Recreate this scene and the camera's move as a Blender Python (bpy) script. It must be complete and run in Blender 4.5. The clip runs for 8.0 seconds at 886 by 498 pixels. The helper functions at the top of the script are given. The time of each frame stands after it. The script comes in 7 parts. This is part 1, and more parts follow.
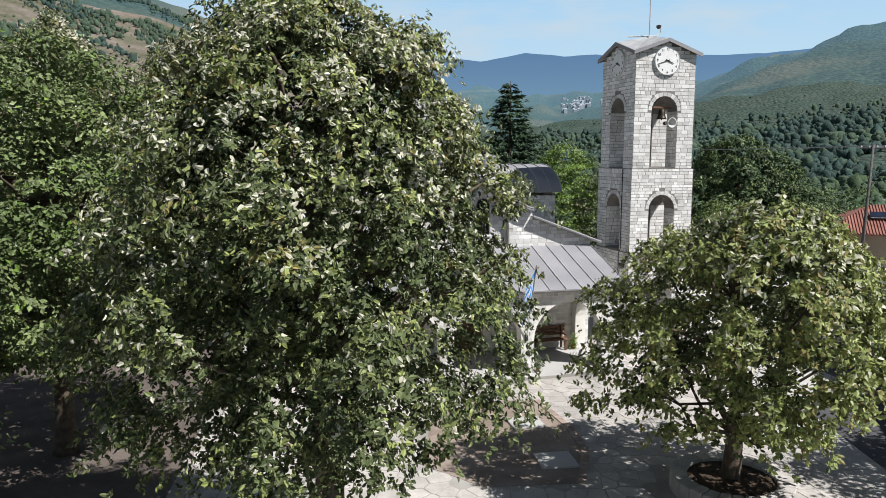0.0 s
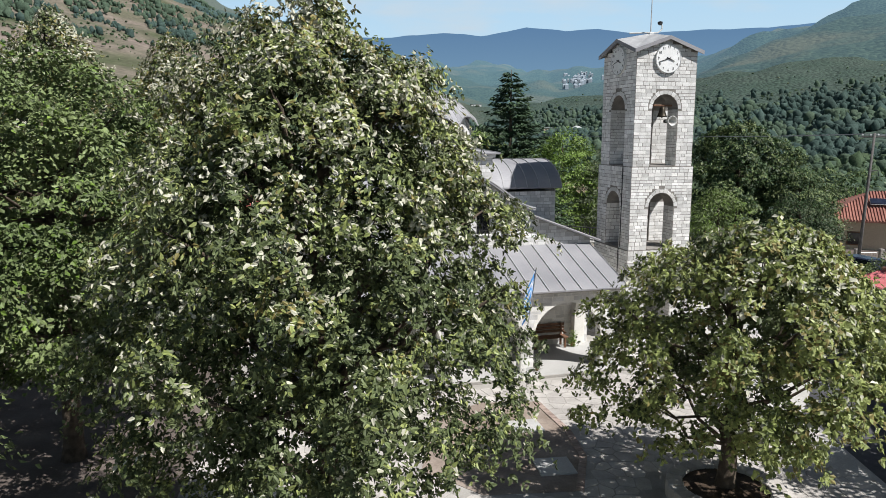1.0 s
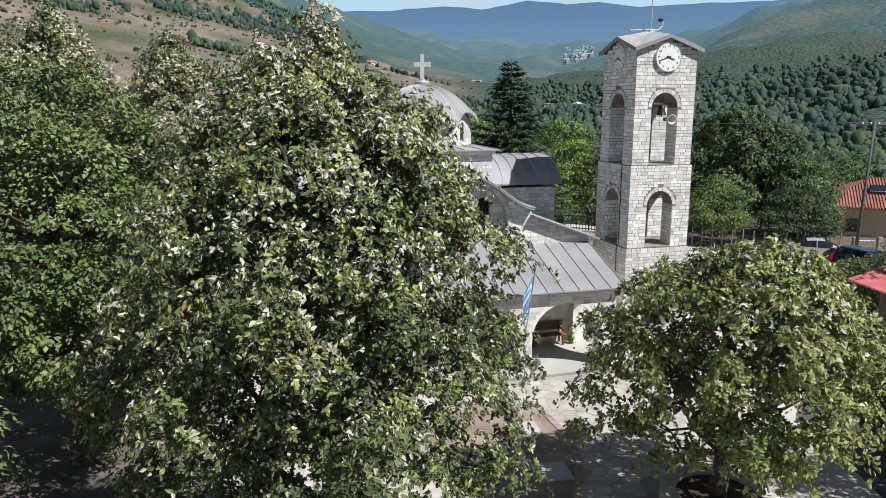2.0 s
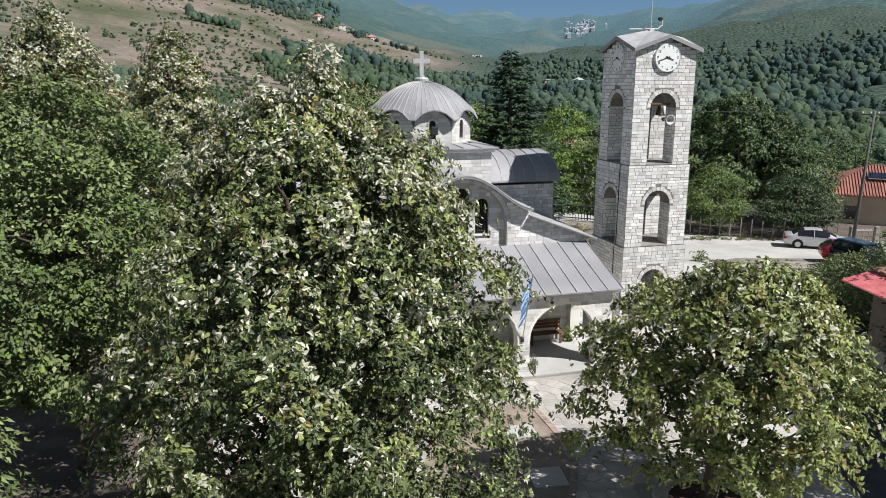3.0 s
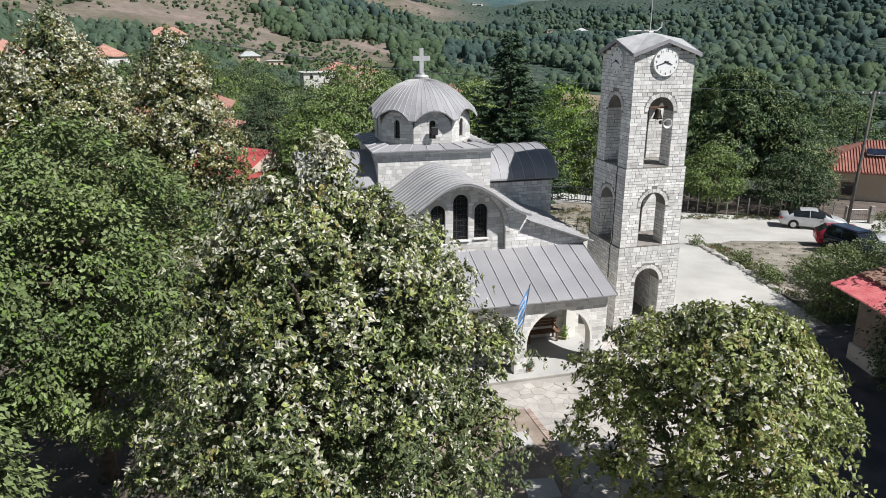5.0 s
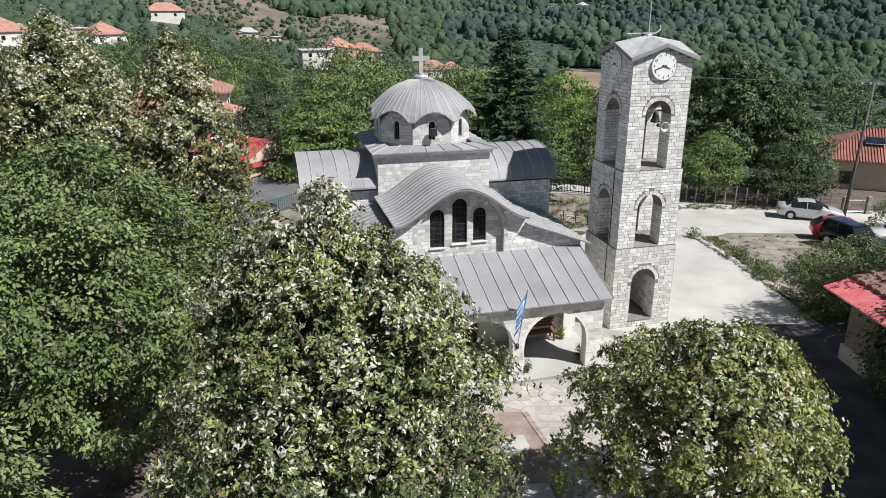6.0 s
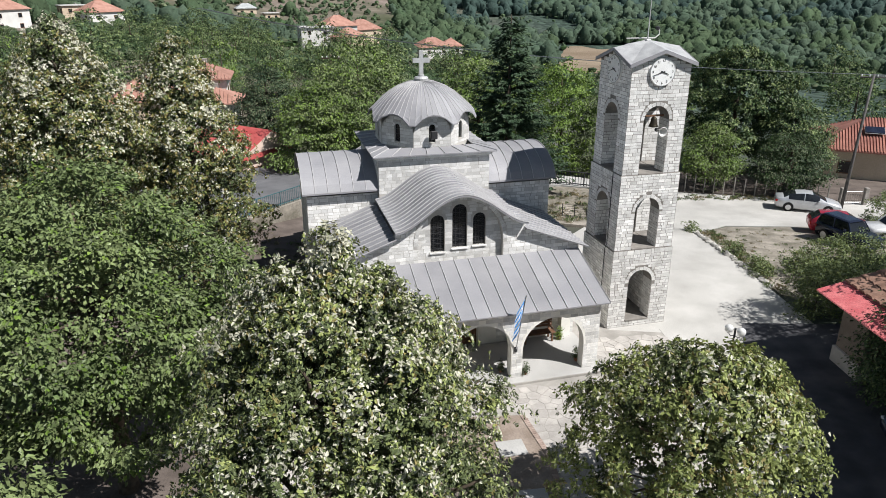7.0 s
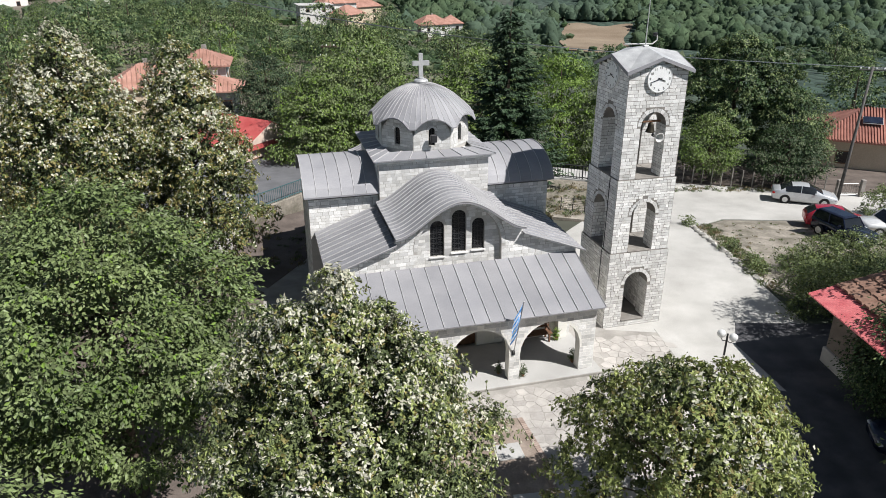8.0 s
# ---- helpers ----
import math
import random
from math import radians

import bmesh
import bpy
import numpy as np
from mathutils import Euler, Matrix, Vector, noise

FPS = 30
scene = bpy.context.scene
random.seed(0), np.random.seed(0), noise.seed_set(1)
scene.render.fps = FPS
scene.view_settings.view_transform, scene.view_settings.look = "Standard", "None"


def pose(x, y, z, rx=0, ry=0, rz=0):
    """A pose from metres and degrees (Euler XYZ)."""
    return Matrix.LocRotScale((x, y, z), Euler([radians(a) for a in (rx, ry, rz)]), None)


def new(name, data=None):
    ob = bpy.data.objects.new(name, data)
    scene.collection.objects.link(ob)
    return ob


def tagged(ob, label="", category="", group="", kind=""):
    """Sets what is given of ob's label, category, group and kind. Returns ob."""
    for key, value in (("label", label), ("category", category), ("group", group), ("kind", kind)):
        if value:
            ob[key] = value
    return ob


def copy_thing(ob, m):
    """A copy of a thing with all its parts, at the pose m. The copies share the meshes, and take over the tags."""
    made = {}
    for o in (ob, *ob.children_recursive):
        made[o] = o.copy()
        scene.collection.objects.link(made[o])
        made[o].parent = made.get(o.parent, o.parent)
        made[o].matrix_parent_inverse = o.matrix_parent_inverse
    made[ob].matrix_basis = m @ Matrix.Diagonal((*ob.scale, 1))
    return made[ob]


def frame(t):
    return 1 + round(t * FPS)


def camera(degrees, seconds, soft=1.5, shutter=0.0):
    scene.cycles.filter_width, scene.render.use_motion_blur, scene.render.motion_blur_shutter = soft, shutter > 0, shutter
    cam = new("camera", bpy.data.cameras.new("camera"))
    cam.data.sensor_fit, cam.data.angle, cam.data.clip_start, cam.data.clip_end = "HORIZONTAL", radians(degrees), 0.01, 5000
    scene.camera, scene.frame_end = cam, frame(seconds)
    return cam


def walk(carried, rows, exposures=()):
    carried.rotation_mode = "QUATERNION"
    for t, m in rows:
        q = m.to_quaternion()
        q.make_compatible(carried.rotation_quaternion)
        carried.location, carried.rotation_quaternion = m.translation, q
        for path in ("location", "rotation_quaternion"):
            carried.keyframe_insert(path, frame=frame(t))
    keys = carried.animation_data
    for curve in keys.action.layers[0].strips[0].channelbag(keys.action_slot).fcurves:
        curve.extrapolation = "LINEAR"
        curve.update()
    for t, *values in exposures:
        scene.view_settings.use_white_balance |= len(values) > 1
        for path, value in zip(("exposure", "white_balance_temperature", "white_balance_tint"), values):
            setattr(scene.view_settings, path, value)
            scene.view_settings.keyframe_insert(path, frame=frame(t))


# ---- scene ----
cam = camera(64.4, 8.0, soft=0.6)
METRES, EYE, TILT, LEAN, TURN = 9.2, 8.05, -7.5, 0.0, 0.0
ROWS = [
    (0.0, 0.0, 0.0, 0.0, 0.0, 0.0, -0.0),
    (0.5, -0.0011, -0.0096, 0.0498, -0.0, -0.98, 0.01),
    (1.0, -0.0011, -0.0187, 0.0999, 0.02, -1.92, 0.02),
    (1.5, -0.0014, -0.0288, 0.1515, 0.02, -2.9, 0.03),
    (3.0, 0.0022, -0.0641, 0.3164, 0.01, -5.88, -0.04),
    (3.5, 0.0026, -0.0759, 0.3741, 0.01, -6.84, -0.02),
    (4.0, 0.003, -0.0878, 0.4332, 0.02, -7.83, -0.02),
    (4.5, 0.002, -0.0993, 0.4961, 0.02, -8.83, -0.02),
    (6.0, 0.0053, -0.1323, 0.693, 0.0, -11.84, -0.03),
    (6.5, 0.0049, -0.1432, 0.7629, -0.0, -12.85, -0.03),
    (7.0, 0.0043, -0.1552, 0.8354, -0.0, -13.85, -0.03),
    (7.5, 0.0047, -0.1675, 0.9082, -0.01, -14.84, -0.03),
    (8.0, 0.006, -0.1807, 0.9832, -0.01, -15.84, -0.04),
]
walk(cam, [(t, pose(0, 0, EYE, TILT, LEAN, TURN) @ pose(METRES * x, METRES * y, METRES * z, 90 + pitch, roll, yaw)) for t, x, y, z, yaw, pitch, roll in ROWS])

# ---- light ----
SUN = Vector((0.701, -0.384, 1.0)).normalized()
world = bpy.data.worlds.new("world")
scene.world = world
world.use_nodes = True
wn, wl = world.node_tree.nodes, world.node_tree.links
sky = wn.new("ShaderNodeTexSky")
sky.sky_type, sky.sun_disc = "NISHITA", False
sky.sun_elevation = math.asin(SUN.z)
sky.sun_rotation = math.atan2(SUN.x, SUN.y)
sky.air_density, sky.dust_density, sky.ozone_density = 0.55, 0.2, 1.2
sky.altitude = 700
# thin streaks of cloud low over the mountains
wco = wn.new("ShaderNodeTexCoord")
wmap = wn.new("ShaderNodeMapping")
wmap.inputs["Scale"].default_value = (3.0, 3.0, 11.0)
wnoise = wn.new("ShaderNodeTexNoise")
wnoise.inputs["Scale"].default_value = 2.2
wnoise.inputs["Detail"].default_value = 6
wramp = wn.new("ShaderNodeValToRGB")
wramp.color_ramp.elements[0].position, wramp.color_ramp.elements[1].position = 0.5, 0.78
wmix = wn.new("ShaderNodeMixRGB")
wmix.inputs[2].default_value = (9.5, 11.2, 12.6, 1)
wl.new(wco.outputs["Generated"], wmap.inputs[0])
wl.new(wmap.outputs[0], wnoise.inputs["Vector"])
wl.new(wnoise.outputs[0], wramp.inputs[0])
wl.new(wramp.outputs[0], wmix.inputs[0])
# pale haze all round, thinning out upwards
wsep = wn.new("ShaderNodeSeparateXYZ")
whz = wn.new("ShaderNodeMapRange")
whz.interpolation_type = "SMOOTHSTEP"
for key, v_ in (("From Min", 0.2), ("From Max", 0.30), ("To Min", 1.0), ("To Max", 0.0)):
    whz.inputs[key].default_value = v_
wcol = wn.new("ShaderNodeValToRGB")
wcol.color_ramp.elements[0].position, wcol.color_ramp.elements[0].color = 0.10, (8.6, 11.8, 14.2, 1)
wcol.color_ramp.elements[1].position, wcol.color_ramp.elements[1].color = 0.34, (4.4, 9.1, 14.5, 1)
wair = wn.new("ShaderNodeMixRGB")
wl.new(wco.outputs["Generated"], wsep.inputs[0])
wl.new(wsep.outputs["Z"], whz.inputs[0])
wl.new(wsep.outputs["Z"], wcol.inputs[0])
wl.new(whz.outputs[0], wair.inputs[0])
wl.new(sky.outputs[0], wair.inputs[1])
wl.new(wcol.outputs[0], wair.inputs[2])
wl.new(wair.outputs[0], wmix.inputs[1])
wl.new(wmix.outputs[0], wn["Background"].inputs[0])
wn["Background"].inputs[1].default_value = 0.045
sun = new("sun", bpy.data.lights.new("sun", "SUN"))
sun.data.energy, sun.data.angle, sun.data.color = 5.0, radians(0.53), (1.0, 0.985, 0.975)
sun.rotation_euler = SUN.to_track_quat("Z", "Y").to_euler()
sun.location = (0, 0, 60)
scene.view_settings.exposure = 0.46


# ---- materials ----
def mat(name, c1, c2, scale=3.0, rough=0.85, bump=0.25, fine=25.0, rand=0.0, island=0.0, metal=0.0, spec=0.3, sheer=0.0, big=0.0, bigscale=0.3, grain=0.2):
    """A two-scale noise material. rand, island: variation of value from piece to piece. sheer: share of light let through (leaves)."""
    m = bpy.data.materials.new(name)
    m.use_nodes = True
    n, l = m.node_tree.nodes, m.node_tree.links
    p = n["Principled BSDF"]
    geo = n.new("ShaderNodeNewGeometry")
    n1 = n.new("ShaderNodeTexNoise")
    n1.inputs["Scale"].default_value, n1.inputs["Detail"].default_value = scale, 5
    l.new(geo.outputs["Position"], n1.inputs["Vector"])
    ramp = n.new("ShaderNodeValToRGB")
    ramp.color_ramp.elements[0].position, ramp.color_ramp.elements[1].position = 0.32, 0.68
    ramp.color_ramp.elements[0].color, ramp.color_ramp.elements[1].color = (*c1, 1), (*c2, 1)
    l.new(n1.outputs[0], ramp.inputs[0])
    out = ramp.outputs[0]
    n2 = n.new("ShaderNodeTexNoise")
    n2.inputs["Scale"].default_value, n2.inputs["Detail"].default_value = fine, 4
    l.new(geo.outputs["Position"], n2.inputs["Vector"])

    def value(src, lo, hi, out):
        r = n.new("ShaderNodeMapRange")
        r.inputs["To Min"].default_value, r.inputs["To Max"].default_value = lo, hi
        l.new(src, r.inputs[0])
        h = n.new("ShaderNodeHueSaturation")
        l.new(r.outputs[0], h.inputs["Value"])
        l.new(out, h.inputs["Color"])
        return h.outputs[0]
    out = value(n2.outputs[0], 1 - grain, 1 + grain, out)
    if big:
        n3 = n.new("ShaderNodeTexNoise")
        n3.inputs["Scale"].default_value, n3.inputs["Detail"].default_value = bigscale, 4
        l.new(geo.outputs["Position"], n3.inputs["Vector"])
        out = value(n3.outputs[0], 1 - 2 * big, 1 + 2 * big, out)
    if rand:
        oi = n.new("ShaderNodeObjectInfo")
        out = value(oi.outputs["Random"], 1 - rand, 1 + rand, out)
    if island:
        out = value(geo.outputs["Random Per Island"], 1 - island, 1 + island, out)
    l.new(out, p.inputs["Base Color"])
    p.inputs["Roughness"].default_value, p.inputs["Metallic"].default_value = rough, metal
    p.inputs["Specular IOR Level"].default_value = spec
    if bump:
        b = n.new("ShaderNodeBump")
        b.inputs["Strength"].default_value, b.inputs["Distance"].default_value = min(bump, 1.0), 0.02 if fine > 2 else 0.6
        l.new(n2.outputs[0], b.inputs["Height"])
        l.new(b.outputs[0], p.inputs["Normal"])
    if sheer:
        tr = n.new("ShaderNodeBsdfTranslucent")
        l.new(out, tr.inputs[0])
        mix = n.new("ShaderNodeMixShader")
        mix.inputs[0].default_value = sheer
        l.new(p.outputs[0], mix.inputs[1])
        l.new(tr.outputs[0], mix.inputs[2])
        l.new(mix.outputs[0], n["Material Output"].inputs[0])
    return m


STONE = mat("limestone", (0.575, 0.56, 0.53), (0.70, 0.69, 0.668), 3.0, 0.9, 0.5, 30, rand=0.2, island=0.2, big=0.06, bigscale=0.6)
MORTAR = mat("mortar", (0.38, 0.36, 0.33), (0.47, 0.45, 0.415), 2.0, 0.95, 0.4, 40)
# dark joints of the tower; also stands in for shade on its arch floors
TOWER_MORTAR = mat("dark_tower_mortar", (0.17, 0.157, 0.14), (0.265, 0.245, 0.22), 2.0, 0.95, 0.4, 40)
PLASTER = mat("plaster", (0.66, 0.64, 0.58), (0.76, 0.74, 0.69), 1.2, 0.9, 0.15, 30)
LEAD = mat("lead_sheet", (0.24, 0.238, 0.25), (0.295, 0.29, 0.298), 0.7, 0.66, 0.12, 18, rand=0.1, metal=0.08, spec=0.35, big=0.05, grain=0.12)
LEAD_SEAM = mat("lead_seam", (0.36, 0.35, 0.35), (0.47, 0.46, 0.455), 2.0, 0.6, 0.1, 18, metal=0.1, spec=0.4)
DARK = mat("dark_glass", (0.012, 0.013, 0.015), (0.02, 0.021, 0.024), 2.0, 0.12, 0.0, 10, spec=0.5)
IRON = mat("black_iron", (0.02, 0.02, 0.022), (0.04, 0.04, 0.042), 6.0, 0.5, 0.1, 30)
WOOD = mat("brown_wood", (0.10, 0.05, 0.028), (0.19, 0.10, 0.055), 5.0, 0.6, 0.2, 40)
WHITE = mat("white_paint", (0.74, 0.74, 0.72), (0.82, 0.82, 0.80), 3.0, 0.5, 0.05, 30)
PALE_METAL = mat("pale_sheet_metal", (0.42, 0.42, 0.42), (0.55, 0.55, 0.54), 2.0, 0.45, 0.1, 20, metal=0.3, big=0.08, bigscale=1.0)
FLAG = mat("flagstone", (0.34, 0.317, 0.29), (0.45, 0.42, 0.387), 2.0, 0.9, 0.4, 22, rand=0.1, island=0.1, big=0.06)
JOINT = mat("paving_joint", (0.27, 0.253, 0.228), (0.37, 0.35, 0.318), 1.2, 0.95, 0.5, 30, big=0.12)
SCREED = mat("porch_screed", (0.36, 0.35, 0.33), (0.44, 0.43, 0.41), 0.8, 0.85, 0.2, 20, big=0.08)
CONCRETE = mat("road_concrete", (0.37, 0.357, 0.33), (0.47, 0.455, 0.425), 0.5, 0.92, 0.4, 22, big=0.11, bigscale=0.22, grain=0.26)
EARTH = mat("dry_earth_grass", (0.13, 0.118, 0.088), (0.33, 0.295, 0.25), 0.7, 0.95, 0.9, 7, big=0.2, bigscale=0.35, grain=0.5)
BARK = mat("bark", (0.055, 0.042, 0.03), (0.11, 0.085, 0.062), 6.0, 0.95, 0.8, 30)
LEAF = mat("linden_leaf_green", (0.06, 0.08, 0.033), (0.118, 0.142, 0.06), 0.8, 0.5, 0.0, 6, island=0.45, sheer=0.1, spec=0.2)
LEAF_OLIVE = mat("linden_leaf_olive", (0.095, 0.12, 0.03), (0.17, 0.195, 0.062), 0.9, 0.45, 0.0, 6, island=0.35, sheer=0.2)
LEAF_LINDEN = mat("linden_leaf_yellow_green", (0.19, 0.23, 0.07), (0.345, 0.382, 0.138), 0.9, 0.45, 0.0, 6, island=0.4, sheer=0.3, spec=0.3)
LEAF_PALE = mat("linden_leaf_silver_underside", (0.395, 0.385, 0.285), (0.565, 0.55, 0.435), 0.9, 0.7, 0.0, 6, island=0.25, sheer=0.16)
LEAF_YELLOW = mat("linden_leaf_yellowing", (0.16, 0.14, 0.045), (0.26, 0.22, 0.08), 0.9, 0.6, 0.0, 6, island=0.3, sheer=0.18)
LEAF_PLANE = mat("broad_leaf_green", (0.1, 0.138, 0.052), (0.185, 0.23, 0.094), 0.5, 0.45, 0.0, 6, island=0.4, sheer=0.13, spec=0.25)
LEAF_LIME = mat("bright_leaf_green", (0.10, 0.17, 0.025), (0.17, 0.25, 0.05), 0.5, 0.55, 0.0, 6, island=0.35, sheer=0.22)
LEAF_DARK = mat("dark_leaf_green", (0.022, 0.046, 0.017), (0.052, 0.092, 0.03), 0.4, 0.5, 0.0, 6, island=0.45, sheer=0.16)
LEAF_GREY = mat("grey_leaf_green", (0.07, 0.09, 0.045), (0.13, 0.155, 0.085), 0.4, 0.6, 0.0, 6, island=0.35, sheer=0.16)
NEEDLE = mat("fir_needle", (0.027, 0.052, 0.026), (0.06, 0.098, 0.046), 0.6, 0.6, 0.0, 8, island=0.45, sheer=0.1)
# blue of the far air is mixed into this canopy colour
FOREST = mat("hazy_forest_canopy", (0.056, 0.098, 0.084), (0.088, 0.136, 0.115), 0.09, 0.9, 0.6, 1.1, island=0.16, sheer=0.45, big=0.14, bigscale=0.01, grain=0.35)


# ---- mesh helpers ----
def finish(me, material, smooth=False):
    for m in (material if isinstance(material, (list, tuple)) else [material]):
        me.materials.append(m)
    me.polygons.foreach_set("use_smooth", [bool(smooth)] * len(me.polygons))
    return me


def part(name, bm, material, parent=None, label="", smooth=False):
    """One mesh object from a bmesh (or mesh data), under a thing or a part."""
    if isinstance(bm, bpy.types.Mesh):
        me = bm
        if not me.materials:
            finish(me, material, smooth)
    else:
        me = bpy.data.meshes.new(name)
        bmesh.ops.recalc_face_normals(bm, faces=bm.faces)
        bm.to_mesh(me)
        bm.free()
        finish(me, material, smooth)
    ob = new(name, me)
    if parent is not None:
        ob.parent = parent
    return tagged(ob, label)


def thing(name, label, category, m=None, group="", kind=""):
    ob = new(name)
    ob.empty_display_size = 0.2
    if m is not None:
        ob.matrix_world = m
    return tagged(ob, label, category, group, kind)


def hexa(bm, p):
    """A six-sided block from 8 points: four below, four above."""
    v = [bm.verts.new(q) for q in p]
    for f in ((0, 3, 2, 1), (4, 5, 6, 7), (0, 1, 5, 4), (1, 2, 6, 5), (2, 3, 7, 6), (3, 0, 4, 7)):
        bm.faces.new([v[i] for i in f])


def box(bm, x0, x1, y0, y1, z0, z1):
    hexa(bm, [(x0, y0, z0), (x1, y0, z0), (x1, y1, z0), (x0, y1, z0), (x0, y0, z1), (x1, y0, z1), (x1, y1, z1), (x0, y1, z1)])


def soft(bm, w=0.02, seg=1):
    bmesh.ops.bevel(bm, geom=list(bm.edges), offset=w, segments=seg, affect="EDGES", clamp_overlap=True)
    return bm


def boxed(x0, x1, y0, y1, z0, z1, w=0.0, seg=1):
    bm = bmesh.new()
    box(bm, x0, x1, y0, y1, z0, z1)
    return soft(bm, w, seg) if w else bm


def tube(bm, path, radii, sides=8, close=True):
    """A tapered tube along a path of points."""
    rings = []
    pts = [Vector(p) for p in path]
    for i, p in enumerate(pts):
        d = (pts[min(i + 1, len(pts) - 1)] - pts[max(i - 1, 0)]).normalized()
        a = d.orthogonal().normalized() if not rings else (rings[-1][1] - d * rings[-1][1].dot(d)).normalized()
        b = d.cross(a)
        r = radii[i] if isinstance(radii, (list, tuple)) else radii
        rings.append(([bm.verts.new(p + (a * math.cos(2 * math.pi * k / sides) + b * math.sin(2 * math.pi * k / sides)) * r) for k in range(sides)], a))
    for (r0, _), (r1, _) in zip(rings, rings[1:]):
        for k in range(sides):
            bm.faces.new((r0[k], r0[(k + 1) % sides], r1[(k + 1) % sides], r1[k]))
    if close:
        bm.faces.new(rings[0][0][::-1])
        bm.faces.new(rings[-1][0])
    return bm


def lathe(bm, profile, sides=24, origin=(0, 0, 0)):
    """A turned body from (radius, height) pairs."""
    rings = [[bm.verts.new((origin[0] + r * math.cos(2 * math.pi * k / sides), origin[1] + r * math.sin(2 * math.pi * k / sides), origin[2] + z)) for k in range(sides)] for r, z in profile]
    for r0, r1 in zip(rings, rings[1:]):
        for k in range(sides):
            bm.faces.new((r0[k], r0[(k + 1) % sides], r1[(k + 1) % sides], r1[k]))
    if profile[0][0] > 1e-4:
        bm.faces.new(rings[0][::-1])
    if profile[-1][0] > 1e-4:
        bm.faces.new(rings[-1])
    return bm


def raw_mesh(name, V, F, index=None):
    """Mesh data from arrays: points (n, 3) and four-cornered faces (m, 4)."""
    me = bpy.data.meshes.new(name)
    V, F = np.asarray(V, np.float32), np.asarray(F, np.int32)
    k = F.shape[1]
    me.vertices.add(len(V))
    me.vertices.foreach_set("co", V.ravel())
    me.loops.add(F.size)
    me.loops.foreach_set("vertex_index", F.ravel())
    me.polygons.add(len(F))
    me.polygons.foreach_set("loop_start", np.arange(0, F.size, k, dtype=np.int32))
    me.polygons.foreach_set("loop_total", np.full(len(F), k, np.int32))
    if index is not None:
        me.polygons.foreach_set("material_index", np.asarray(index, np.int32))
    me.update(calc_edges=True)
    me.validate()
    return me


# ---- walls with openings, and their stones ----
def arch_top(x, o):
    """Height of an opening (x0, x1, sill, spring) above x."""
    r = (o[1] - o[0]) / 2
    return o[3] + math.sqrt(max(0.0, r * r - (x - (o[0] + o[1]) / 2) ** 2))


def wall_bm(x0, x1, z0, top, openings, y0, y1, steps=24):
    """A wall along x between y0 and y1, with arched openings; top is a height or a function of x."""
    f = top if callable(top) else (lambda x: top)
    xs = {x0, x1}
    if callable(top):
        xs |= {x0 + (x1 - x0) * i / steps for i in range(steps + 1)}
    for o in openings:
        c, r = (o[0] + o[1]) / 2, (o[1] - o[0]) / 2
        xs |= {max(x0, min(x1, c - r * math.cos(math.pi * i / 14))) for i in range(15)}
    xs = sorted(xs)
    bm = bmesh.new()
    for a, b in zip(xs, xs[1:]):
        if b - a < 1e-5:
            continue
        m = (a + b) / 2
        cells = [(z0, z0, f(a), f(b))]
        for o in openings:
            if o[0] < m < o[1]:
                cells = [(z0, z0, o[2], o[2])] if o[2] > z0 + 1e-3 else []
                cells.append((arch_top(a, o), arch_top(b, o), f(a), f(b)))
        for la, lb, ha, hb in cells:
            hexa(bm, [(a, y0, la), (b, y0, lb), (b, y1, lb), (a, y1, la), (a, y0, ha), (b, y0, hb), (b, y1, hb), (a, y1, ha)])
    bmesh.ops.remove_doubles(bm, verts=bm.verts, dist=1e-5)
    return bm


def stones(x0, x1, z0, top, openings, rng, course=0.165, length=0.29, ring=0.17, joint=0.016):
    """Blocks (x, z, w, h) laid in courses on a wall face, cut off at the openings and their arch rings."""
    f = top if callable(top) else (lambda x: top)
    zmax = max(f(x0 + (x1 - x0) * i / 40) for i in range(41))
    made, z = [], z0
    while z < zmax - 0.04:
        h = course * rng.uniform(0.75, 1.25)
        if not callable(top) and zmax - z - h < 0.1:
            h = zmax - z
        xs = np.arange(x0, x1 + 1e-6, 0.02)
        ok = np.array([z + h <= f(x) + 0.02 for x in xs])
        for o in openings:
            g = (o[0] - ring, o[1] + ring, o[2], o[3])
            for i, x in enumerate(xs):
                if o[0] < x < o[1] and z + h > o[2] and z < arch_top(x, o):
                    ok[i] = False
                elif g[0] < x < g[1] and z + h > o[3] and z < arch_top(x, g):
                    ok[i] = False
        start = None
        for i in range(len(xs) + 1):
            good = i < len(xs) and ok[i]
            if good and start is None:
                start = xs[i]
            if not good and start is not None:
                a, end = start, xs[i - 1]
                while end - a > 0.06:
                    w = length * rng.uniform(0.55, 1.5)
                    if end - a - w < 0.16:
                        w = end - a
                    made.append((a + joint / 2, z + joint / 2, w - joint, h - joint))
                    a += w
                start = None
        z += h
    return made


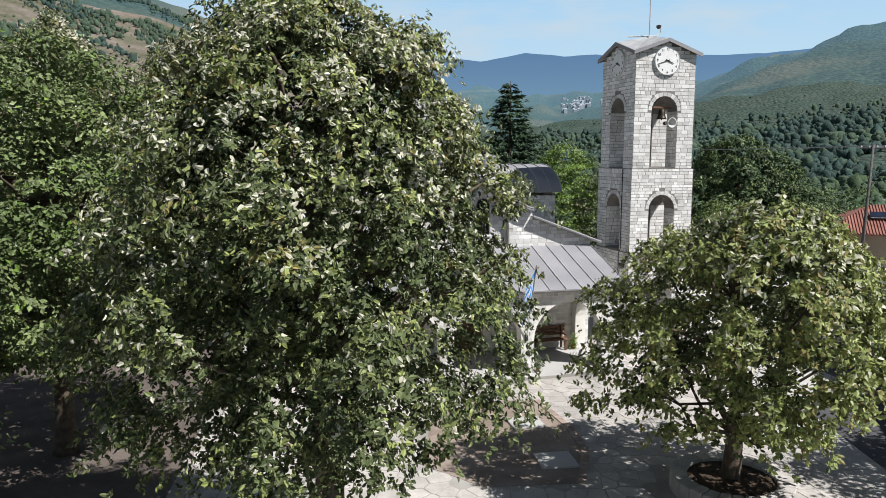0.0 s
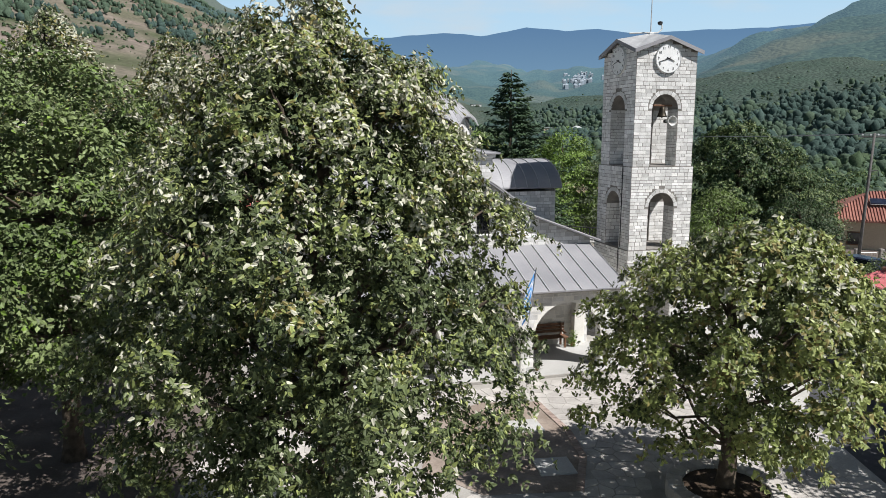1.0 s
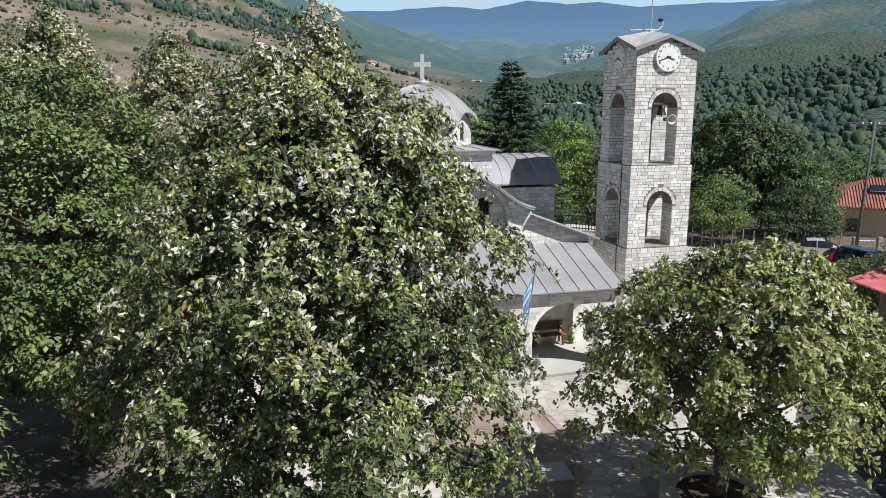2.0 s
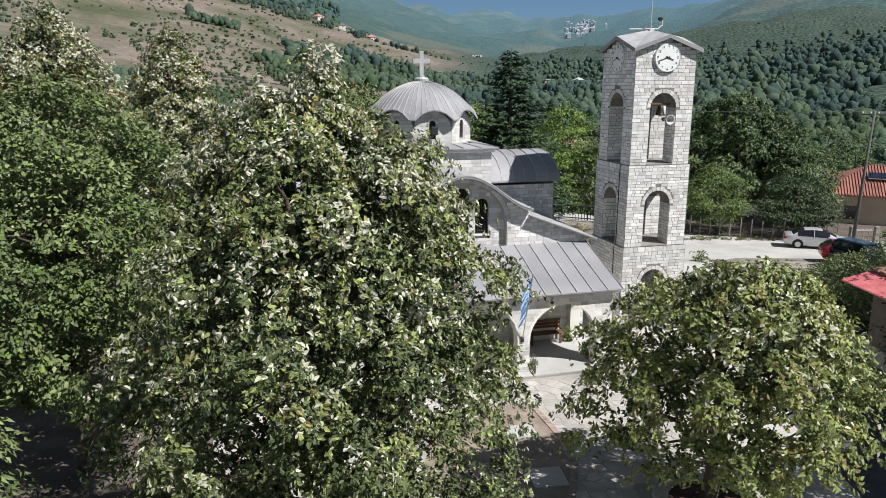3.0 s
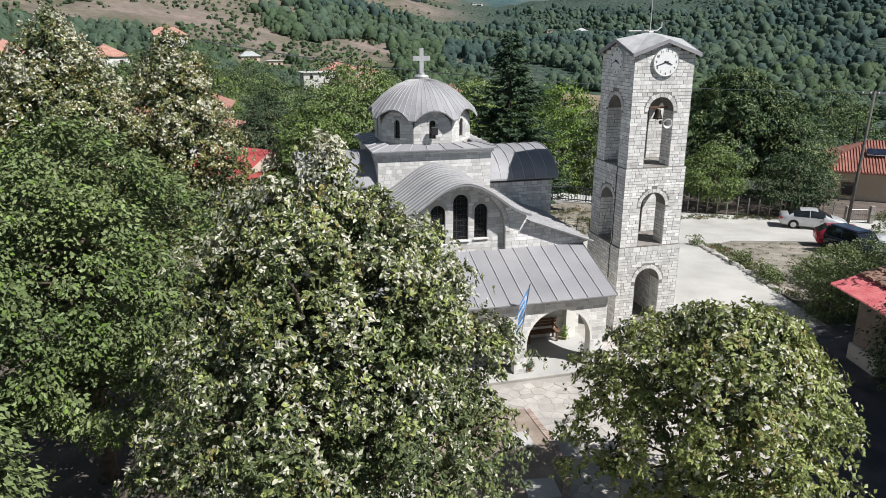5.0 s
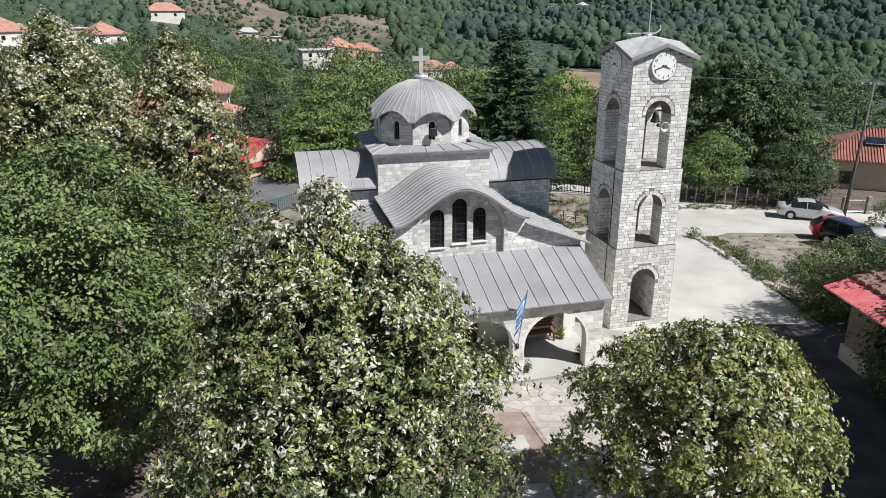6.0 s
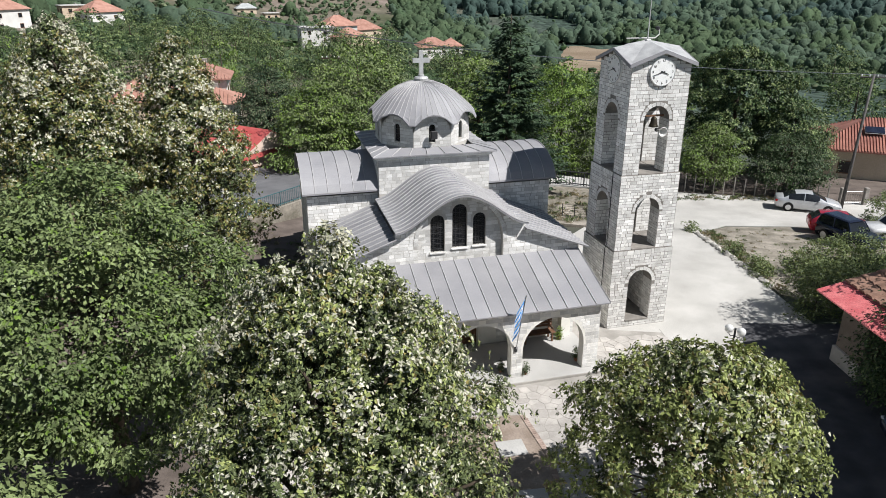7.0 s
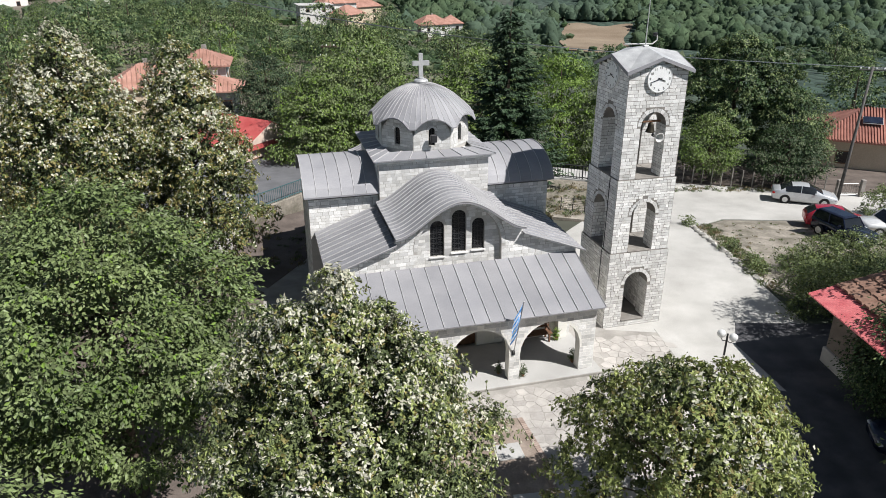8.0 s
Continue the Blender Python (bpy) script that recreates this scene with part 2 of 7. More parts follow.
def block_mesh(seed):
    """A hewn stone, 1 x 1 x 1, standing out of the wall towards -y with worn edges."""
    r = random.Random(seed)
    bm = bmesh.new()
    j = lambda: r.uniform(-0.045, 0.045)
    lo = [(j(), 0.5, j()), (1 + j(), 0.5, j()), (1 + j(), 0.5, 1 + j()), (j(), 0.5, 1 + j())]
    mid = [(x, -0.35, z) for x, _, z in lo]
    hi = [(0.5 + (x - 0.5) * 0.985, -0.5 + r.uniform(-0.07, 0.07), 0.5 + (z - 0.5) * 0.975) for x, _, z in lo]
    rows = [[bm.verts.new(p) for p in q] for q in (lo, mid, hi)]
    for r0, r1 in zip(rows, rows[1:]):
        for k in range(4):
            bm.faces.new((r0[k], r0[(k + 1) % 4], r1[(k + 1) % 4], r1[k]))
    bm.faces.new(rows[-1])
    bm.faces.new(rows[0][::-1])
    bmesh.ops.recalc_face_normals(bm, faces=bm.faces)
    me = bpy.data.meshes.new("stone_block")
    bm.to_mesh(me)
    bm.free()
    return finish(me, STONE)


BLOCKS = [block_mesh(i) for i in range(6)]
PROUD = 0.011


def lay(blocks, place, parent, rng, singles):
    """Stones of one wall face: the first as parts of their own, the rest in one mesh. place maps the face (x along, y in, z up) into the parent."""
    rng.shuffle(blocks)
    for x, z, w, h in blocks[:singles]:
        ob = new("stone", BLOCKS[rng.randrange(6)])
        ob.parent = parent
        ob.matrix_basis = place @ Matrix.LocRotScale((x, 0, z), None, (w, PROUD, h))
    rest = blocks[singles:]
    if not rest:
        return
    V, F = [], []
    for x, z, w, h in rest:
        me = BLOCKS[rng.randrange(6)]
        n = len(V)
        V += [tuple(place @ Vector((x + v.co.x * w, v.co.y * PROUD, z + v.co.z * h))) for v in me.vertices]
        F += [[n + i for i in p.vertices] for p in me.polygons]
    me = finish(raw_mesh("stonework", V, F), STONE)
    ob = new("stonework", me)
    ob.parent = parent
    tagged(ob, kind="stuff")


def arch_ring(o, place, parent, rng, ring=0.16, n=None):
    """The wedge stones round an arched opening."""
    c, r = (o[0] + o[1]) / 2, (o[1] - o[0]) / 2
    n = n or max(7, int(math.pi * r / 0.17))
    for i in range(n):
        bm = bmesh.new()
        a0, a1 = math.pi * (i + 0.05) / n, math.pi * (i + 0.95) / n
        d = -0.009 - rng.uniform(0, 0.008)
        q = ring + rng.uniform(-0.025, 0.03)
        pts = []
        for y in (0.03, d):
            for a, rr in ((a0, r + 0.003), (a1, r + 0.003), (a1, r + q), (a0, r + q)):
                pts.append(place @ Vector((c + rr * math.cos(a), y, o[3] + rr * math.sin(a))))
        hexa(bm, pts)
        part("arch_stone", bm, STONE, parent)


def sheet_roof(f, panels, steps, parent, thick=0.05, seam=0.042, flip=False, across=None, first=0.0):
    """A sheet metal roof f(a, b), a and b from 0 to 1: panels side by side along a with a standing seam between."""
    n = len(panels) - 1 if isinstance(panels, list) else panels
    cuts = panels if isinstance(panels, list) else [i / n for i in range(n + 1)]
    for i in range(n):
        bm = bmesh.new()
        rows = []
        for j in range(steps + 1):
            row = []
            for a in (cuts[i], cuts[i + 1]):
                p = Vector(f(a, j / steps))
                row.append((bm.verts.new(p), bm.verts.new(p - Vector((0, 0, thick)))))
            rows.append(row)
        for r0, r1 in zip(rows, rows[1:]):
            bm.faces.new((r0[0][0], r0[1][0], r1[1][0], r1[0][0]))
            bm.faces.new((r0[0][1], r1[0][1], r1[1][1], r0[1][1]))
            bm.faces.new((r0[0][0], r1[0][0], r1[0][1], r0[0][1]))
            bm.faces.new((r0[1][0], r0[1][1], r1[1][1], r1[1][0]))
        for r in (rows[0], rows[-1]):
            bm.faces.new((r[0][0], r[0][1], r[1][1], r[1][0]))
        part("roof_panel", bm, LEAD, parent, smooth=False)
    for i in range(n + 1):
        bm = bmesh.new()
        rows = []
        a = cuts[i]
        for j in range(steps + 1):
            p = Vector(f(a, j / steps))
            e = 0.004 / max(1e-6, (Vector(f(min(1, a + 0.01), j / steps)) - Vector(f(max(0, a - 0.01), j / steps))).length / (0.02 if 0.01 < a < 0.99 else 0.01))
            s = (Vector(f(min(1, a + e), j / steps)) - Vector(f(max(0, a - e), j / steps)))
            s = s.normalized() * 0.014 if s.length > 1e-9 else Vector((0.014, 0, 0))
            rows.append([bm.verts.new(p - s), bm.verts.new(p + s), bm.verts.new(p + s * 0.6 + Vector((0, 0, seam))), bm.verts.new(p - s * 0.6 + Vector((0, 0, seam)))])
        for r0, r1 in zip(rows, rows[1:]):
            for k in range(4):
                bm.faces.new((r0[k], r0[(k + 1) % 4], r1[(k + 1) % 4], r1[k]))
        bm.faces.new(rows[0][::-1])
        bm.faces.new(rows[-1])
        part("seam", bm, LEAD_SEAM, parent)


# ---- terrain ----
def canopy(m, scale, deep, lo, hi):
    """Crowns of a closed wood as relief on a far slope: returns the colour and the bump node."""
    n, l = m.node_tree.nodes, m.node_tree.links
    pos, vor, var, ramp, bump = (n.new("ShaderNode" + k) for k in ("NewGeometry", "TexVoronoi", "SeparateXYZ", "ValToRGB", "Bump"))
    vor.inputs["Scale"].default_value = scale
    l.new(pos.outputs["Position"], vor.inputs["Vector"])
    l.new(vor.outputs["Color"], var.inputs[0])
    l.new(var.outputs["X"], ramp.inputs[0])
    ramp.color_ramp.elements[0].color, ramp.color_ramp.elements[1].color = (*lo, 1), (*hi, 1)
    bump.invert = True
    bump.inputs["Distance"].default_value = deep
    l.new(vor.outputs["Distance"], bump.inputs["Height"])
    l.new(bump.outputs[0], n["Principled BSDF"].inputs["Normal"])
    return ramp.outputs[0], bump


def smooth(a, b, x):
    t = max(0.0, min(1.0, (x - a) / (b - a)))
    return t * t * (3 - 2 * t)


def curve_at(pairs, x):
    return float(np.interp(x, [p[0] for p in pairs], [p[1] for p in pairs]))


RISE = [(-180, 6), (-60, 9), (-34, 14.2), (-22, 11.4), (-14, 8.9), (-8, 7.3), (-2, 5.6), (4, 4.4), (12, 4.6), (18, 5.2), (24, 6.9), (33, 9.3), (60, 9), (180, 6)]
REACH = [(-180, 1500), (-30, 1200), (-14, 1500), (-4, 2600), (6, 3600), (13, 3400), (22, 2400), (40, 2000), (180, 1500)]
FLOOR = [(-180, 2), (-40, 4), (-24, 3), (-12, -6), (0, -13), (40, -14), (180, 2)]


def dip(x, y):
    """The fall of the ground towards the far road."""
    k = smooth(11.5, 17, x)
    return -0.45 * smooth(40, 54, y) * (1 - k) - 1.2 * smooth(37.0, 53.5, y) * k


def ground_z(x, y):
    r = math.hypot(x, y)
    az = math.degrees(math.atan2(x, y))
    zv = curve_at(FLOOR, az)
    z = zv * smooth(55, 300, r) + dip(x, y)
    r1 = curve_at(REACH, az)
    top = math.tan(radians(curve_at(RISE, az))) * r1 + 8
    s = max(0.0, min(1.15, (r - 280) / (r1 - 280)))
    z += (top - zv) * (s ** 1.15 if s < 1 else 1 - (s - 1) * 1.2)
    k = smooth(150, 900, r)
    if k > 0:
        n = noise.fractal(Vector((x / 420, y / 420, 3.1)), 0.9, 2.1, 5)
        m = noise.fractal(Vector((x / 90, y / 90, 7.7)), 0.9, 2.1, 4)
        z += k * (n * min(r, 2500) * 0.028 + m * 5)
    return z


GROUND = mat("hillside_soil_scrub", (0.06, 0.07, 0.034), (0.195, 0.155, 0.132), 0.016, 0.95, 0.6, 0.3, big=0.22, bigscale=0.09, grain=0.5)
gn, gl = GROUND.node_tree.nodes, GROUND.node_tree.links
gp, gx, gm, gc = (gn.new("ShaderNode" + k) for k in ("NewGeometry", "SeparateXYZ", "MapRange", "MixRGB"))
gm.interpolation_type = "SMOOTHSTEP"
gm.inputs["From Min"].default_value, gm.inputs["From Max"].default_value, gm.inputs["To Max"].default_value = -40, 60, 0.92
wood, relief = canopy(GROUND, 0.24, 2.6, (0.024, 0.047, 0.036), (0.044, 0.076, 0.056))
gl.new(wood, gc.inputs[2])
gl.new(gm.outputs[0], relief.inputs["Strength"])
gb = gn["Principled BSDF"].inputs["Base Color"]
gl.new(gb.links[0].from_socket, gc.inputs[1])
gl.new(gp.outputs["Position"], gx.inputs[0])
gl.new(gx.outputs["X"], gm.inputs[0])
gl.new(gm.outputs[0], gc.inputs[0])
gl.new(gc.outputs[0], gb)
azs = [a for a in np.concatenate([np.arange(-180, -42, 3.0), np.arange(-42, 42, 0.45), np.arange(42, 180, 3.0)])]
rads = [0.0] + list(np.geomspace(6, 4300, 120))
SPLIT = 94
V, F = [], []
for r in rads:
    for a in azs:
        x, y = r * math.sin(radians(a)), r * math.cos(radians(a))
        V.append((x, y, ground_z(x, y) - 0.05))
n = len(azs)
for i in range(len(rads) - 1):
    for j in range(n):
        k = (j + 1) % n
        F.append((i * n + j, (i + 1) * n + j, (i + 1) * n + k, i * n + k))
ground = new("ground", finish(raw_mesh("ground", V[:(SPLIT + 1) * n], F[:SPLIT * n]), GROUND, True))
tagged(ground, "dry hillsides with scrub and bare earth round a valley", "ground", kind="structure")

# the hills past a kilometre, a backdrop: the valley's blue air is painted on
HILLS = mat("hazed_wooded_hill", (0.014, 0.03, 0.017), (0.038, 0.056, 0.03), 0.006, 0.95, 0.0, 0.07, big=0.15, bigscale=0.02, grain=0.55)
hn, hl = HILLS.node_tree.nodes, HILLS.node_tree.links
hwood, hrelief = canopy(HILLS, 0.13, 2.6, (0.019, 0.038, 0.026), (0.042, 0.068, 0.044))
# bare and grassy patches among the woods
hp, hq, hs_, hb = (hn.new("ShaderNode" + k) for k in ("NewGeometry", "TexNoise", "MapRange", "MixRGB"))
hq.inputs["Scale"].default_value, hq.inputs["Detail"].default_value = 0.0045, 6
hs_.inputs["From Min"].default_value, hs_.inputs["From Max"].default_value = 0.52, 0.62
hb.inputs[2].default_value = (0.07, 0.077, 0.046, 1)
hl.new(hp.outputs["Position"], hq.inputs["Vector"])
hl.new(hq.outputs[0], hs_.inputs[0])
hl.new(hs_.outputs[0], hb.inputs[0])
hl.new(hwood, hb.inputs[1])
hl.new(hb.outputs[0], hn["Principled BSDF"].inputs["Base Color"])
# haze as a blue glow of the surface, stronger with distance
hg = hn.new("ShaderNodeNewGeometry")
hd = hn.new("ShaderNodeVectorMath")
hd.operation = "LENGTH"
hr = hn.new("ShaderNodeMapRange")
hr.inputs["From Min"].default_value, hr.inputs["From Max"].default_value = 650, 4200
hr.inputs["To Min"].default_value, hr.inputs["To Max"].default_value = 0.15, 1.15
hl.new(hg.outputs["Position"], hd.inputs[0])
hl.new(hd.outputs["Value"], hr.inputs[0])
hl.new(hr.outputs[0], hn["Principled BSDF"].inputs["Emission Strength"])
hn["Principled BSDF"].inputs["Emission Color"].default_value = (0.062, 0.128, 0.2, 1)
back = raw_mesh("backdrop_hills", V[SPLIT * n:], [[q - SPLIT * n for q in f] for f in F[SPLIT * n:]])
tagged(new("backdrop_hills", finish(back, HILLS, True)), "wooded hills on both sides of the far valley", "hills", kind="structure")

# the farthest mountains, a plain backdrop: blue air haze put into its glow
FAR = bpy.data.materials.new("hazed_mountain")
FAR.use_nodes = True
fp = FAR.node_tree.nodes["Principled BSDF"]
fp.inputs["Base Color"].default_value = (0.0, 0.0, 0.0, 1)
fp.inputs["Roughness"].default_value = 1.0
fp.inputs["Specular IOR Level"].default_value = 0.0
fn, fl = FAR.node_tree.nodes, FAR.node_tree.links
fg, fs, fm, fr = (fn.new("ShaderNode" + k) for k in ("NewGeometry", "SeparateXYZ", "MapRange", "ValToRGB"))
# painted haze: paler towards the foot, deeper blue towards the ridge
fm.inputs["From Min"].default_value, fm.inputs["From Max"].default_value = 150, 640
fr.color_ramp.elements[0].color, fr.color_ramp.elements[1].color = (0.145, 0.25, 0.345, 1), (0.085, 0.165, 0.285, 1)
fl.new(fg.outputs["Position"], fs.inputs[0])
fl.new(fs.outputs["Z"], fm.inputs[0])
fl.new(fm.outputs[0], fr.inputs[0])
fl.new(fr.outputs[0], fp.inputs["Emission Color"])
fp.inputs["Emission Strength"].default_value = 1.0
SKYLINE = [(-60, 9), (-30, 11.0), (-24, 11.9), (-20.5, 10.6), (-14, 8.0), (-8, 7.2), (-3, 7.4), (0, 7.6), (3, 7.4), (6.5, 8.05), (9.5, 7.7), (12, 7.8), (15, 7.35), (20, 7.5), (24, 7.4), (28, 7.6), (34, 9), (60, 8)]
V, F = [], []
far_az = list(np.arange(-60, 60.01, 0.5))
for q, r in ((0.0, 4380), (0.55, 4480), (1.0, 4600)):
    for a in far_az:
        e = curve_at(SKYLINE, a) + 0.12 * noise.fractal(Vector((a / 4, 1.3, 0)), 0.8, 2.2, 4)
        z = -120 + (math.tan(radians(e)) * r + 128) * q
        if q == 0.55:
            z += 60 * noise.fractal(Vector((a / 2, 8.3, 0)), 0.8, 2.2, 4)
        V.append((r * math.sin(radians(a)), r * math.cos(radians(a)), z))
n = len(far_az)
for i in range(2):
    for j in range(n - 1):
        F.append((i * n + j, i * n + j + 1, (i + 1) * n + j + 1, (i + 1) * n + j))
tagged(new("backdrop", finish(raw_mesh("backdrop", V, F), FAR, True)), "mountain range in the far distance, blue with painted haze", "mountains", kind="structure")


def flat_sheet(name, outline, z, material, label, category, thick=0.03, falls=False):
    """A sheet of ground with a given outline; one that falls follows the slope towards the far road."""
    bm = bmesh.new()
    lo = [bm.verts.new((x, y, z - thick)) for x, y in outline]
    hi = [bm.verts.new((x, y, z)) for x, y in outline]
    bm.faces.new(hi)
    for k in range(len(hi)):
        bm.faces.new((lo[k], lo[(k + 1) % len(lo)], hi[(k + 1) % len(hi)], hi[k]))
    if falls:
        for axis, cuts in ((1, np.arange(37.0, 54, 1.0)), (0, np.arange(11.5, 17.1, 1.1))):
            for c in cuts:
                n = Vector((0, 0, 0))
                n[axis] = 1
                bmesh.ops.bisect_plane(bm, geom=list(bm.verts) + list(bm.edges) + list(bm.faces), plane_co=n * float(c), plane_no=n)
        for v in bm.verts:
            v.co.z += dip(v.co.x, v.co.y)
    ob = part(name, bm, material)
    return tagged(ob, label, category, kind="structure")


flat_sheet("pavement", [(-30, -12), (30, -12), (30, 15), (14, 20), (12.6, 29), (8, 29.5), (5, 33), (-6, 36), (-9.5, 43), (-14, 42.4), (-30, 30)], 0.02, JOINT, "irregular flagstone paving of the church square with sunken joints", "pavement", 0.3)
flat_sheet("road", [(12.6, 29), (14, 20), (30, 15), (30, 20), (19, 21), (18.2, 29), (17.4, 38), (17.0, 44.2), (20, 46.6), (27, 46.2), (45, 44.5), (48, 53), (31, 54.0), (27, 54.8), (18, 57.0), (13.5, 55), (12, 48), (6.5, 40), (5, 33), (8, 29.5)], 0.012, CONCRETE, "pale dusty concrete road past the bell tower", "road", 0.9, True)

# ---- church ----
CH = Matrix.Translation((6.63, 25.98, 0)) @ Matrix.Rotation(radians(14.8), 4, "Z")
UC, VC = -5.2, 10.3
rng = random.Random(5)
church = thing("church", "small stone church with grey sheet metal roofs and octagonal dome", "church", CH)
IDENT = Matrix.Identity(4)


def face_left(u, v_end):
    return Matrix.Translation((u, v_end, 0)) @ Matrix.Rotation(radians(-90), 4, "Z")


def face_right(u, v_start):
    return Matrix.Translation((u, v_start, 0)) @ Matrix.Rotation(radians(90), 4, "Z")


def vault(s):
    """Height of the waved roof of an arm at s from -1 to 1 across."""
    return 5.98 + 1.42 * (0.5 + 0.5 * math.cos(math.pi * s)) ** 0.85


def aisle(u):
    d = abs(u - UC)
    return 4.55 + (5.85 - d) / 3.0 * 1.12


def facade_top(u):
    s = (u - UC) / 2.9
    return max(vault(s) - 0.07, aisle(u) - 0.06) if abs(s) < 1 else aisle(u) - 0.06


PORCH = [(-9.75, -6.95, 0, 1.42), (-6.47, -3.9, 0, 1.45), (-3.41, -0.67, 0, 1.37)]
part("porch_wall", wall_bm(-10.4, 0, 0, 3.12, PORCH, 0, 0.45), PLASTER, church)
lay(stones(-10.4, 0, 0.02, 3.12, PORCH, rng, ring=0.07), IDENT, church, rng, 130)

SIDE = [(0.75, 2.75, 0, 1.5)]
for u0, place, fp_ in ((-0.45, face_right(0, 0), 1), (-10.4, face_left(-10.4, 3.1), -1)):
    so = SIDE if fp_ > 0 else [(3.1 - 2.75, 3.1 - 0.75, 0, 1.5)]
    bm = wall_bm(0.46, 3.09, 0, 3.12, SIDE, -0.45, 0)
    bm.transform(Matrix.Translation((u0, 0, 0)) @ Matrix.Rotation(radians(90), 4, "Z"))
    part("porch_side_wall", bm, PLASTER, church)
    lay(stones(0.02, 3.05, 0.02, 3.1, so, rng), place, church, rng, 0)
    arch_ring(so[0], place, church, rng)
part("porch_floor", boxed(-10.75, 0.35, -0.4, 3.08, -0.1, 0.15, 0.02), SCREED, church)
part("porch_floor_edge", boxed(-10.78, 0.37, -0.43, -0.1, -0.1, 0.135, 0.015), JOINT, church)
part("eave_beam", boxed(-10.5, 0.1, -0.12, 0.3, 3.125, 3.2), MORTAR, church)
sheet_roof(lambda a, b: (-10.65 + a * 10.9, -0.32 + b * 3.4, 3.27 + b * 1.16), 17, 1, church)

# west front, with a blind arch and three windows
DOOR = [(UC - 0.85, UC + 0.85, 0, 2.1)]
WL, WR = UC - 5.5, UC + 5.5
part("front_wall_lower", wall_bm(WL, WR, 0, 4.2, DOOR, 3.1, 3.6), PLASTER, church)
lay(stones(-3.5, WR, 0.16, 3.2, [], rng), Matrix.Translation((0, 3.1, 0)), church, rng, 0)
part("church_door", boxed(UC - 0.85, UC + 0.85, 3.35, 3.42, 0.1, 2.95, 0.01), WOOD, church, "panelled brown wooden door")
BLIND = [(UC - 1.9, UC + 1.9, 4.2, 5.18)]
part("front_wall", wall_bm(WL, WR, 4.2, facade_top, BLIND, 3.1, 3.34, 60), MORTAR, church)
WIN = [(UC - 1.28, UC - 0.66, 4.75, 6.1), (UC - 0.32, UC + 0.33, 4.88, 6.5), (UC + 0.6, UC + 1.17, 4.92, 6.1)]
part("blind_arch_wall", wall_bm(UC - 1.95, UC + 1.95, 4.2, lambda u: min(7.12, vault((u - UC) / 2.9) - 0.1), WIN, 3.341, 3.6, 30), MORTAR, church)
lay(stones(WL, WR, 4.22, facade_top, BLIND, rng), Matrix.Translation((0, 3.1, 0)), church, rng, 110)
lay(stones(UC - 1.9, UC + 1.9, 4.3, lambda u: arch_top(u, BLIND[0]) if abs(u - UC) < 1.9 else 4.2, WIN, rng, ring=0.1), Matrix.Translation((0, 3.341, 0)), church, rng, 60)
arch_ring(BLIND[0], Matrix.Translation((0, 3.1, 0)), church, rng, 0.15)


def window(o, place, parent, bars=3):
    """An arched window: dark pane, iron lattice."""
    w = o[1] - o[0]
    bm = bmesh.new()
    pts = [(o[0], o[2]), (o[1], o[2])] + [((o[0] + o[1]) / 2 + w / 2 * math.cos(math.pi * i / 10), o[3] + w / 2 * math.sin(math.pi * i / 10)) for i in range(11)]
    lo = [bm.verts.new(place @ Vector((x, 0.16, z))) for x, z in pts]
    hi = [bm.verts.new(place @ Vector((x, 0.13, z))) for x, z in pts]
    bm.faces.new(lo[::-1])
    bm.faces.new(hi)
    for k in range(len(pts)):
        bm.faces.new((lo[k], lo[k - 1], hi[k - 1], hi[k]))
    win = part("window", bm, DARK, parent, "dark arched window pane")
    bm = bmesh.new()
    for i in range(1, bars + 1):
        x = o[0] + w * i / (bars + 1)
        tube(bm, [place @ Vector((x, 0.08, o[2])), place @ Vector((x, 0.08, arch_top(x, o) - 0.01))], 0.012, 5)
    z = o[2] + 0.12
    while z < o[3] + w * 0.3:
        half = w / 2 if z < o[3] else math.sqrt(max(0, (w / 2) ** 2 - (z - o[3]) ** 2))
        c = (o[0] + o[1]) / 2
        if bars > 1:
            for k in (-1, 1):
                cx = c + k * half / 2
                tube(bm, [place @ Vector((cx + half * 0.38 * math.cos(q * math.pi / 4), 0.07, z + 0.09 * math.sin(q * math.pi / 4))) for q in range(9)], 0.008, 4)
        tube(bm, [place @ Vector((c - half, 0.08, z)), place @ Vector((c + half, 0.08, z))], 0.01, 5)
        z += 0.24
    if bars:
        part("lattice", bm, IRON, win, "wrought iron lattice")
    return win


for o in WIN:
    window(o, Matrix.Translation((0, 3.341, 0)), church)
    part("window_sill", boxed(o[0] - 0.05, o[1] + 0.05, 3.27, 3.5, o[2] - 0.07, o[2] - 0.003, 0.01), STONE, church)

# nave body, side walls and the arms of the cross
for u0, u1, place, s in ((WL, WL + 0.4, face_left(WL, 8.0), -1), (WR - 0.4, WR, face_right(WR, 3.1), 1)):
    part("aisle_wall", boxed(u0, u1, 3.6, 17.0, 0, 4.45), MORTAR, church)
    lay(stones(0.02, 4.88, 0.1, 4.45, [], rng), place, church, rng, 0)
for s in (-1, 1):
    sheet_roof(lambda a, b: (UC + s * (5.85 - b * 3.0), 2.8 + a * 5.15, aisle(UC + 5.85 - b * 3.0)), 11, 1, church)
    sheet_roof(lambda a, b: (UC + s * (5.85 - b * 3.0), 12.7 + a * 4.4, aisle(UC + 5.85 - b * 3.0)), 9, 1, church)
sheet_roof(lambda a, b: (UC + (2 * b - 1) * 2.9, 2.72 + a * 4.86, vault(2 * b - 1)), 13, 28, church, 0.09)
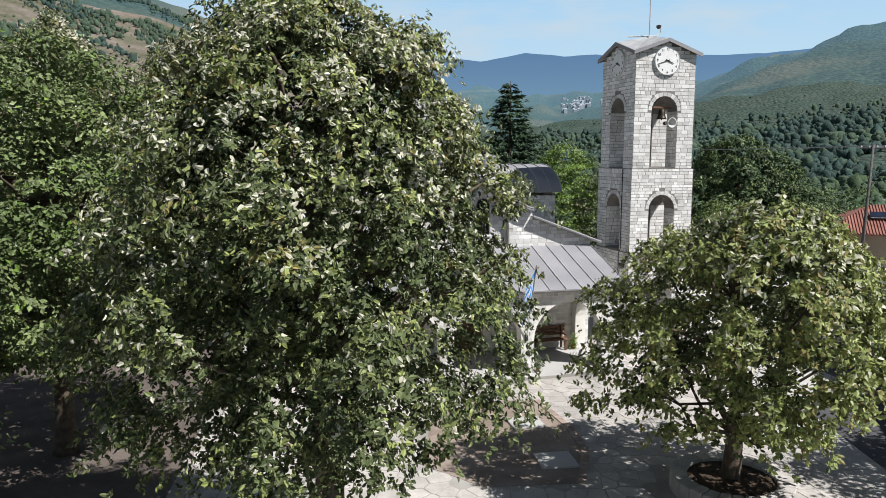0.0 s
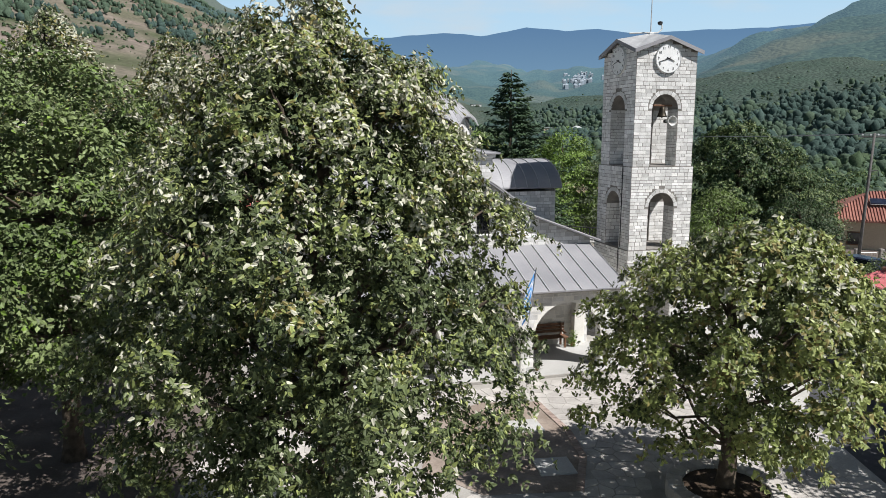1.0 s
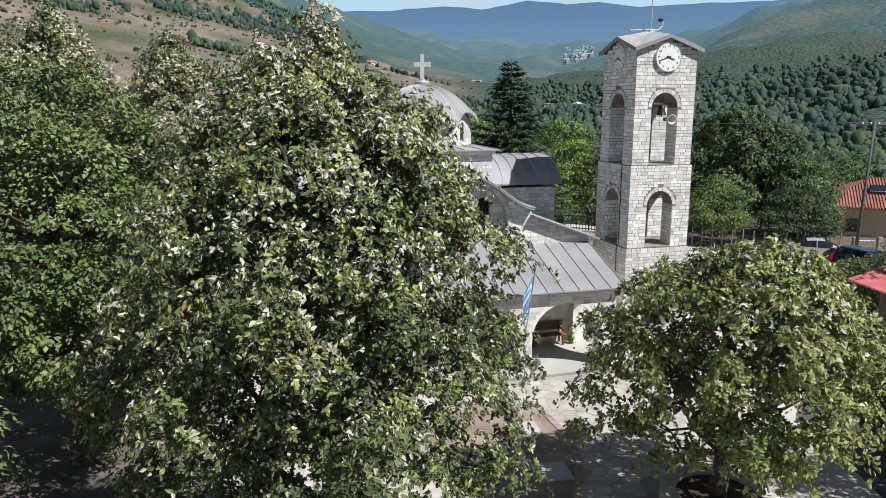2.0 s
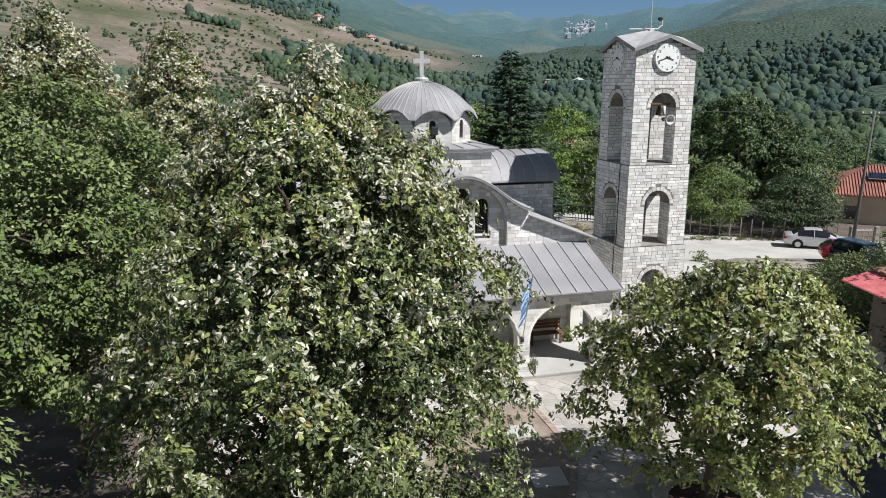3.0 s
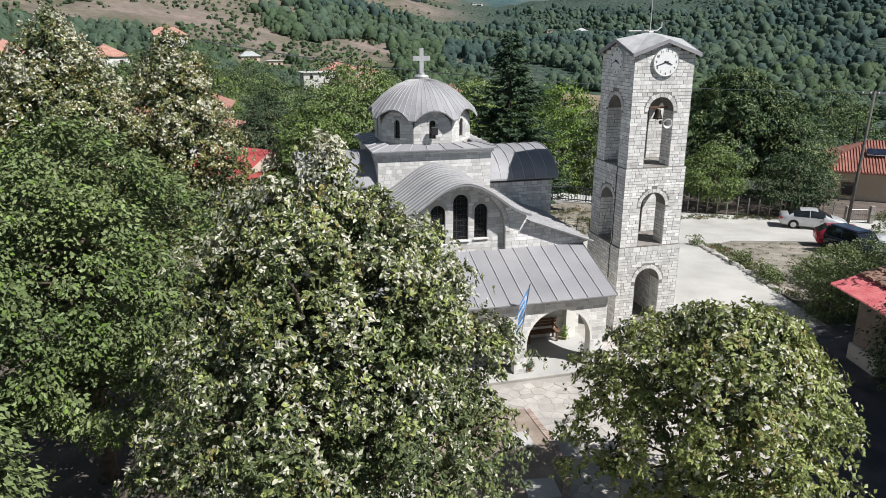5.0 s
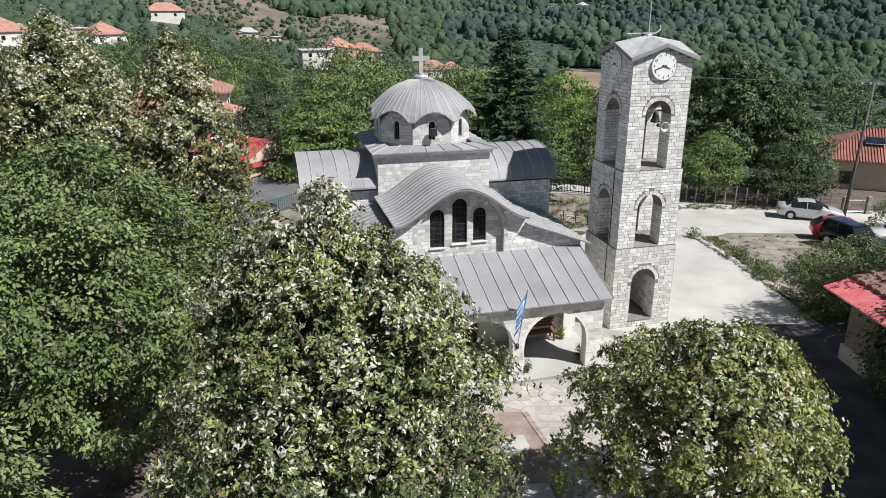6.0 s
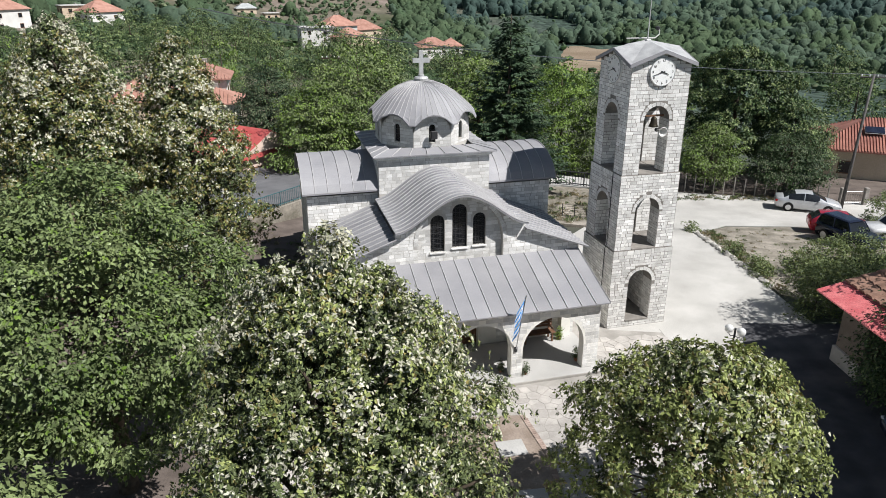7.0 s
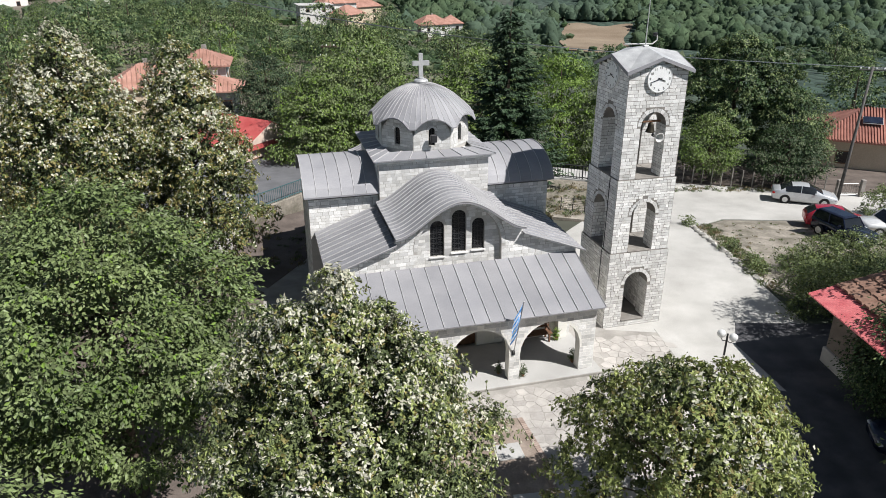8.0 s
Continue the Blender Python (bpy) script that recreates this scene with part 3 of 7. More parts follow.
sheet_roof(lambda a, b: (UC + (2 * b - 1) * 2.9, 13.05 + a * 4.2, vault(2 * b - 1)), 11, 28, church, 0.09)
part("east_wall", wall_bm(WL, WR, 0, facade_top, [], 16.6, 17.0, 60), MORTAR, church)
part("nave_wall", boxed(UC - 2.6, UC - 2.3, 3.6, 7.6, 4.2, 5.99), MORTAR, church)
part("nave_wall", boxed(UC + 2.3, UC + 2.6, 3.6, 7.6, 4.2, 5.99), MORTAR, church)


def barrel(b):
    c = 2 * b - 1
    return VC + 2.62 * c, 6.24 + 1.42 * math.sqrt(max(0.0, 1 - c * c * 0.97)) ** 1.15


def barrel_top(v):
    c = max(-1, min(1, (v - VC) / 2.62))
    return 6.24 + 1.42 * math.sqrt(max(0.0, 1 - c * c * 0.97)) ** 1.15 - 0.07


for s in (-1, 1):
    a0, a1 = UC + s * 2.7, UC + s * 6.05
    sheet_roof(lambda a, b: (a0 + (UC + s * 6.25 - a0) * a, *barrel(b)), 6, 26, church, 0.08)
    lo, hi = min(a0, a1), max(a0, a1)
    part("arm_wall", wall_bm(lo, hi, 0, 6.2, [], 8.0, 8.4), MORTAR, church)
    lay(stones(lo, hi, 3.9 if s > 0 else 4.4, 6.2, [], rng), Matrix.Translation((0, 8.0, 0)), church, rng, 0)
    part("arm_wall", wall_bm(lo, hi, 0, 6.2, [], 12.2, 12.6), MORTAR, church)
    bm = wall_bm(8.4, 12.2, 0, barrel_top, [], 0, 0.4)
    bm.transform(Matrix.Translation((a1 if s > 0 else a1 + 0.4, 0, 0)) @ Matrix.Rotation(radians(90), 4, "Z"))
    part("arm_end_wall", bm, MORTAR, church)
    place = face_right(a1, 8.0) if s > 0 else face_left(a1, 12.6)
    lay(stones(0, 4.6, 0.1, (lambda x: barrel_top(8.0 + x)), [], rng), place, church, rng, 0)

# square base, octagonal drum and lobed dome
DB = 2.7
part("drum_base", boxed(UC - DB, UC + DB, VC - DB, VC + DB, 5.5, 7.96), MORTAR, church)
lay(stones(UC - DB, UC + DB, 6.2, 7.84, [], rng), Matrix.Translation((0, VC - DB, 0)), church, rng, 0)
lay(stones(0, 2 * DB, 6.2, 7.84, [], rng), face_left(UC - DB, VC + DB), church, rng, 0)
lay(stones(0, 2 * DB, 6.2, 7.84, [], rng), face_right(UC + DB, VC - DB), church, rng, 0)
part("cornice", boxed(UC - DB - 0.12, UC + DB + 0.12, VC - DB - 0.12, VC + DB + 0.12, 7.84, 7.99, 0.02), STONE, church)
for k in range(4):
    q = Matrix.Translation((UC, VC, 0)) @ Matrix.Rotation(radians(90 * k), 4, "Z")
    sheet_roof(lambda a, b: tuple(q @ Vector(((2 * a - 1) * (2.98 - 0.9 * b), -2.98 + 0.9 * b, 8.04 + 0.17 * b))), 7, 1, church)
AP = 2.2
half = AP * math.tan(math.pi / 8)


def scallop(x):
    t = max(-1.0, min(1.0, x / half))
    return 8.95 + 0.8 * math.sqrt(max(0.0, 1 - t * t)) ** 1.1


for k in range(8):
    q = Matrix.Translation((UC, VC, 0)) @ Matrix.Rotation(radians(45 * k), 4, "Z") @ Matrix.Translation((0, -AP, 0))
    w = [(-0.155, 0.155, 8.42, 9.12)]
    bm = wall_bm(-half, half, 8.0, lambda x: scallop(x) - 0.05, w, 0, 0.3, 20)
    bm.transform(q)
    part("drum_wall", bm, MORTAR, church)
    lay(stones(-half + 0.01, half - 0.01, 8.2, lambda x: scallop(x) - 0.05, w, rng, course=0.16, length=0.3, ring=0.1), q, church, rng, 0)
    arch_ring(w[0], q, church, rng, 0.1)
    window(w[0], q, church, 1)


BELL = [(8.9, 2.66), (9.35, 2.63), (9.6, 2.52), (9.8, 2.36), (10.0, 2.19), (10.25, 1.94), (10.5, 1.62), (10.75, 1.2), (10.95, 0.68), (11.07, 0.05)]


def dome(a, b):
    """Lobed dome, flared at the rim: a round the axis, b from the rim to the top."""
    ang = 2 * math.pi * a - math.pi / 2
    x = 2 * (((a * 8 + 0.5) % 1.0) - 0.5)
    rim = 8.93 + 0.84 * math.sqrt(max(0.0, 1 - x * x)) ** 1.1
    z = rim + (11.07 - rim) * (0.35 * b + 0.65 * math.sin(b * math.pi / 2))
    r = curve_at(BELL, z) + 0.1 * max(0.0, 1 - b / 0.3) ** 2
    return UC + r * math.cos(ang), VC + r * math.sin(ang), z


sheet_roof(dome, 56, 18, church, 0.06, 0.022)
bm = bmesh.new()
lathe(bm, [(0.34, 10.98), (0.36, 11.13), (0.3, 11.2), (0.16, 11.22), (0.15, 11.3)], 16, (UC, VC, 0))
part("finial_base", bm, PALE_METAL, church)
bm = bmesh.new()
CROSS = [(-0.1, 0), (0.1, 0), (0.1, 0.6), (0.42, 0.6), (0.42, 0.82), (0.1, 0.82), (0.1, 1.18), (-0.1, 1.18), (-0.1, 0.82), (-0.42, 0.82), (-0.42, 0.6), (-0.1, 0.6)]
lo = [bm.verts.new((UC + x, VC - 0.07, 11.26 + z)) for x, z in CROSS]
hi = [bm.verts.new((UC + x, VC + 0.07, 11.26 + z)) for x, z in CROSS]
bm.faces.new(lo)
bm.faces.new(hi[::-1])
for k in range(12):
    bm.faces.new((lo[k], hi[k], hi[k - 1], lo[k - 1]))
part("cross", bm, PALE_METAL, church, "pale metal cross on the dome")

# ---- bell tower ----
tower = thing("bell_tower", "square limestone bell tower with arched niches and clock", "bell tower", CH)
TU0, TU1, TV0, TV1 = 2.13, 5.2, 3.2, 6.27
TIERS = [(0, 3.95, 0.0, (0.35, 2.3)), (3.95, 7.52, 0.06, (4.0, 5.82)), (7.52, 12.3, 0.12, (7.56, 9.95))]
TOP = 12.27


def gable(x, w):
    return TOP + 0.05 + (w / 2 - abs(x - w / 2)) * 0.35


DEEP = 0.76
for z0, z1, e, o in TIERS:
    w = TU1 - TU0 - 2 * e
    top = z1 if z0 < 7 else (lambda x: gable(x, w))
    for i, place in enumerate((Matrix.Translation((TU0 + e, TV0 + e, 0)), face_left(TU0 + e, TV1 - e), face_right(TU1 - e, TV0 + e), Matrix.Translation((TU1 - e, TV1 - e, 0)) @ Matrix.Rotation(radians(180), 4, "Z"))):
        op = [(w / 2 - 0.61, w / 2 + 0.61, o[0], o[1])] if i < (3 if z0 else 1) else []
        hidden = 0.0 if i in (0, 3) else DEEP + 0.001
        bm = wall_bm(hidden, w - hidden, z0, top, op, 0, DEEP)
        bm.transform(place)
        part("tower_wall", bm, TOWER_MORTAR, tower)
        if i < 3:
            lay(stones(0.0, w, z0 + 0.02, top, op, rng, 0.15, 0.25, joint=0.017), place, tower, rng, 98 if i == 0 else 0)
        if op:
            arch_ring(op[0], place, tower, rng, 0.16)
            # sill in dark mortar: shade of the passage floor put into its colour
            bm = boxed(op[0][0] + 0.004, op[0][1] - 0.004, -0.045, DEEP - 0.01, o[0] - 0.04, o[0] + 0.014, 0.01)
            bm.transform(place)
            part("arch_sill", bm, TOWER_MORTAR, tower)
            # dressed stones of the reveal
            for side, x_ in ((-1, op[0][0]), (1, op[0][1])):
                rev = place @ Matrix.Translation((x_, DEEP - 0.02 if side > 0 else 0.0, 0)) @ Matrix.Rotation(radians(-90 if side > 0 else 90), 4, "Z")
                lay(stones(0.0, DEEP - 0.02, o[0] + 0.02, o[1], [], rng, 0.15, 0.25), rev, tower, rng, 0)
    # inner faces that show through the arches
    lay(stones(DEEP + 0.01, w - DEEP - 0.01, o[0] + 0.02, min(z1, 11.1) - 0.15, [], rng, 0.15, 0.25), Matrix.Translation((TU0 + e, TV1 - e - DEEP, 0)), tower, rng, 0)
    if not z0:
        lay(stones(DEEP + 0.01, w - DEEP - 0.01, o[0] + 0.02, min(z1, 11.1) - 0.15, [], rng, 0.15, 0.25), face_left(TU1 - e - DEEP, TV1 - e), tower, rng, 0)
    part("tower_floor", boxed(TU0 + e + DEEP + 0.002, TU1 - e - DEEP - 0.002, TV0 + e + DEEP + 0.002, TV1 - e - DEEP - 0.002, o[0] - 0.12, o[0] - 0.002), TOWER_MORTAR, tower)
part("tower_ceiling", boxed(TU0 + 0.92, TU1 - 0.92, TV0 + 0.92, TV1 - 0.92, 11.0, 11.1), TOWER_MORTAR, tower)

# crossed gable roof with four ridges
TC = Vector(((TU0 + TU1) / 2, (TV0 + TV1) / 2, 0))
hw = (TU1 - TU0) / 2 + 0.05
for k in range(4):
    q = Matrix.Translation(TC) @ Matrix.Rotation(radians(90 * k), 4, "Z")
    ridge, apex, eave = 13.2, 12.91, 12.35
    for s in (-1, 1):
        bm = bmesh.new()
        tri_ = [(0, 0, ridge), (0, -hw, apex), (s * hw, -hw, eave)]
        lo = [bm.verts.new(q @ Vector((x, y, z - 0.07))) for x, y, z in tri_]
        hi = [bm.verts.new(q @ Vector((x, y, z))) for x, y, z in tri_]
        bm.faces.new(hi)
        bm.faces.new(lo[::-1])
        for j in range(3):
            bm.faces.new((lo[j], lo[j - 1], hi[j - 1], hi[j]))
        part("roof_plate", bm, PALE_METAL, tower)
        bm = bmesh.new()
        hexa(bm, [q @ Vector(p) for p in ((0, -hw - 0.03, apex - 0.14), (s * (hw + 0.02), -hw - 0.03, eave - 0.15), (s * (hw + 0.02), -hw + 0.01, eave - 0.15), (0, -hw + 0.01, apex - 0.14), (0, -hw - 0.03, apex + 0.01), (s * (hw + 0.02), -hw - 0.03, eave + 0.005), (s * (hw + 0.02), -hw + 0.01, eave + 0.005), (0, -hw + 0.01, apex + 0.01))])
        part("barge_board", bm, LEAD, tower)


# ---- trees ----
def leaf_mesh(name, P, A, N, S, mats, index, width=0.3, fine=False):
    """Folded leaves at P along A with the normal N and the length S."""
    n = len(P)
    A = A / np.linalg.norm(A, axis=1, keepdims=True)
    B = np.cross(N, A) * np.where(np.arange(n) % 2, 1, -1)[:, None]
    B /= np.linalg.norm(B, axis=1, keepdims=True) + 1e-9
    N = np.cross(A, B)
    S = S[:, None]
    if fine:
        shape = ((0, 0, 0), (0.26, -width, 0.10), (0.7, -width * 0.72, 0.05), (1, 0, -0.12), (0.7, width * 0.72, 0.05), (0.26, width, 0.10))
        face = ((0, 1, 2, 3), (0, 3, 4, 5))
    else:
        shape = ((0, -width * 0.3, 0), (0.62, -width, 0.08), (1, width * 0.2, -0.08), (0.34, width, 0.08))
        face = ((0, 1, 2), (0, 2, 3))
    V = np.stack([P + S * (A * a + B * b + N * c) for a, b, c in shape], 1).reshape(-1, 3)
    k = np.arange(n)[:, None] * len(shape)
    F = np.concatenate([k + np.array([f]) for f in face], 1).reshape(-1, len(face[0]))
    return finish(raw_mesh(name, V, F, np.repeat(index, 2)), mats)


def crown_mesh(name, seed, profile, z0, z1, clumps, per, size, mats, weights, spread=0.3, droop=0.6, lump=0.2, depth=0.2, fine=False, width=0.3, core=0.0):
    """A crown of leaf clumps. profile: (height share, radius) pairs; weights: shares of the materials."""
    r = np.random.default_rng(seed)
    hs = np.linspace(0, 1, 200)
    rad = np.interp(hs, [p[0] for p in profile], [p[1] for p in profile])
    cum = np.cumsum(rad + 0.15)
    h = np.interp(r.random(clumps), cum / cum[-1], hs)
    R = np.interp(h, hs, rad)
    ang = r.random(clumps) * 2 * np.pi
    ph = r.random(6) * 6.28
    L = 1 + lump * (np.sin(3 * ang + 3 * h + ph[0]) * 0.4 + np.sin(5 * ang - 5 * h + ph[1]) * 0.4 + np.sin(8 * ang + 7 * h + ph[2]) * 0.4 + np.sin(4 * ang + 15 * h + ph[3]) * 0.25)
    f = 1 - np.abs(r.normal(0, depth, clumps))
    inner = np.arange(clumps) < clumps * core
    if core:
        # an inner heart in the first leaf tone, behind tight outer tufts
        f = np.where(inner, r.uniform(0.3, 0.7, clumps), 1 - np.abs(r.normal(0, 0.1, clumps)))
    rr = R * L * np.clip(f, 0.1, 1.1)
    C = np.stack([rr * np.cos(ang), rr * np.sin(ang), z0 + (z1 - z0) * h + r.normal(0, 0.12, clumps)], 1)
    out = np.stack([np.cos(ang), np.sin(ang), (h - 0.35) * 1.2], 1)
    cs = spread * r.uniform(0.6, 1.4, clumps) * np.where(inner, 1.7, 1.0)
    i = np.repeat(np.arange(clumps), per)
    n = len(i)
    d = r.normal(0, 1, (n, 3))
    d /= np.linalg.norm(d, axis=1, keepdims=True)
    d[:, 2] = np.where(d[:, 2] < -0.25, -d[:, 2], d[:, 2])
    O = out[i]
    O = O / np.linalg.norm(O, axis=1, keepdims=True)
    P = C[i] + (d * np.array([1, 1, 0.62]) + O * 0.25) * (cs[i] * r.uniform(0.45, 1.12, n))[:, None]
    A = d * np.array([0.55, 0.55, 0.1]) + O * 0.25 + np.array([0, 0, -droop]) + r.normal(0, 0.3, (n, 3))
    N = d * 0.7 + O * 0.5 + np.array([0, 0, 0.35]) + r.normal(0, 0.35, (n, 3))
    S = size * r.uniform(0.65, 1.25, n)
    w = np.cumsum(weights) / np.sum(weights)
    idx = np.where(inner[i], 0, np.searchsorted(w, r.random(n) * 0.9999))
    return leaf_mesh(name, P, A, N, S, mats, idx, width, fine), C


def spray_crown(name, seed, profile, z0, z1, sprays, per, size, mats, weights, pale=0.2, lump=0.16, lean=(0, 0), leaders=(), core=0.35, hang=0.55, width=0.26, grain=1.0, gaps=0.85, low=0.0, nod=0.42):
    """A crown of drooping boughs: large drooping leaves, the last material for those turned over by the wind. leaders: (dx, dy, top, length, radius) of shoots that stand out of the crown."""
    r = np.random.default_rng(seed)
    hs = np.linspace(0, 1, 200)
    rad = np.interp(hs, [p[0] for p in profile], [p[1] for p in profile])
    cum = np.cumsum((rad + 0.2) * (0.4 + 0.85 * hs))
    h = np.interp(r.random(sprays), cum / cum[-1], hs)
    ang = r.random(sprays) * 2 * np.pi
    ph = r.random(6) * 6.28
    L = 1 + lump * (np.sin(3 * ang + 4 * h + ph[0]) * 0.45 + np.sin(5 * ang - 9 * h + ph[1]) * 0.45 + np.sin(9 * ang + 13 * h + ph[2]) * 0.4 + np.sin(4 * ang + 23 * h + ph[3]) * 0.35)
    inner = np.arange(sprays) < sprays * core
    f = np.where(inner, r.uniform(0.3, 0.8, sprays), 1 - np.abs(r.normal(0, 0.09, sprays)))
    # boughs: hollows between them let the dark inside of the crown show
    full = np.interp(h, hs, rad) * L
    hollow = np.array([noise.noise(Vector((a * q, b * q, c * 0.8)) * (1.1 / grain) + Vector((seed, 0, 0))) for a, b, c, q in zip(np.cos(ang), np.sin(ang), z0 + (z1 - z0) * h, full)])
    f = f - np.where(inner, 0, np.clip(0.08 - hollow, 0, 0.5)) * gaps * (1.7 - 1.4 * h)
    rr = full * f
    C = np.stack([rr * np.cos(ang) + lean[0] * h, rr * np.sin(ang) + lean[1] * h, z0 + (z1 - z0) * h + 0.25], 1)
    k = sprays
    for dx, dy, top, length, radius in leaders:
        m = int(16 * length)
        t = r.random(m) ** 0.8
        a = r.random(m) * 2 * np.pi
        q = radius * (0.12 + 0.88 * t) * r.uniform(0.4, 1.0, m)
        C[k - m:k] = np.stack([dx + q * np.cos(a), dy + q * np.sin(a), top - length * t], 1)
        ang[k - m:k], f[k - m:k], h[k - m:k] = a, 1.0, 1.0
        k -= m
    # each bough is a drooping umbrella of sprays
    whorl = 6
    i = np.repeat(np.arange(sprays), per // whorl)
    n = len(i)
    O = np.stack([np.cos(ang), np.sin(ang), 0.3 + 0 * ang], 1)[i]
    b = r.normal(0, 1, (n, 3))
    b /= np.linalg.norm(b, axis=1, keepdims=True)
    b[:, 2] = np.abs(b[:, 2])
    b += O * 0.35
    reach = (hang * r.uniform(0.5, 1.35, sprays))[i] * r.uniform(0.3, 1.0, n)
    side = np.hypot(b[:, 0], b[:, 1])
    tip = C[i] + b * reach[:, None] * np.array([1.0, 1.0, 0.6]) - np.array([0, 0, 1]) * (0.75 * reach * side)[:, None]
    # a whorl of leaves spreads round each shoot tip and nods outwards
    axis = b * np.array([0.75, 0.75, 0.5]) + O * 0.35 + r.normal(0, 0.25, (n, 3))
    i, axis, tip = np.repeat(i, whorl), np.repeat(axis, whorl, 0), np.repeat(tip, whorl, 0)
    n = len(i)
    round_ = r.normal(0, 1, (n, 3))
    round_ -= axis * ((round_ * axis).sum(1) / ((axis * axis).sum(1) + 1e-9))[:, None]
    round_ /= np.linalg.norm(round_, axis=1, keepdims=True) + 1e-9
    P = tip + r.normal(0, 0.28 * size, (n, 3))
    A = round_ * 0.9 + axis * 0.35 + np.array([0, 0, -nod])
    N = axis + np.array([0, 0, 0.25]) + r.normal(0, 0.3, (n, 3))
    S = size * r.uniform(0.7, 1.3, n)
    w = np.cumsum(weights) / np.sum(weights)
    # crown's own shade put into colour: low and inner leaves take darker tones
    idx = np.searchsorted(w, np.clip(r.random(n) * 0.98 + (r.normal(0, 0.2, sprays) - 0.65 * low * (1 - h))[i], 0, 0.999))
    # light on the crown put into colour: more pale leaves high and outside
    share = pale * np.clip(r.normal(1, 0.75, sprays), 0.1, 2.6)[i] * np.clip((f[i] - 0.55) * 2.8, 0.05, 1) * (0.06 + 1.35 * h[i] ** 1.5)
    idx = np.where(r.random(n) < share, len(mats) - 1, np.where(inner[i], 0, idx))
    return leaf_mesh(name, P, A, N, S, mats, idx, width, size < 0.1), C


def branches(tree, C, rng, trunk, height, base_r, limbs, lean=(0, 0)):
    """Trunk and limbs that reach into the crown at clump centres."""
    bm = bmesh.new()
    path = [(lean[0] * t * t + 0.08 * math.sin(5 * t), lean[1] * t * t + 0.06 * math.sin(7 * t + 1), height * t) for t in (0, 0.04, 0.12, 0.3, 0.5, 0.7, 0.88, 1)]
    tube(bm, path, [base_r * k for k in (1.45, 1.15, 1.0, 0.9, 0.7, 0.48, 0.28, 0.08)], 10)
    part("trunk", bm, BARK, tree, smooth=True)
    bm = None
    for _ in range(limbs):
        c = Vector(C[rng.randrange(len(C))])
        z = min(height * 0.92, max(trunk, c.z - rng.uniform(0.8, 2.2)))
        t = z / height
        a = Vector((lean[0] * t * t, lean[1] * t * t, z))
        m = a.lerp(c, 0.5) + Vector((rng.uniform(-0.2, 0.2), rng.uniform(-0.2, 0.2), -0.25))
        m2 = a.lerp(c, 0.8) + Vector((rng.uniform(-0.2, 0.2), rng.uniform(-0.2, 0.2), -0.05))
        r0 = base_r * rng.uniform(0.22, 0.36)
        bm = tube(bmesh.new(), [a, m, m2, c], [r0, r0 * 0.65, r0 * 0.4, r0 * 0.12], 6)
        part("limb", bm, BARK, tree, smooth=True)


def tree(name, label, seed, at, profile, z0, z1, clumps, per, size, mats, weights, base_r=0.2, limbs=16, offset=(0, 0), **kw):
    t = thing(name, label, "tree", Matrix.Translation(at))
    grow = spray_crown if "pale" in kw else crown_mesh
    me, C = grow("crown", seed, profile, z0, z1, clumps, per, size, mats, weights, **kw)
    if offset[0]:
        me.transform(Matrix.Translation((*offset, 0)))
        C = C + np.array([*offset, 0])
    part("crown", me, None, t)
    branches(t, C, random.Random(seed), z0 * 0.8, z1 * 0.93, base_r, limbs, offset)
    return t


LINDEN = [LEAF, LEAF_OLIVE, LEAF_YELLOW, LEAF_PALE]
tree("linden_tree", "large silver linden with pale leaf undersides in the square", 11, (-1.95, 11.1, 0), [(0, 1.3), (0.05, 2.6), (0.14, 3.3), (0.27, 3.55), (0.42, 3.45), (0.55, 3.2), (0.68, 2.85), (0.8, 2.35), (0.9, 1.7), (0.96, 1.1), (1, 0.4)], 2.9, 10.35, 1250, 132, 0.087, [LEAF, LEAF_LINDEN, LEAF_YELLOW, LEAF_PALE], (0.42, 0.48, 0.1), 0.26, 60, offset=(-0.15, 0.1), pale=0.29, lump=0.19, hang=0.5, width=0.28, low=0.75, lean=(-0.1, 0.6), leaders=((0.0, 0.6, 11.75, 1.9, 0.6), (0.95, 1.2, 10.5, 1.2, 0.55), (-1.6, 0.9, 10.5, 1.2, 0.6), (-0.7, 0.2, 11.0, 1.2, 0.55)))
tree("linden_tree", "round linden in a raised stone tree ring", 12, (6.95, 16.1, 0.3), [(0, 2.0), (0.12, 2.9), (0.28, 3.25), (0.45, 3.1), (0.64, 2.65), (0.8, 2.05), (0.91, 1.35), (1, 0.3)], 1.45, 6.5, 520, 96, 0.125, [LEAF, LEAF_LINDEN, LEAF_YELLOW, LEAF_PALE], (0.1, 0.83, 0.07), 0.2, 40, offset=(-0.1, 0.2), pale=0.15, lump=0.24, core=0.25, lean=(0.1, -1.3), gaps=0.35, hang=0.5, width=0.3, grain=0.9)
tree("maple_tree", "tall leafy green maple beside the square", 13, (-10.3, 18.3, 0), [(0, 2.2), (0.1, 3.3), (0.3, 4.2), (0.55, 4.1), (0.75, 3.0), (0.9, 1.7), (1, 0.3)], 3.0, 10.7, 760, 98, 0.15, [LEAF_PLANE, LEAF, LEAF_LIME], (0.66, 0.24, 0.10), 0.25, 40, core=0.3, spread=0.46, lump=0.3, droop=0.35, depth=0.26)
SILVER = [(0, 1.8), (0.1, 3.1), (0.3, 3.9), (0.5, 3.5), (0.7, 2.5), (0.88, 1.25), (1, 0.2)]
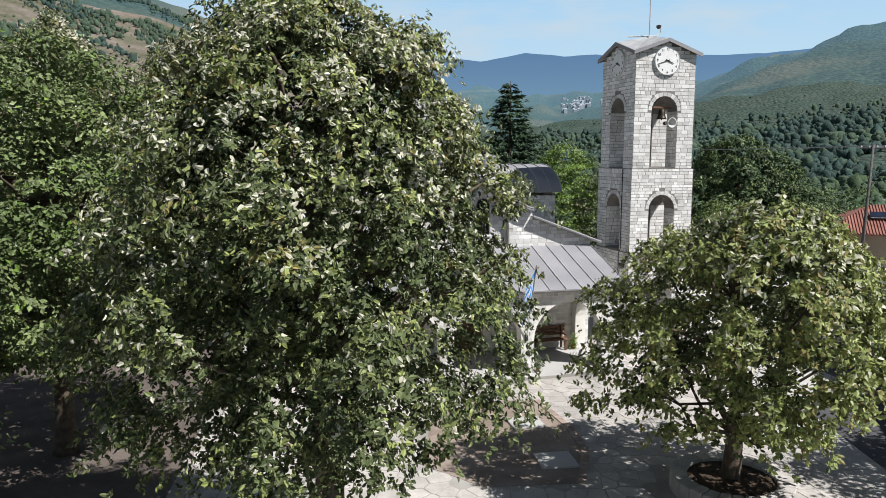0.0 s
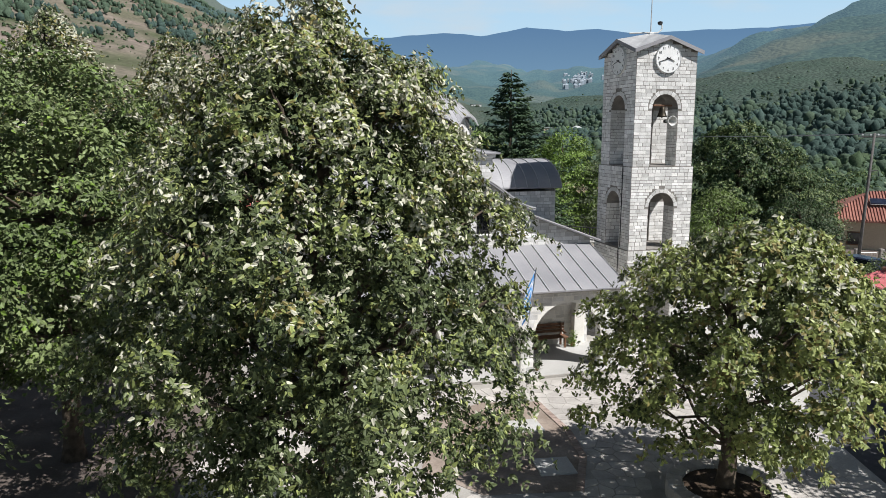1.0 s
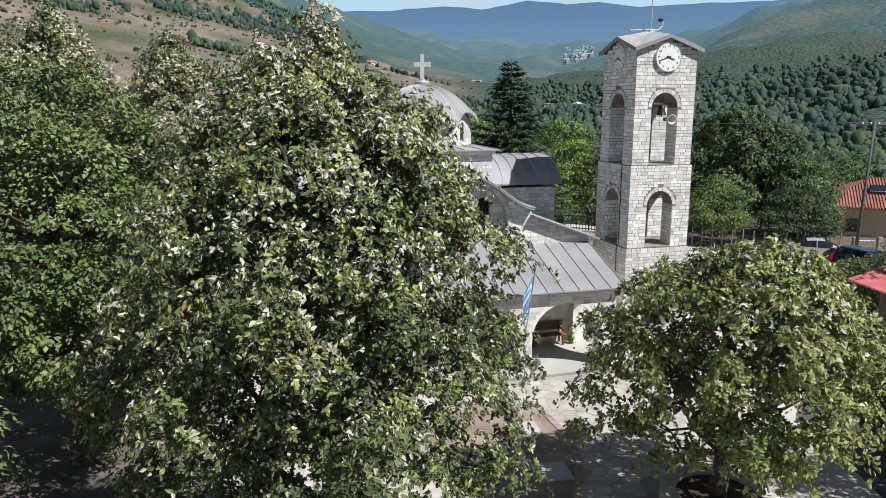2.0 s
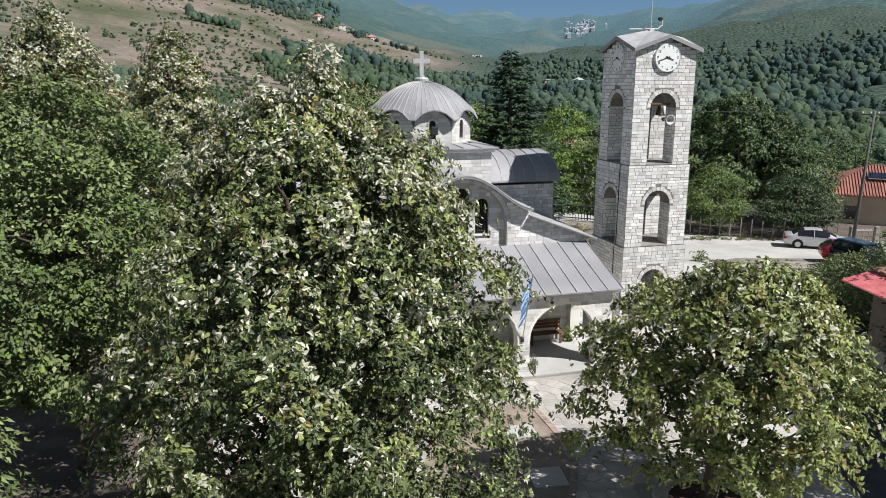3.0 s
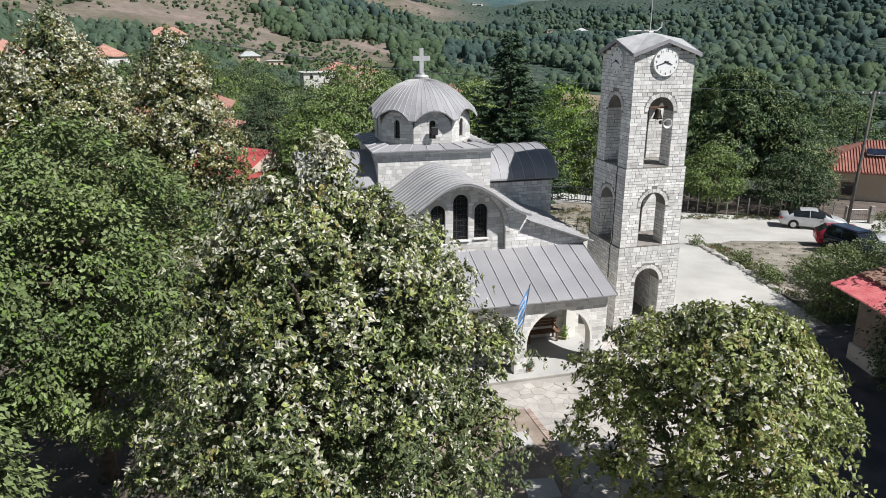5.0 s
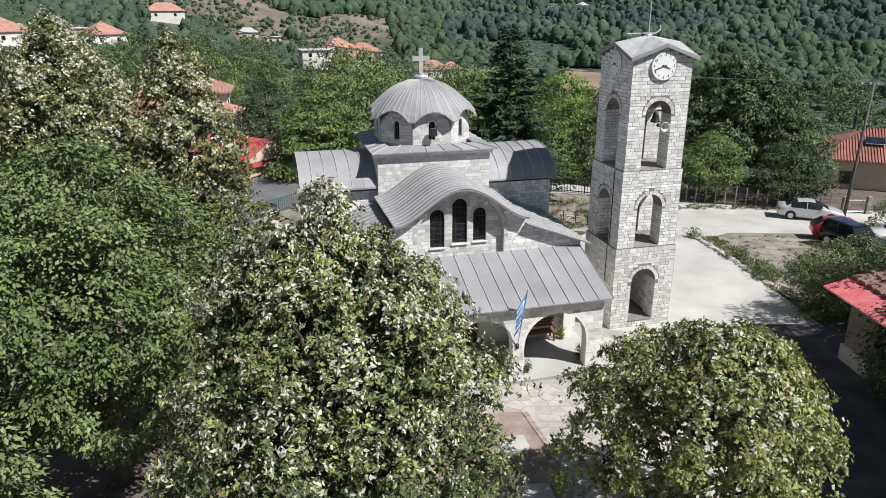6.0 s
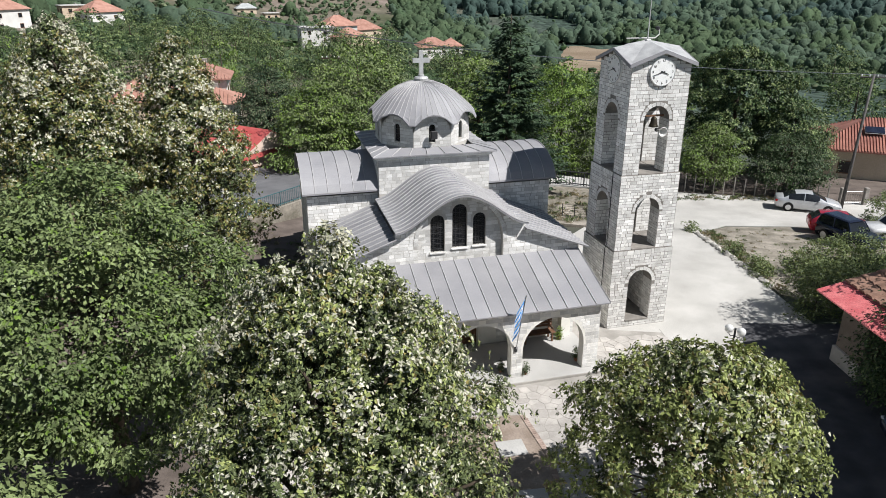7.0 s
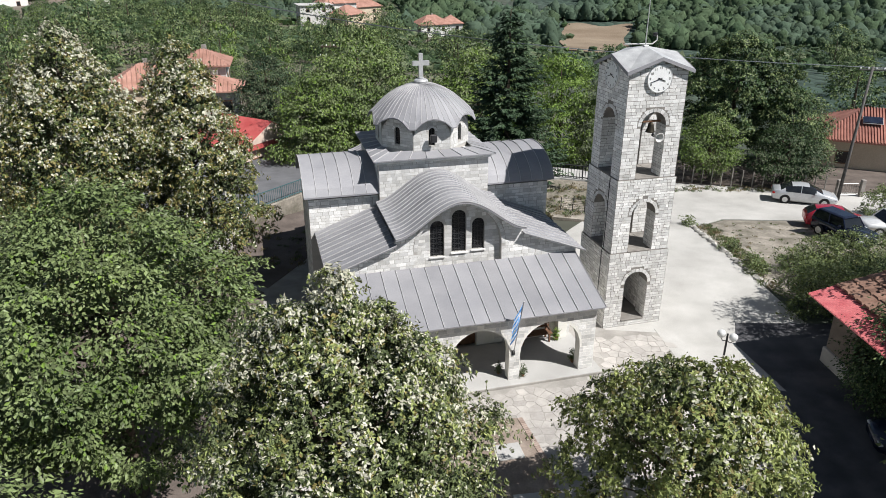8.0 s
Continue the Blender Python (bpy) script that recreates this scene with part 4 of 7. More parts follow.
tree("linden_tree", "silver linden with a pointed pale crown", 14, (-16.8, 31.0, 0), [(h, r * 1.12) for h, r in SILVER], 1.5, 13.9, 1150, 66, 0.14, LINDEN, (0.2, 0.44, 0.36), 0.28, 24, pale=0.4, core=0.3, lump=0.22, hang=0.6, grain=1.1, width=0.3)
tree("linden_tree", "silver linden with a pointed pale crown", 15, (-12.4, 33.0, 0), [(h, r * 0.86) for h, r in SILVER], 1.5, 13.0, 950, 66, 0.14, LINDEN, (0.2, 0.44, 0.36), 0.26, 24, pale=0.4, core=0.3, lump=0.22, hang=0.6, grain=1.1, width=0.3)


# ---- more trees ----
MID = [(0, 0.55), (0.12, 0.85), (0.35, 1.0), (0.6, 0.92), (0.8, 0.6), (0.93, 0.3), (1, 0.05)]


def mid_tree(name, label, seed, at, R, z0, z1, clumps, per, size, mats, weights, **kw):
    return tree(name, label, seed, at, [(h, r * R) for h, r in MID], z0, z1, clumps, per, size, mats, weights, 0.2, 8, spread=kw.pop("spread", 0.6), lump=0.35, core=kw.pop("core", 0.2), **kw)


mid_tree("tree", "bright green tree behind the church", 31, (10.0, 59, -0.6), 3.6, 0.3, 9.6, 420, 44, 0.22, [LEAF_LIME, LEAF_PLANE], (0.85, 0.15))
mid_tree("tree", "small grey-green tree behind the church", 32, (13.2, 57, -0.6), 2.4, 0.2, 8.3, 240, 40, 0.19, [LEAF_GREY, LEAF_PLANE], (0.8, 0.2))
tree("walnut_tree", "large dark green walnut tree behind the road fence", 33, (27.1, 65, -0.8), [(0, 3.2), (0.15, 4.6), (0.4, 5.2), (0.65, 4.8), (0.82, 3.6), (0.93, 2.0), (1, 0.3)], 0.6, 10.5, 620, 66, 0.23, [LEAF_DARK, LEAF_PLANE, LEAF_PLANE], (0.5, 0.5), 0.3, 12, pale=0.1, core=0.3, lump=0.3, hang=0.75, width=0.32, gaps=1.0, grain=1.6)
mid_tree("walnut_tree", "dark green walnut tree beside the tiled house", 34, (31.2, 61.5, -0.8), 3.0, 0.3, 6.4, 380, 44, 0.22, [LEAF_DARK, LEAF_PLANE], (0.3, 0.7), spread=0.6, core=0.25)
mid_tree("tree", "young light green tree at the road fence", 35, (22.6, 57.5, -0.6), 2.2, 0.1, 4.9, 240, 40, 0.18, [LEAF_PLANE, LEAF_LIME], (0.6, 0.4))
mid_tree("shrub", "green shrub behind the car", 36, (28.6, 56.0, -0.6), 2.6, 0.0, 4.4, 260, 40, 0.18, [LEAF_DARK, LEAF_GREY], (0.6, 0.4))
mid_tree("tree", "broad green tree behind the church", 37, (-7.2, 61, -0.6), 4.6, 0.3, 11.3, 600, 44, 0.24, [LEAF_PLANE, LEAF_LIME], (0.7, 0.3), spread=0.7)
mid_tree("tree", "broad green tree behind the church", 38, (-10.4, 58, -0.6), 3.2, 0.3, 8.0, 480, 44, 0.22, [LEAF_PLANE, LEAF_LIME], (0.6, 0.4), spread=0.7)
mid_tree("tree", "leafy green tree behind the dome", 39, (3.2, 63, -0.6), 4.0, 0.3, 9.6, 480, 44, 0.24, [LEAF_PLANE, LEAF_LIME], (0.5, 0.5), spread=0.7)
mid_tree("tree", "dark blue-green tree beside the red roof", 40, (-17.4, 70, -0.8), 2.9, 0.2, 8.0, 420, 44, 0.22, [NEEDLE, LEAF_GREY], (0.6, 0.4), spread=0.6)
mid_tree("tree", "dark tree beyond the wayside shed", 41, (21.9, 28.6, 0), 2.3, 0.1, 4.4, 320, 30, 0.17, [LEAF_PLANE, LEAF_DARK], (0.7, 0.3), spread=0.6)
# stands out of view, added for the dappled shade on the road
mid_tree("tree", "tall unseen tree added to dapple the road with shade", 43, (25.0, 26.3, 0), 4.1, 4.4, 12.2, 330, 40, 0.2, [LEAF_DARK, LEAF_PLANE], (0.7, 0.3), spread=0.6)
mid_tree("tree", "dark leafy tree beside the shed", 44, (18.1, 22.9, 0), 1.75, 0.2, 4.9, 300, 36, 0.14, [LEAF_DARK, LEAF_PLANE], (0.75, 0.25), spread=0.5)
# three trees out of view, added to keep light off the square's edges
for i, (x, y, z0, z1, R) in enumerate(((26.5, 19.5, 4.5, 11.0, 3.4), (15.5, 14.7, 2.4, 7.6, 2.2), (-10.7, 10.0, 2.0, 7.4, 2.8))):
    mid_tree("tree", "unseen leafy tree added to shade the edge of the square", 45 + i, (x, y, 0), R, z0, z1, 420, 40, 0.17, [LEAF_PLANE, LEAF], (0.7, 0.3), spread=0.55)
mid_tree("tree", "dark tree behind the lindens", 42, (-28.0, 44.0, 0), 6.0, 0.1, 9.0, 500, 44, 0.24, [LEAF_DARK, LEAF_PLANE], (0.7, 0.3), spread=0.8)


def fir(at, height, R, seed):
    t = thing("fir_tree", "tall dark green fir tree behind the church", "tree", Matrix.Translation(at))
    part("trunk", tube(bmesh.new(), [(0, 0, 0), (0, 0, height * 0.5), (0, 0, height)], [0.25, 0.16, 0.02], 8), BARK, t, smooth=True)
    r = np.random.default_rng(seed)
    P, A, N, S = [], [], [], []
    z = 2.4
    while z < height - 0.1:
        q = 1 - z / height
        L = R * q ** 0.72 * r.uniform(0.8, 1.15) + 0.15
        for k in range(int(9 + 9 * q)):
            a = r.random() * 2 * np.pi
            l = L * r.uniform(0.65, 1.12)
            d = np.array([np.cos(a), np.sin(a), -0.12])
            m = int(5 + 13 * l)
            f = r.uniform(0.25, 1.0, m)
            pos = np.array([0, 0, z]) + d * (l * f)[:, None] + np.array([0, 0, 0.18]) * (f ** 2 * l)[:, None] + r.normal(0, 0.06, (m, 3))
            side = np.array([-np.sin(a), np.cos(a), 0])
            ax = d * 0.8 + side * (r.choice([-1, 1], m) * r.uniform(0.3, 0.9, m))[:, None] + np.array([0, 0, -0.25])
            P.append(pos), A.append(ax)
            N.append(np.array([0, 0, 1]) + r.normal(0, 0.3, (m, 3)))
            S.append((0.5 - 0.22 * f) * r.uniform(0.8, 1.3, m))
        z += 0.27 + 0.1 * r.random()
    P, A, N, S = (np.concatenate(v) for v in (P, A, N, S))
    part("crown", leaf_mesh("crown", P, A, N, S, [NEEDLE], np.zeros(len(P), int), 0.2), None, t)
    return t


fir((4.75, 50.5, -0.5), 13.8, 5.0, 50)

# scattered trees of the slopes behind
HOUSES = [  # bearing, distance, width, depth, storey height, turn, roof, wall
    (-8.2, 250, 11, 9, 7.4, 20, 0, 0), (-6.4, 262, 12, 9, 6.6, 35, 0, 1), (-9.9, 238, 10, 8, 6.6, 10, 2, 0), (-7.4, 232, 9, 7, 5.0, 50, 0, 1),
    (-20.6, 330, 15, 9, 3.8, 5, 0, 0), (-24.9, 235, 10, 9, 3.6, 25, 0, 0), (-26.4, 260, 9, 6, 4.2, 15, 2, 1), (-14.9, 325, 8, 5, 1.2, 10, 3, 1),
    (-13.1, 322, 6, 5, 1.6, 15, 2, 1), (-31.0, 232, 11, 10, 4.6, 30, 0, 0), (-0.9, 252, 11, 8, 4.0, 25, 0, 0), (0.6, 275, 8, 7, 3.6, 10, 0, 0),
]
HOUSES += [
    (-5.6, 900, 11, 8, 3, 20, 0, 0), (-8.0, 820, 12, 8, 3, 5, 2, 0), (-9.6, 860, 10, 9, 4, 40, 0, 0), (2.6, 1000, 14, 8, 3, 10, 2, 0),
    (8.3, 640, 8, 6, 2.2, 15, 2, 1), (10.6, 620, 9, 6, 2.4, 35, 3, 1),
]


def bearing(az, r):
    x, y = r * math.sin(radians(az)), r * math.cos(radians(az))
    return Vector((x, y, ground_z(x, y)))


protos = []
for i, (mats, w) in enumerate((([LEAF_PLANE, LEAF_DARK], (0.6, 0.4)), ([LEAF_DARK, LEAF_PLANE], (0.8, 0.2)), ([LEAF_GREY, LEAF_LIME], (0.7, 0.3)), ([LEAF_LIME, LEAF_PLANE], (0.5, 0.5)))):
    t = thing("tree", ("green tree on the slope", "dark green tree on the slope", "grey-green tree on the slope", "yellow-green tree on the slope")[i], "tree", group="trees on the slopes")
    me, C = crown_mesh("crown", 60 + i, [(h, r * 4.0) for h, r in MID], 0.6, 9.5, 84, 16, 0.5, mats, w, spread=1.25, lump=0.35)
    part("crown", me, None, t)
    part("trunk", tube(bmesh.new(), [(0, 0, -1), (0.1, 0, 3), (0, 0.1, 7)], [0.3, 0.2, 0.05], 6), BARK, t)
    protos.append(t)
clear = [bearing(h[0], h[1]) for h in HOUSES] + [Vector((-23, 77, 0)), Vector((-16, 60, 0)), Vector((38, 63, 0)), Vector((-33, 82, 0)), Vector((40, 215, 0)), Vector((30, 56, 0))]
r2 = random.Random(77)
placed = []
tries = 0
while len(placed) < 260 and tries < 20000:
    tries += 1
    az, d = r2.uniform(-38, 40) if r2.random() < 0.5 else r2.uniform(-38, -3), 72 + 190 * r2.random() ** 1.3
    p = bearing(az, d)
    if az > 22 and d < 105 or 8 < az < 16 and d > 150 or az > 3 and az < 20 and d > 120 and r2.random() < 0.5:
        continue
    if any((p - c).xy.length < 11 for c in clear) or any((p - c).xy.length < (4.0 if az < -3 else 5.5) for c in placed):
        continue
    # keep the line of sight to the houses open
    if any(abs(az - h[0]) < math.degrees(6 / h[1]) + 0.8 and h[1] - 45 < d < h[1] for h in HOUSES):
        continue
    s = r2.uniform(0.55, 1.05) * (0.8 if d < 100 else 1)
    m = Matrix.Translation(p + Vector((0, 0, -0.3))) @ Matrix.Rotation(r2.uniform(0, 6.28), 4, "Z") @ Matrix.Diagonal((s * r2.uniform(0.85, 1.2), s * r2.uniform(0.85, 1.2), s * r2.uniform(0.8, 1.15), 1))
    k = 0 if r2.random() < 0.35 else r2.choice((1, 1, 2, 3))
    if len(placed) < 4:
        k = len(placed)
        protos[k].matrix_world = m
    else:
        copy_thing(protos[k], m)
    placed.append(p)

# canopy tone without the painted haze, for nearer woods and scrub
FOREST_NEAR = mat("unhazed_wood_canopy", (0.064, 0.106, 0.055), (0.112, 0.16, 0.084), 0.12, 0.9, 0.7, 1.1, island=0.22, sheer=0.4, grain=0.4)
# lighter stands, with some of the painted haze in their colour
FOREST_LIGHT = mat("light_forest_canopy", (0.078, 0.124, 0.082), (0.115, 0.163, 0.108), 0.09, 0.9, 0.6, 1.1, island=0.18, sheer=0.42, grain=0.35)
# woods: tens of thousands of crowns on the far slopes, in one mesh
nr = np.random.default_rng(8)
pts, siz = [], []
for _ in range(46000):
    az = nr.uniform(-40, 42)
    d = 235 * (1150 / 235) ** nr.random()
    if d > 820 and az > -8:
        continue
    if d > 430 and az > -6 and nr.random() < (d - 430) / 420:
        continue
    p = bearing(az, d)
    dens = noise.fractal(Vector((p.x / 130, p.y / 130, 1.7)), 0.9, 2.1, 4) + (0.3 if az > -3 else 0.14 if az < -9 and d > 300 else 0.16)
    if az < -4 and 345 < d < 530 + max(0.0, -17 - az) * 25:
        dens -= 0.5
    if dens < 0.0 or any((p - c).xy.length < 13 for c in clear):
        continue
    if any(abs(az - h[0]) < math.degrees(8 / h[1]) and h[1] - 60 < d < h[1] for h in HOUSES):
        continue
    if 8.6 < az < 15 and 200 < d < 318:
        continue
    pts.append(p)
    siz.append(min(3.6, 1.75 * math.exp(nr.normal(0, 0.33))))
pts, siz = np.array([tuple(p) for p in pts]), np.array(siz)


def domes(name, P, S, sides, levels, mats, index, tall=1.2, seed=1):
    """Rounded, uneven crowns at P with the radii S, in one mesh."""
    g = np.random.default_rng(seed)
    T = [(math.cos(2 * math.pi * (a + 0.5 * l) / sides) * math.cos(e), math.sin(2 * math.pi * (a + 0.5 * l) / sides) * math.cos(e), math.sin(e)) for l, e in ((l, -0.5 + 1.75 * l / levels) for l in range(levels)) for a in range(sides)] + [(0, 0, 1)]
    T = np.array(T)
    m, k = len(P), len(T)
    V = T[None] * (1 + g.normal(0, 0.24, (m, k)))[:, :, None] * S[:, None, None] * np.array([1, 1, tall]) + P[:, None] + np.array([0, 0, 1]) * (S * tall * 0.75)[:, None, None]
    F = []
    for l in range(levels - 1):
        for a in range(sides):
            p, q, u, w = l * sides + a, l * sides + (a + 1) % sides, (l + 1) * sides + a, (l + 1) * sides + (a + 1) % sides
            F += [(p, q, u), (q, w, u)]
    F += [((levels - 1) * sides + a, (levels - 1) * sides + (a + 1) % sides, k - 1) for a in range(sides)]
    F = (np.array(F)[None] + (np.arange(m) * k)[:, None, None]).reshape(-1, 3)
    return finish(raw_mesh(name, V.reshape(-1, 3), F, np.repeat(index, len(F) // m)), mats, "woods" in name)


dist = np.hypot(pts[:, 0], pts[:, 1])
stand = np.array([noise.fractal(Vector((p[0] / 70, p[1] / 70, 4.4)), 0.9, 2.1, 3) for p in pts]) + nr.normal(0, 0.13, len(pts))
kinds = np.where(stand > 0.38, 2, np.where(stand > 0.05, 1, 0))
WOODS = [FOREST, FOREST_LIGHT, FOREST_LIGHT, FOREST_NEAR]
# stands close by swap to the tone that leaves the haze out
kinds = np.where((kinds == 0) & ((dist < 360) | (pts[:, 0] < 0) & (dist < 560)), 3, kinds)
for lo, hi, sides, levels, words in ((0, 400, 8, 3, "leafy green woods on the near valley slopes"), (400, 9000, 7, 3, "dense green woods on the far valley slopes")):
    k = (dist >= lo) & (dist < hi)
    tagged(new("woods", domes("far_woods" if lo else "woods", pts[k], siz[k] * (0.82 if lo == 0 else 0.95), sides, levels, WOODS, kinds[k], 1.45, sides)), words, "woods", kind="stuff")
# loose sprays that break the outline of the nearer crowns
k = dist < 420
q = 13
i = np.repeat(np.flatnonzero(k), q)
dirs = nr.normal(0, 1, (len(i), 3))
dirs /= np.linalg.norm(dirs, axis=1, keepdims=True)
dirs[:, 2] = np.abs(dirs[:, 2]) * 1.2 - 0.3
P = pts[i] + dirs * (siz[i] * nr.uniform(0.85, 1.12, len(i)))[:, None] * np.array([0.95, 0.95, 1.25]) + np.array([0, 0, 1]) * siz[i][:, None] * 0.85
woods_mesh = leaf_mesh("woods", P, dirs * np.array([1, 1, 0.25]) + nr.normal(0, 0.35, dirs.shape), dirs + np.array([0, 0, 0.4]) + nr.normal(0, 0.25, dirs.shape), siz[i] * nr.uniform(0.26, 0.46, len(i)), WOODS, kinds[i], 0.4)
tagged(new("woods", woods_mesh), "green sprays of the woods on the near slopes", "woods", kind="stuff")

# brown field among the woods
FIELD = mat("ploughed_field", (0.17, 0.125, 0.085), (0.26, 0.205, 0.145), 0.06, 0.95, 0.5, 2.0, big=0.1, bigscale=0.02)
V, F = [], []
for a in range(13):
    for b in range(9):
        p = bearing(9.2 + a * 0.42 + 0.3 * math.sin(b), 205 + b * 13 + 4 * math.sin(a * 0.7))
        V.append((p.x, p.y, p.z + 0.25))
for a in range(12):
    for b in range(8):
        F.append((a * 9 + b, a * 9 + 9 + b, a * 9 + 10 + b, a * 9 + b + 1))
tagged(new("field", finish(raw_mesh("field", V, F), FIELD, True)), "bare brown field among the woods", "field", kind="structure")

# scrub and single bushes over the bare slopes
P0, S0 = [], []
for _ in range(12000):
    az = nr.uniform(-36, -1) if nr.random() < 0.75 else nr.uniform(-1, 36)
    p = bearing(az, 120 * 8.0 ** nr.random())
    if noise.fractal(Vector((p.x / 45, p.y / 45, 5.1)), 0.9, 2.1, 3) < -0.15 or any((p - c).xy.length < 9 for c in clear):
        continue
    P0.append(tuple(p))
    S0.append(nr.uniform(0.4, 1.5))
P0, S0 = np.array(P0), np.array(S0)
scrub_mesh = domes("scrub", P0, S0, 6, 2, [FOREST_NEAR, LEAF_GREY, LEAF_DARK], nr.choice(3, len(P0), p=(0.5, 0.3, 0.2)), 0.9, 3)
tagged(new("scrub", scrub_mesh), "low scrub dotted over the bare slopes", "scrub", kind="stuff")

# ---- houses ----
# tarmac tone with deep shade put into it
ASPHALT = mat("shade_dark_tarmac", (0.05, 0.05, 0.056), (0.10, 0.098, 0.102), 0.9, 0.9, 0.4, 24, big=0.14, bigscale=0.4, grain=0.3)
STRAW = mat("dry_grass", (0.20, 0.165, 0.09), (0.31, 0.265, 0.16), 2.0, 0.9, 0.0, 10, island=0.3, sheer=0.1)
BARE = mat("reddish_bare_earth", (0.20, 0.155, 0.122), (0.31, 0.255, 0.212), 1.2, 0.95, 0.5, 16, big=0.1, bigscale=0.8, grain=0.3)
BRICK = mat("worn_brick", (0.27, 0.20, 0.165), (0.38, 0.30, 0.255), 4.0, 0.9, 0.3, 25, rand=0.15)
# earth tone with the shade of trees and church put into it
YARD = mat("shade_darkened_earth", (0.085, 0.068, 0.058), (0.15, 0.122, 0.105), 0.8, 0.95, 0.5, 14, big=0.12, bigscale=0.5, grain=0.3)
TILE = mat("clay_roof_tile", (0.26, 0.135, 0.10), (0.37, 0.205, 0.16), 0.8, 0.85, 0.3, 8, rand=0.15, island=0.1)
POSTGREY = mat("sooty_render", (0.22, 0.20, 0.18), (0.34, 0.31, 0.28), 2.0, 0.9, 0.2, 12)
TILE_RED = mat("red_painted_sheet", (0.40, 0.07, 0.065), (0.50, 0.12, 0.11), 1.0, 0.55, 0.1, 10)
SLATE = mat("pale_roof_sheet", (0.3, 0.315, 0.31), (0.42, 0.435, 0.42), 1.0, 0.6, 0.1, 10)
WALLS = [mat("white_house_render", (0.56, 0.545, 0.515), (0.67, 0.655, 0.62), 0.5, 0.9, 0.1, 10), mat("ochre_house_render", (0.48, 0.38, 0.28), (0.58, 0.48, 0.36), 0.5, 0.9, 0.1, 10)]
ROOFS = [TILE, TILE_RED, mat("grey_concrete_roof", (0.38, 0.37, 0.35), (0.48, 0.47, 0.45), 0.5, 0.9, 0.1, 10), SLATE]


def house(label, m, w, d, h, roof, wall, hip=True, pitch=0.42, over=0.5, windows=2, ribs=0):
    """A house: walls, hipped or gabled roof, windows with panes, a door."""
    t = thing("house", label, "house", m)
    bm = boxed(-w / 2, w / 2, -d / 2, d / 2, -3.0, h)
    part("wall", bm, wall, t)
    a, b = w / 2 + over, d / 2 + over
    rise = b * pitch * 1.6 if roof is not ROOFS[2] else 0.35
    k = a - b if hip else a
    k = max(k, 0.3)
    bm = bmesh.new()
    lo = [bm.verts.new(p) for p in ((-a, -b, h), (a, -b, h), (a, b, h), (-a, b, h))]
    e = [bm.verts.new(p) for p in ((-a, -b, h + 0.14), (a, -b, h + 0.14), (a, b, h + 0.14), (-a, b, h + 0.14))]
    r = [bm.verts.new(p) for p in ((-k, 0, h + rise), (k, 0, h + rise))]
    bm.faces.new(lo[::-1])
    for i in range(4):
        bm.faces.new((lo[i], lo[(i + 1) % 4], e[(i + 1) % 4], e[i]))
    bm.faces.new((e[0], e[1], r[1], r[0]))
    bm.faces.new((e[2], e[3], r[0], r[1]))
    bm.faces.new((e[1], e[2], r[1]))
    bm.faces.new((e[3], e[0], r[0]))
    rf = part("roof", bm, roof, t)
    if not hip:
        for q_ in (-1, 1):
            bm = bmesh.new()
            tri3 = [(-b + 0.5, h + 0.45), (b - 0.5, h + 0.45), (0, h + rise - 0.12)]
            lo = [bm.verts.new((q_ * (a - 0.04), y, z)) for y, z in tri3]
            hi = [bm.verts.new((q_ * (a + 0.03), y, z)) for y, z in tri3]
            bm.faces.new(lo)
            bm.faces.new(hi[::-1])
            for j in range(3):
                bm.faces.new((lo[j], lo[j - 1], hi[j - 1], hi[j]))
            part("gable", bm, wall, t)
    if ribs:
        for s in (-1, 1):
            for i in range(ribs):
                x = -a + 2 * a * (i + 0.5) / ribs
                f = min(1.0, max(0.02, (a - abs(x)) / max(0.01, a - k))) if hip else 1.0
                tube_bm = tube(bmesh.new(), [(x, s * (b - 0.02), h + 0.17), (x, s * b * (1 - f), h + 0.17 + (rise - 0.14) * f)], 0.07, 5)
                part("roof_ridge", tube_bm, roof, rf)
    if h > 3.0:
        part("chimney", boxed(-0.25 + k * 0.4, 0.25 + k * 0.4, 0.5, 1.0, h + 0.3, h + rise + 0.35), POSTGREY, rf)
    floors = 2 if h > 4.4 else 1
    for fl in range(floors):
        z = h - 2.0 - fl * 2.7
        for s, span, axis in ((-1, w, 0), (1, d, 1), (-1, d, 1)):
            for i in range(windows):
                c = -span / 2 + span * (i + 0.5) / windows
                if axis == 0:
                    win = part("window", boxed(c - 0.55, c + 0.55, -d / 2 - 0.03, -d / 2 + 0.05, z - 0.05, z + 1.15), WOOD, t)
                    part("pane", boxed(c - 0.45, c + 0.45, -d / 2 - 0.045, -d / 2, z + 0.05, z + 1.05), DARK, win)
                else:
                    win = part("window", boxed(s * w / 2 - 0.05, s * w / 2 + 0.05, c - 0.55, c + 0.55, z - 0.05, z + 1.15), WOOD, t)
                    part("pane", boxed(s * w / 2 - 0.065, s * w / 2 + 0.065, c - 0.45, c + 0.45, z + 0.05, z + 1.05), DARK, win)
    return t


NAMES = ("clay-tiled", "red-roofed", "flat-roofed", "pale metal-roofed")
for az, r, w, d, h, turn, rf, wl in HOUSES:
    house("%s %s house on the hillside" % (NAMES[rf], ("white", "ochre")[wl]), Matrix.Translation(bearing(az, r)) @ Matrix.Rotation(radians(turn - az), 4, "Z"), w, d, h, ROOFS[rf], WALLS[wl])
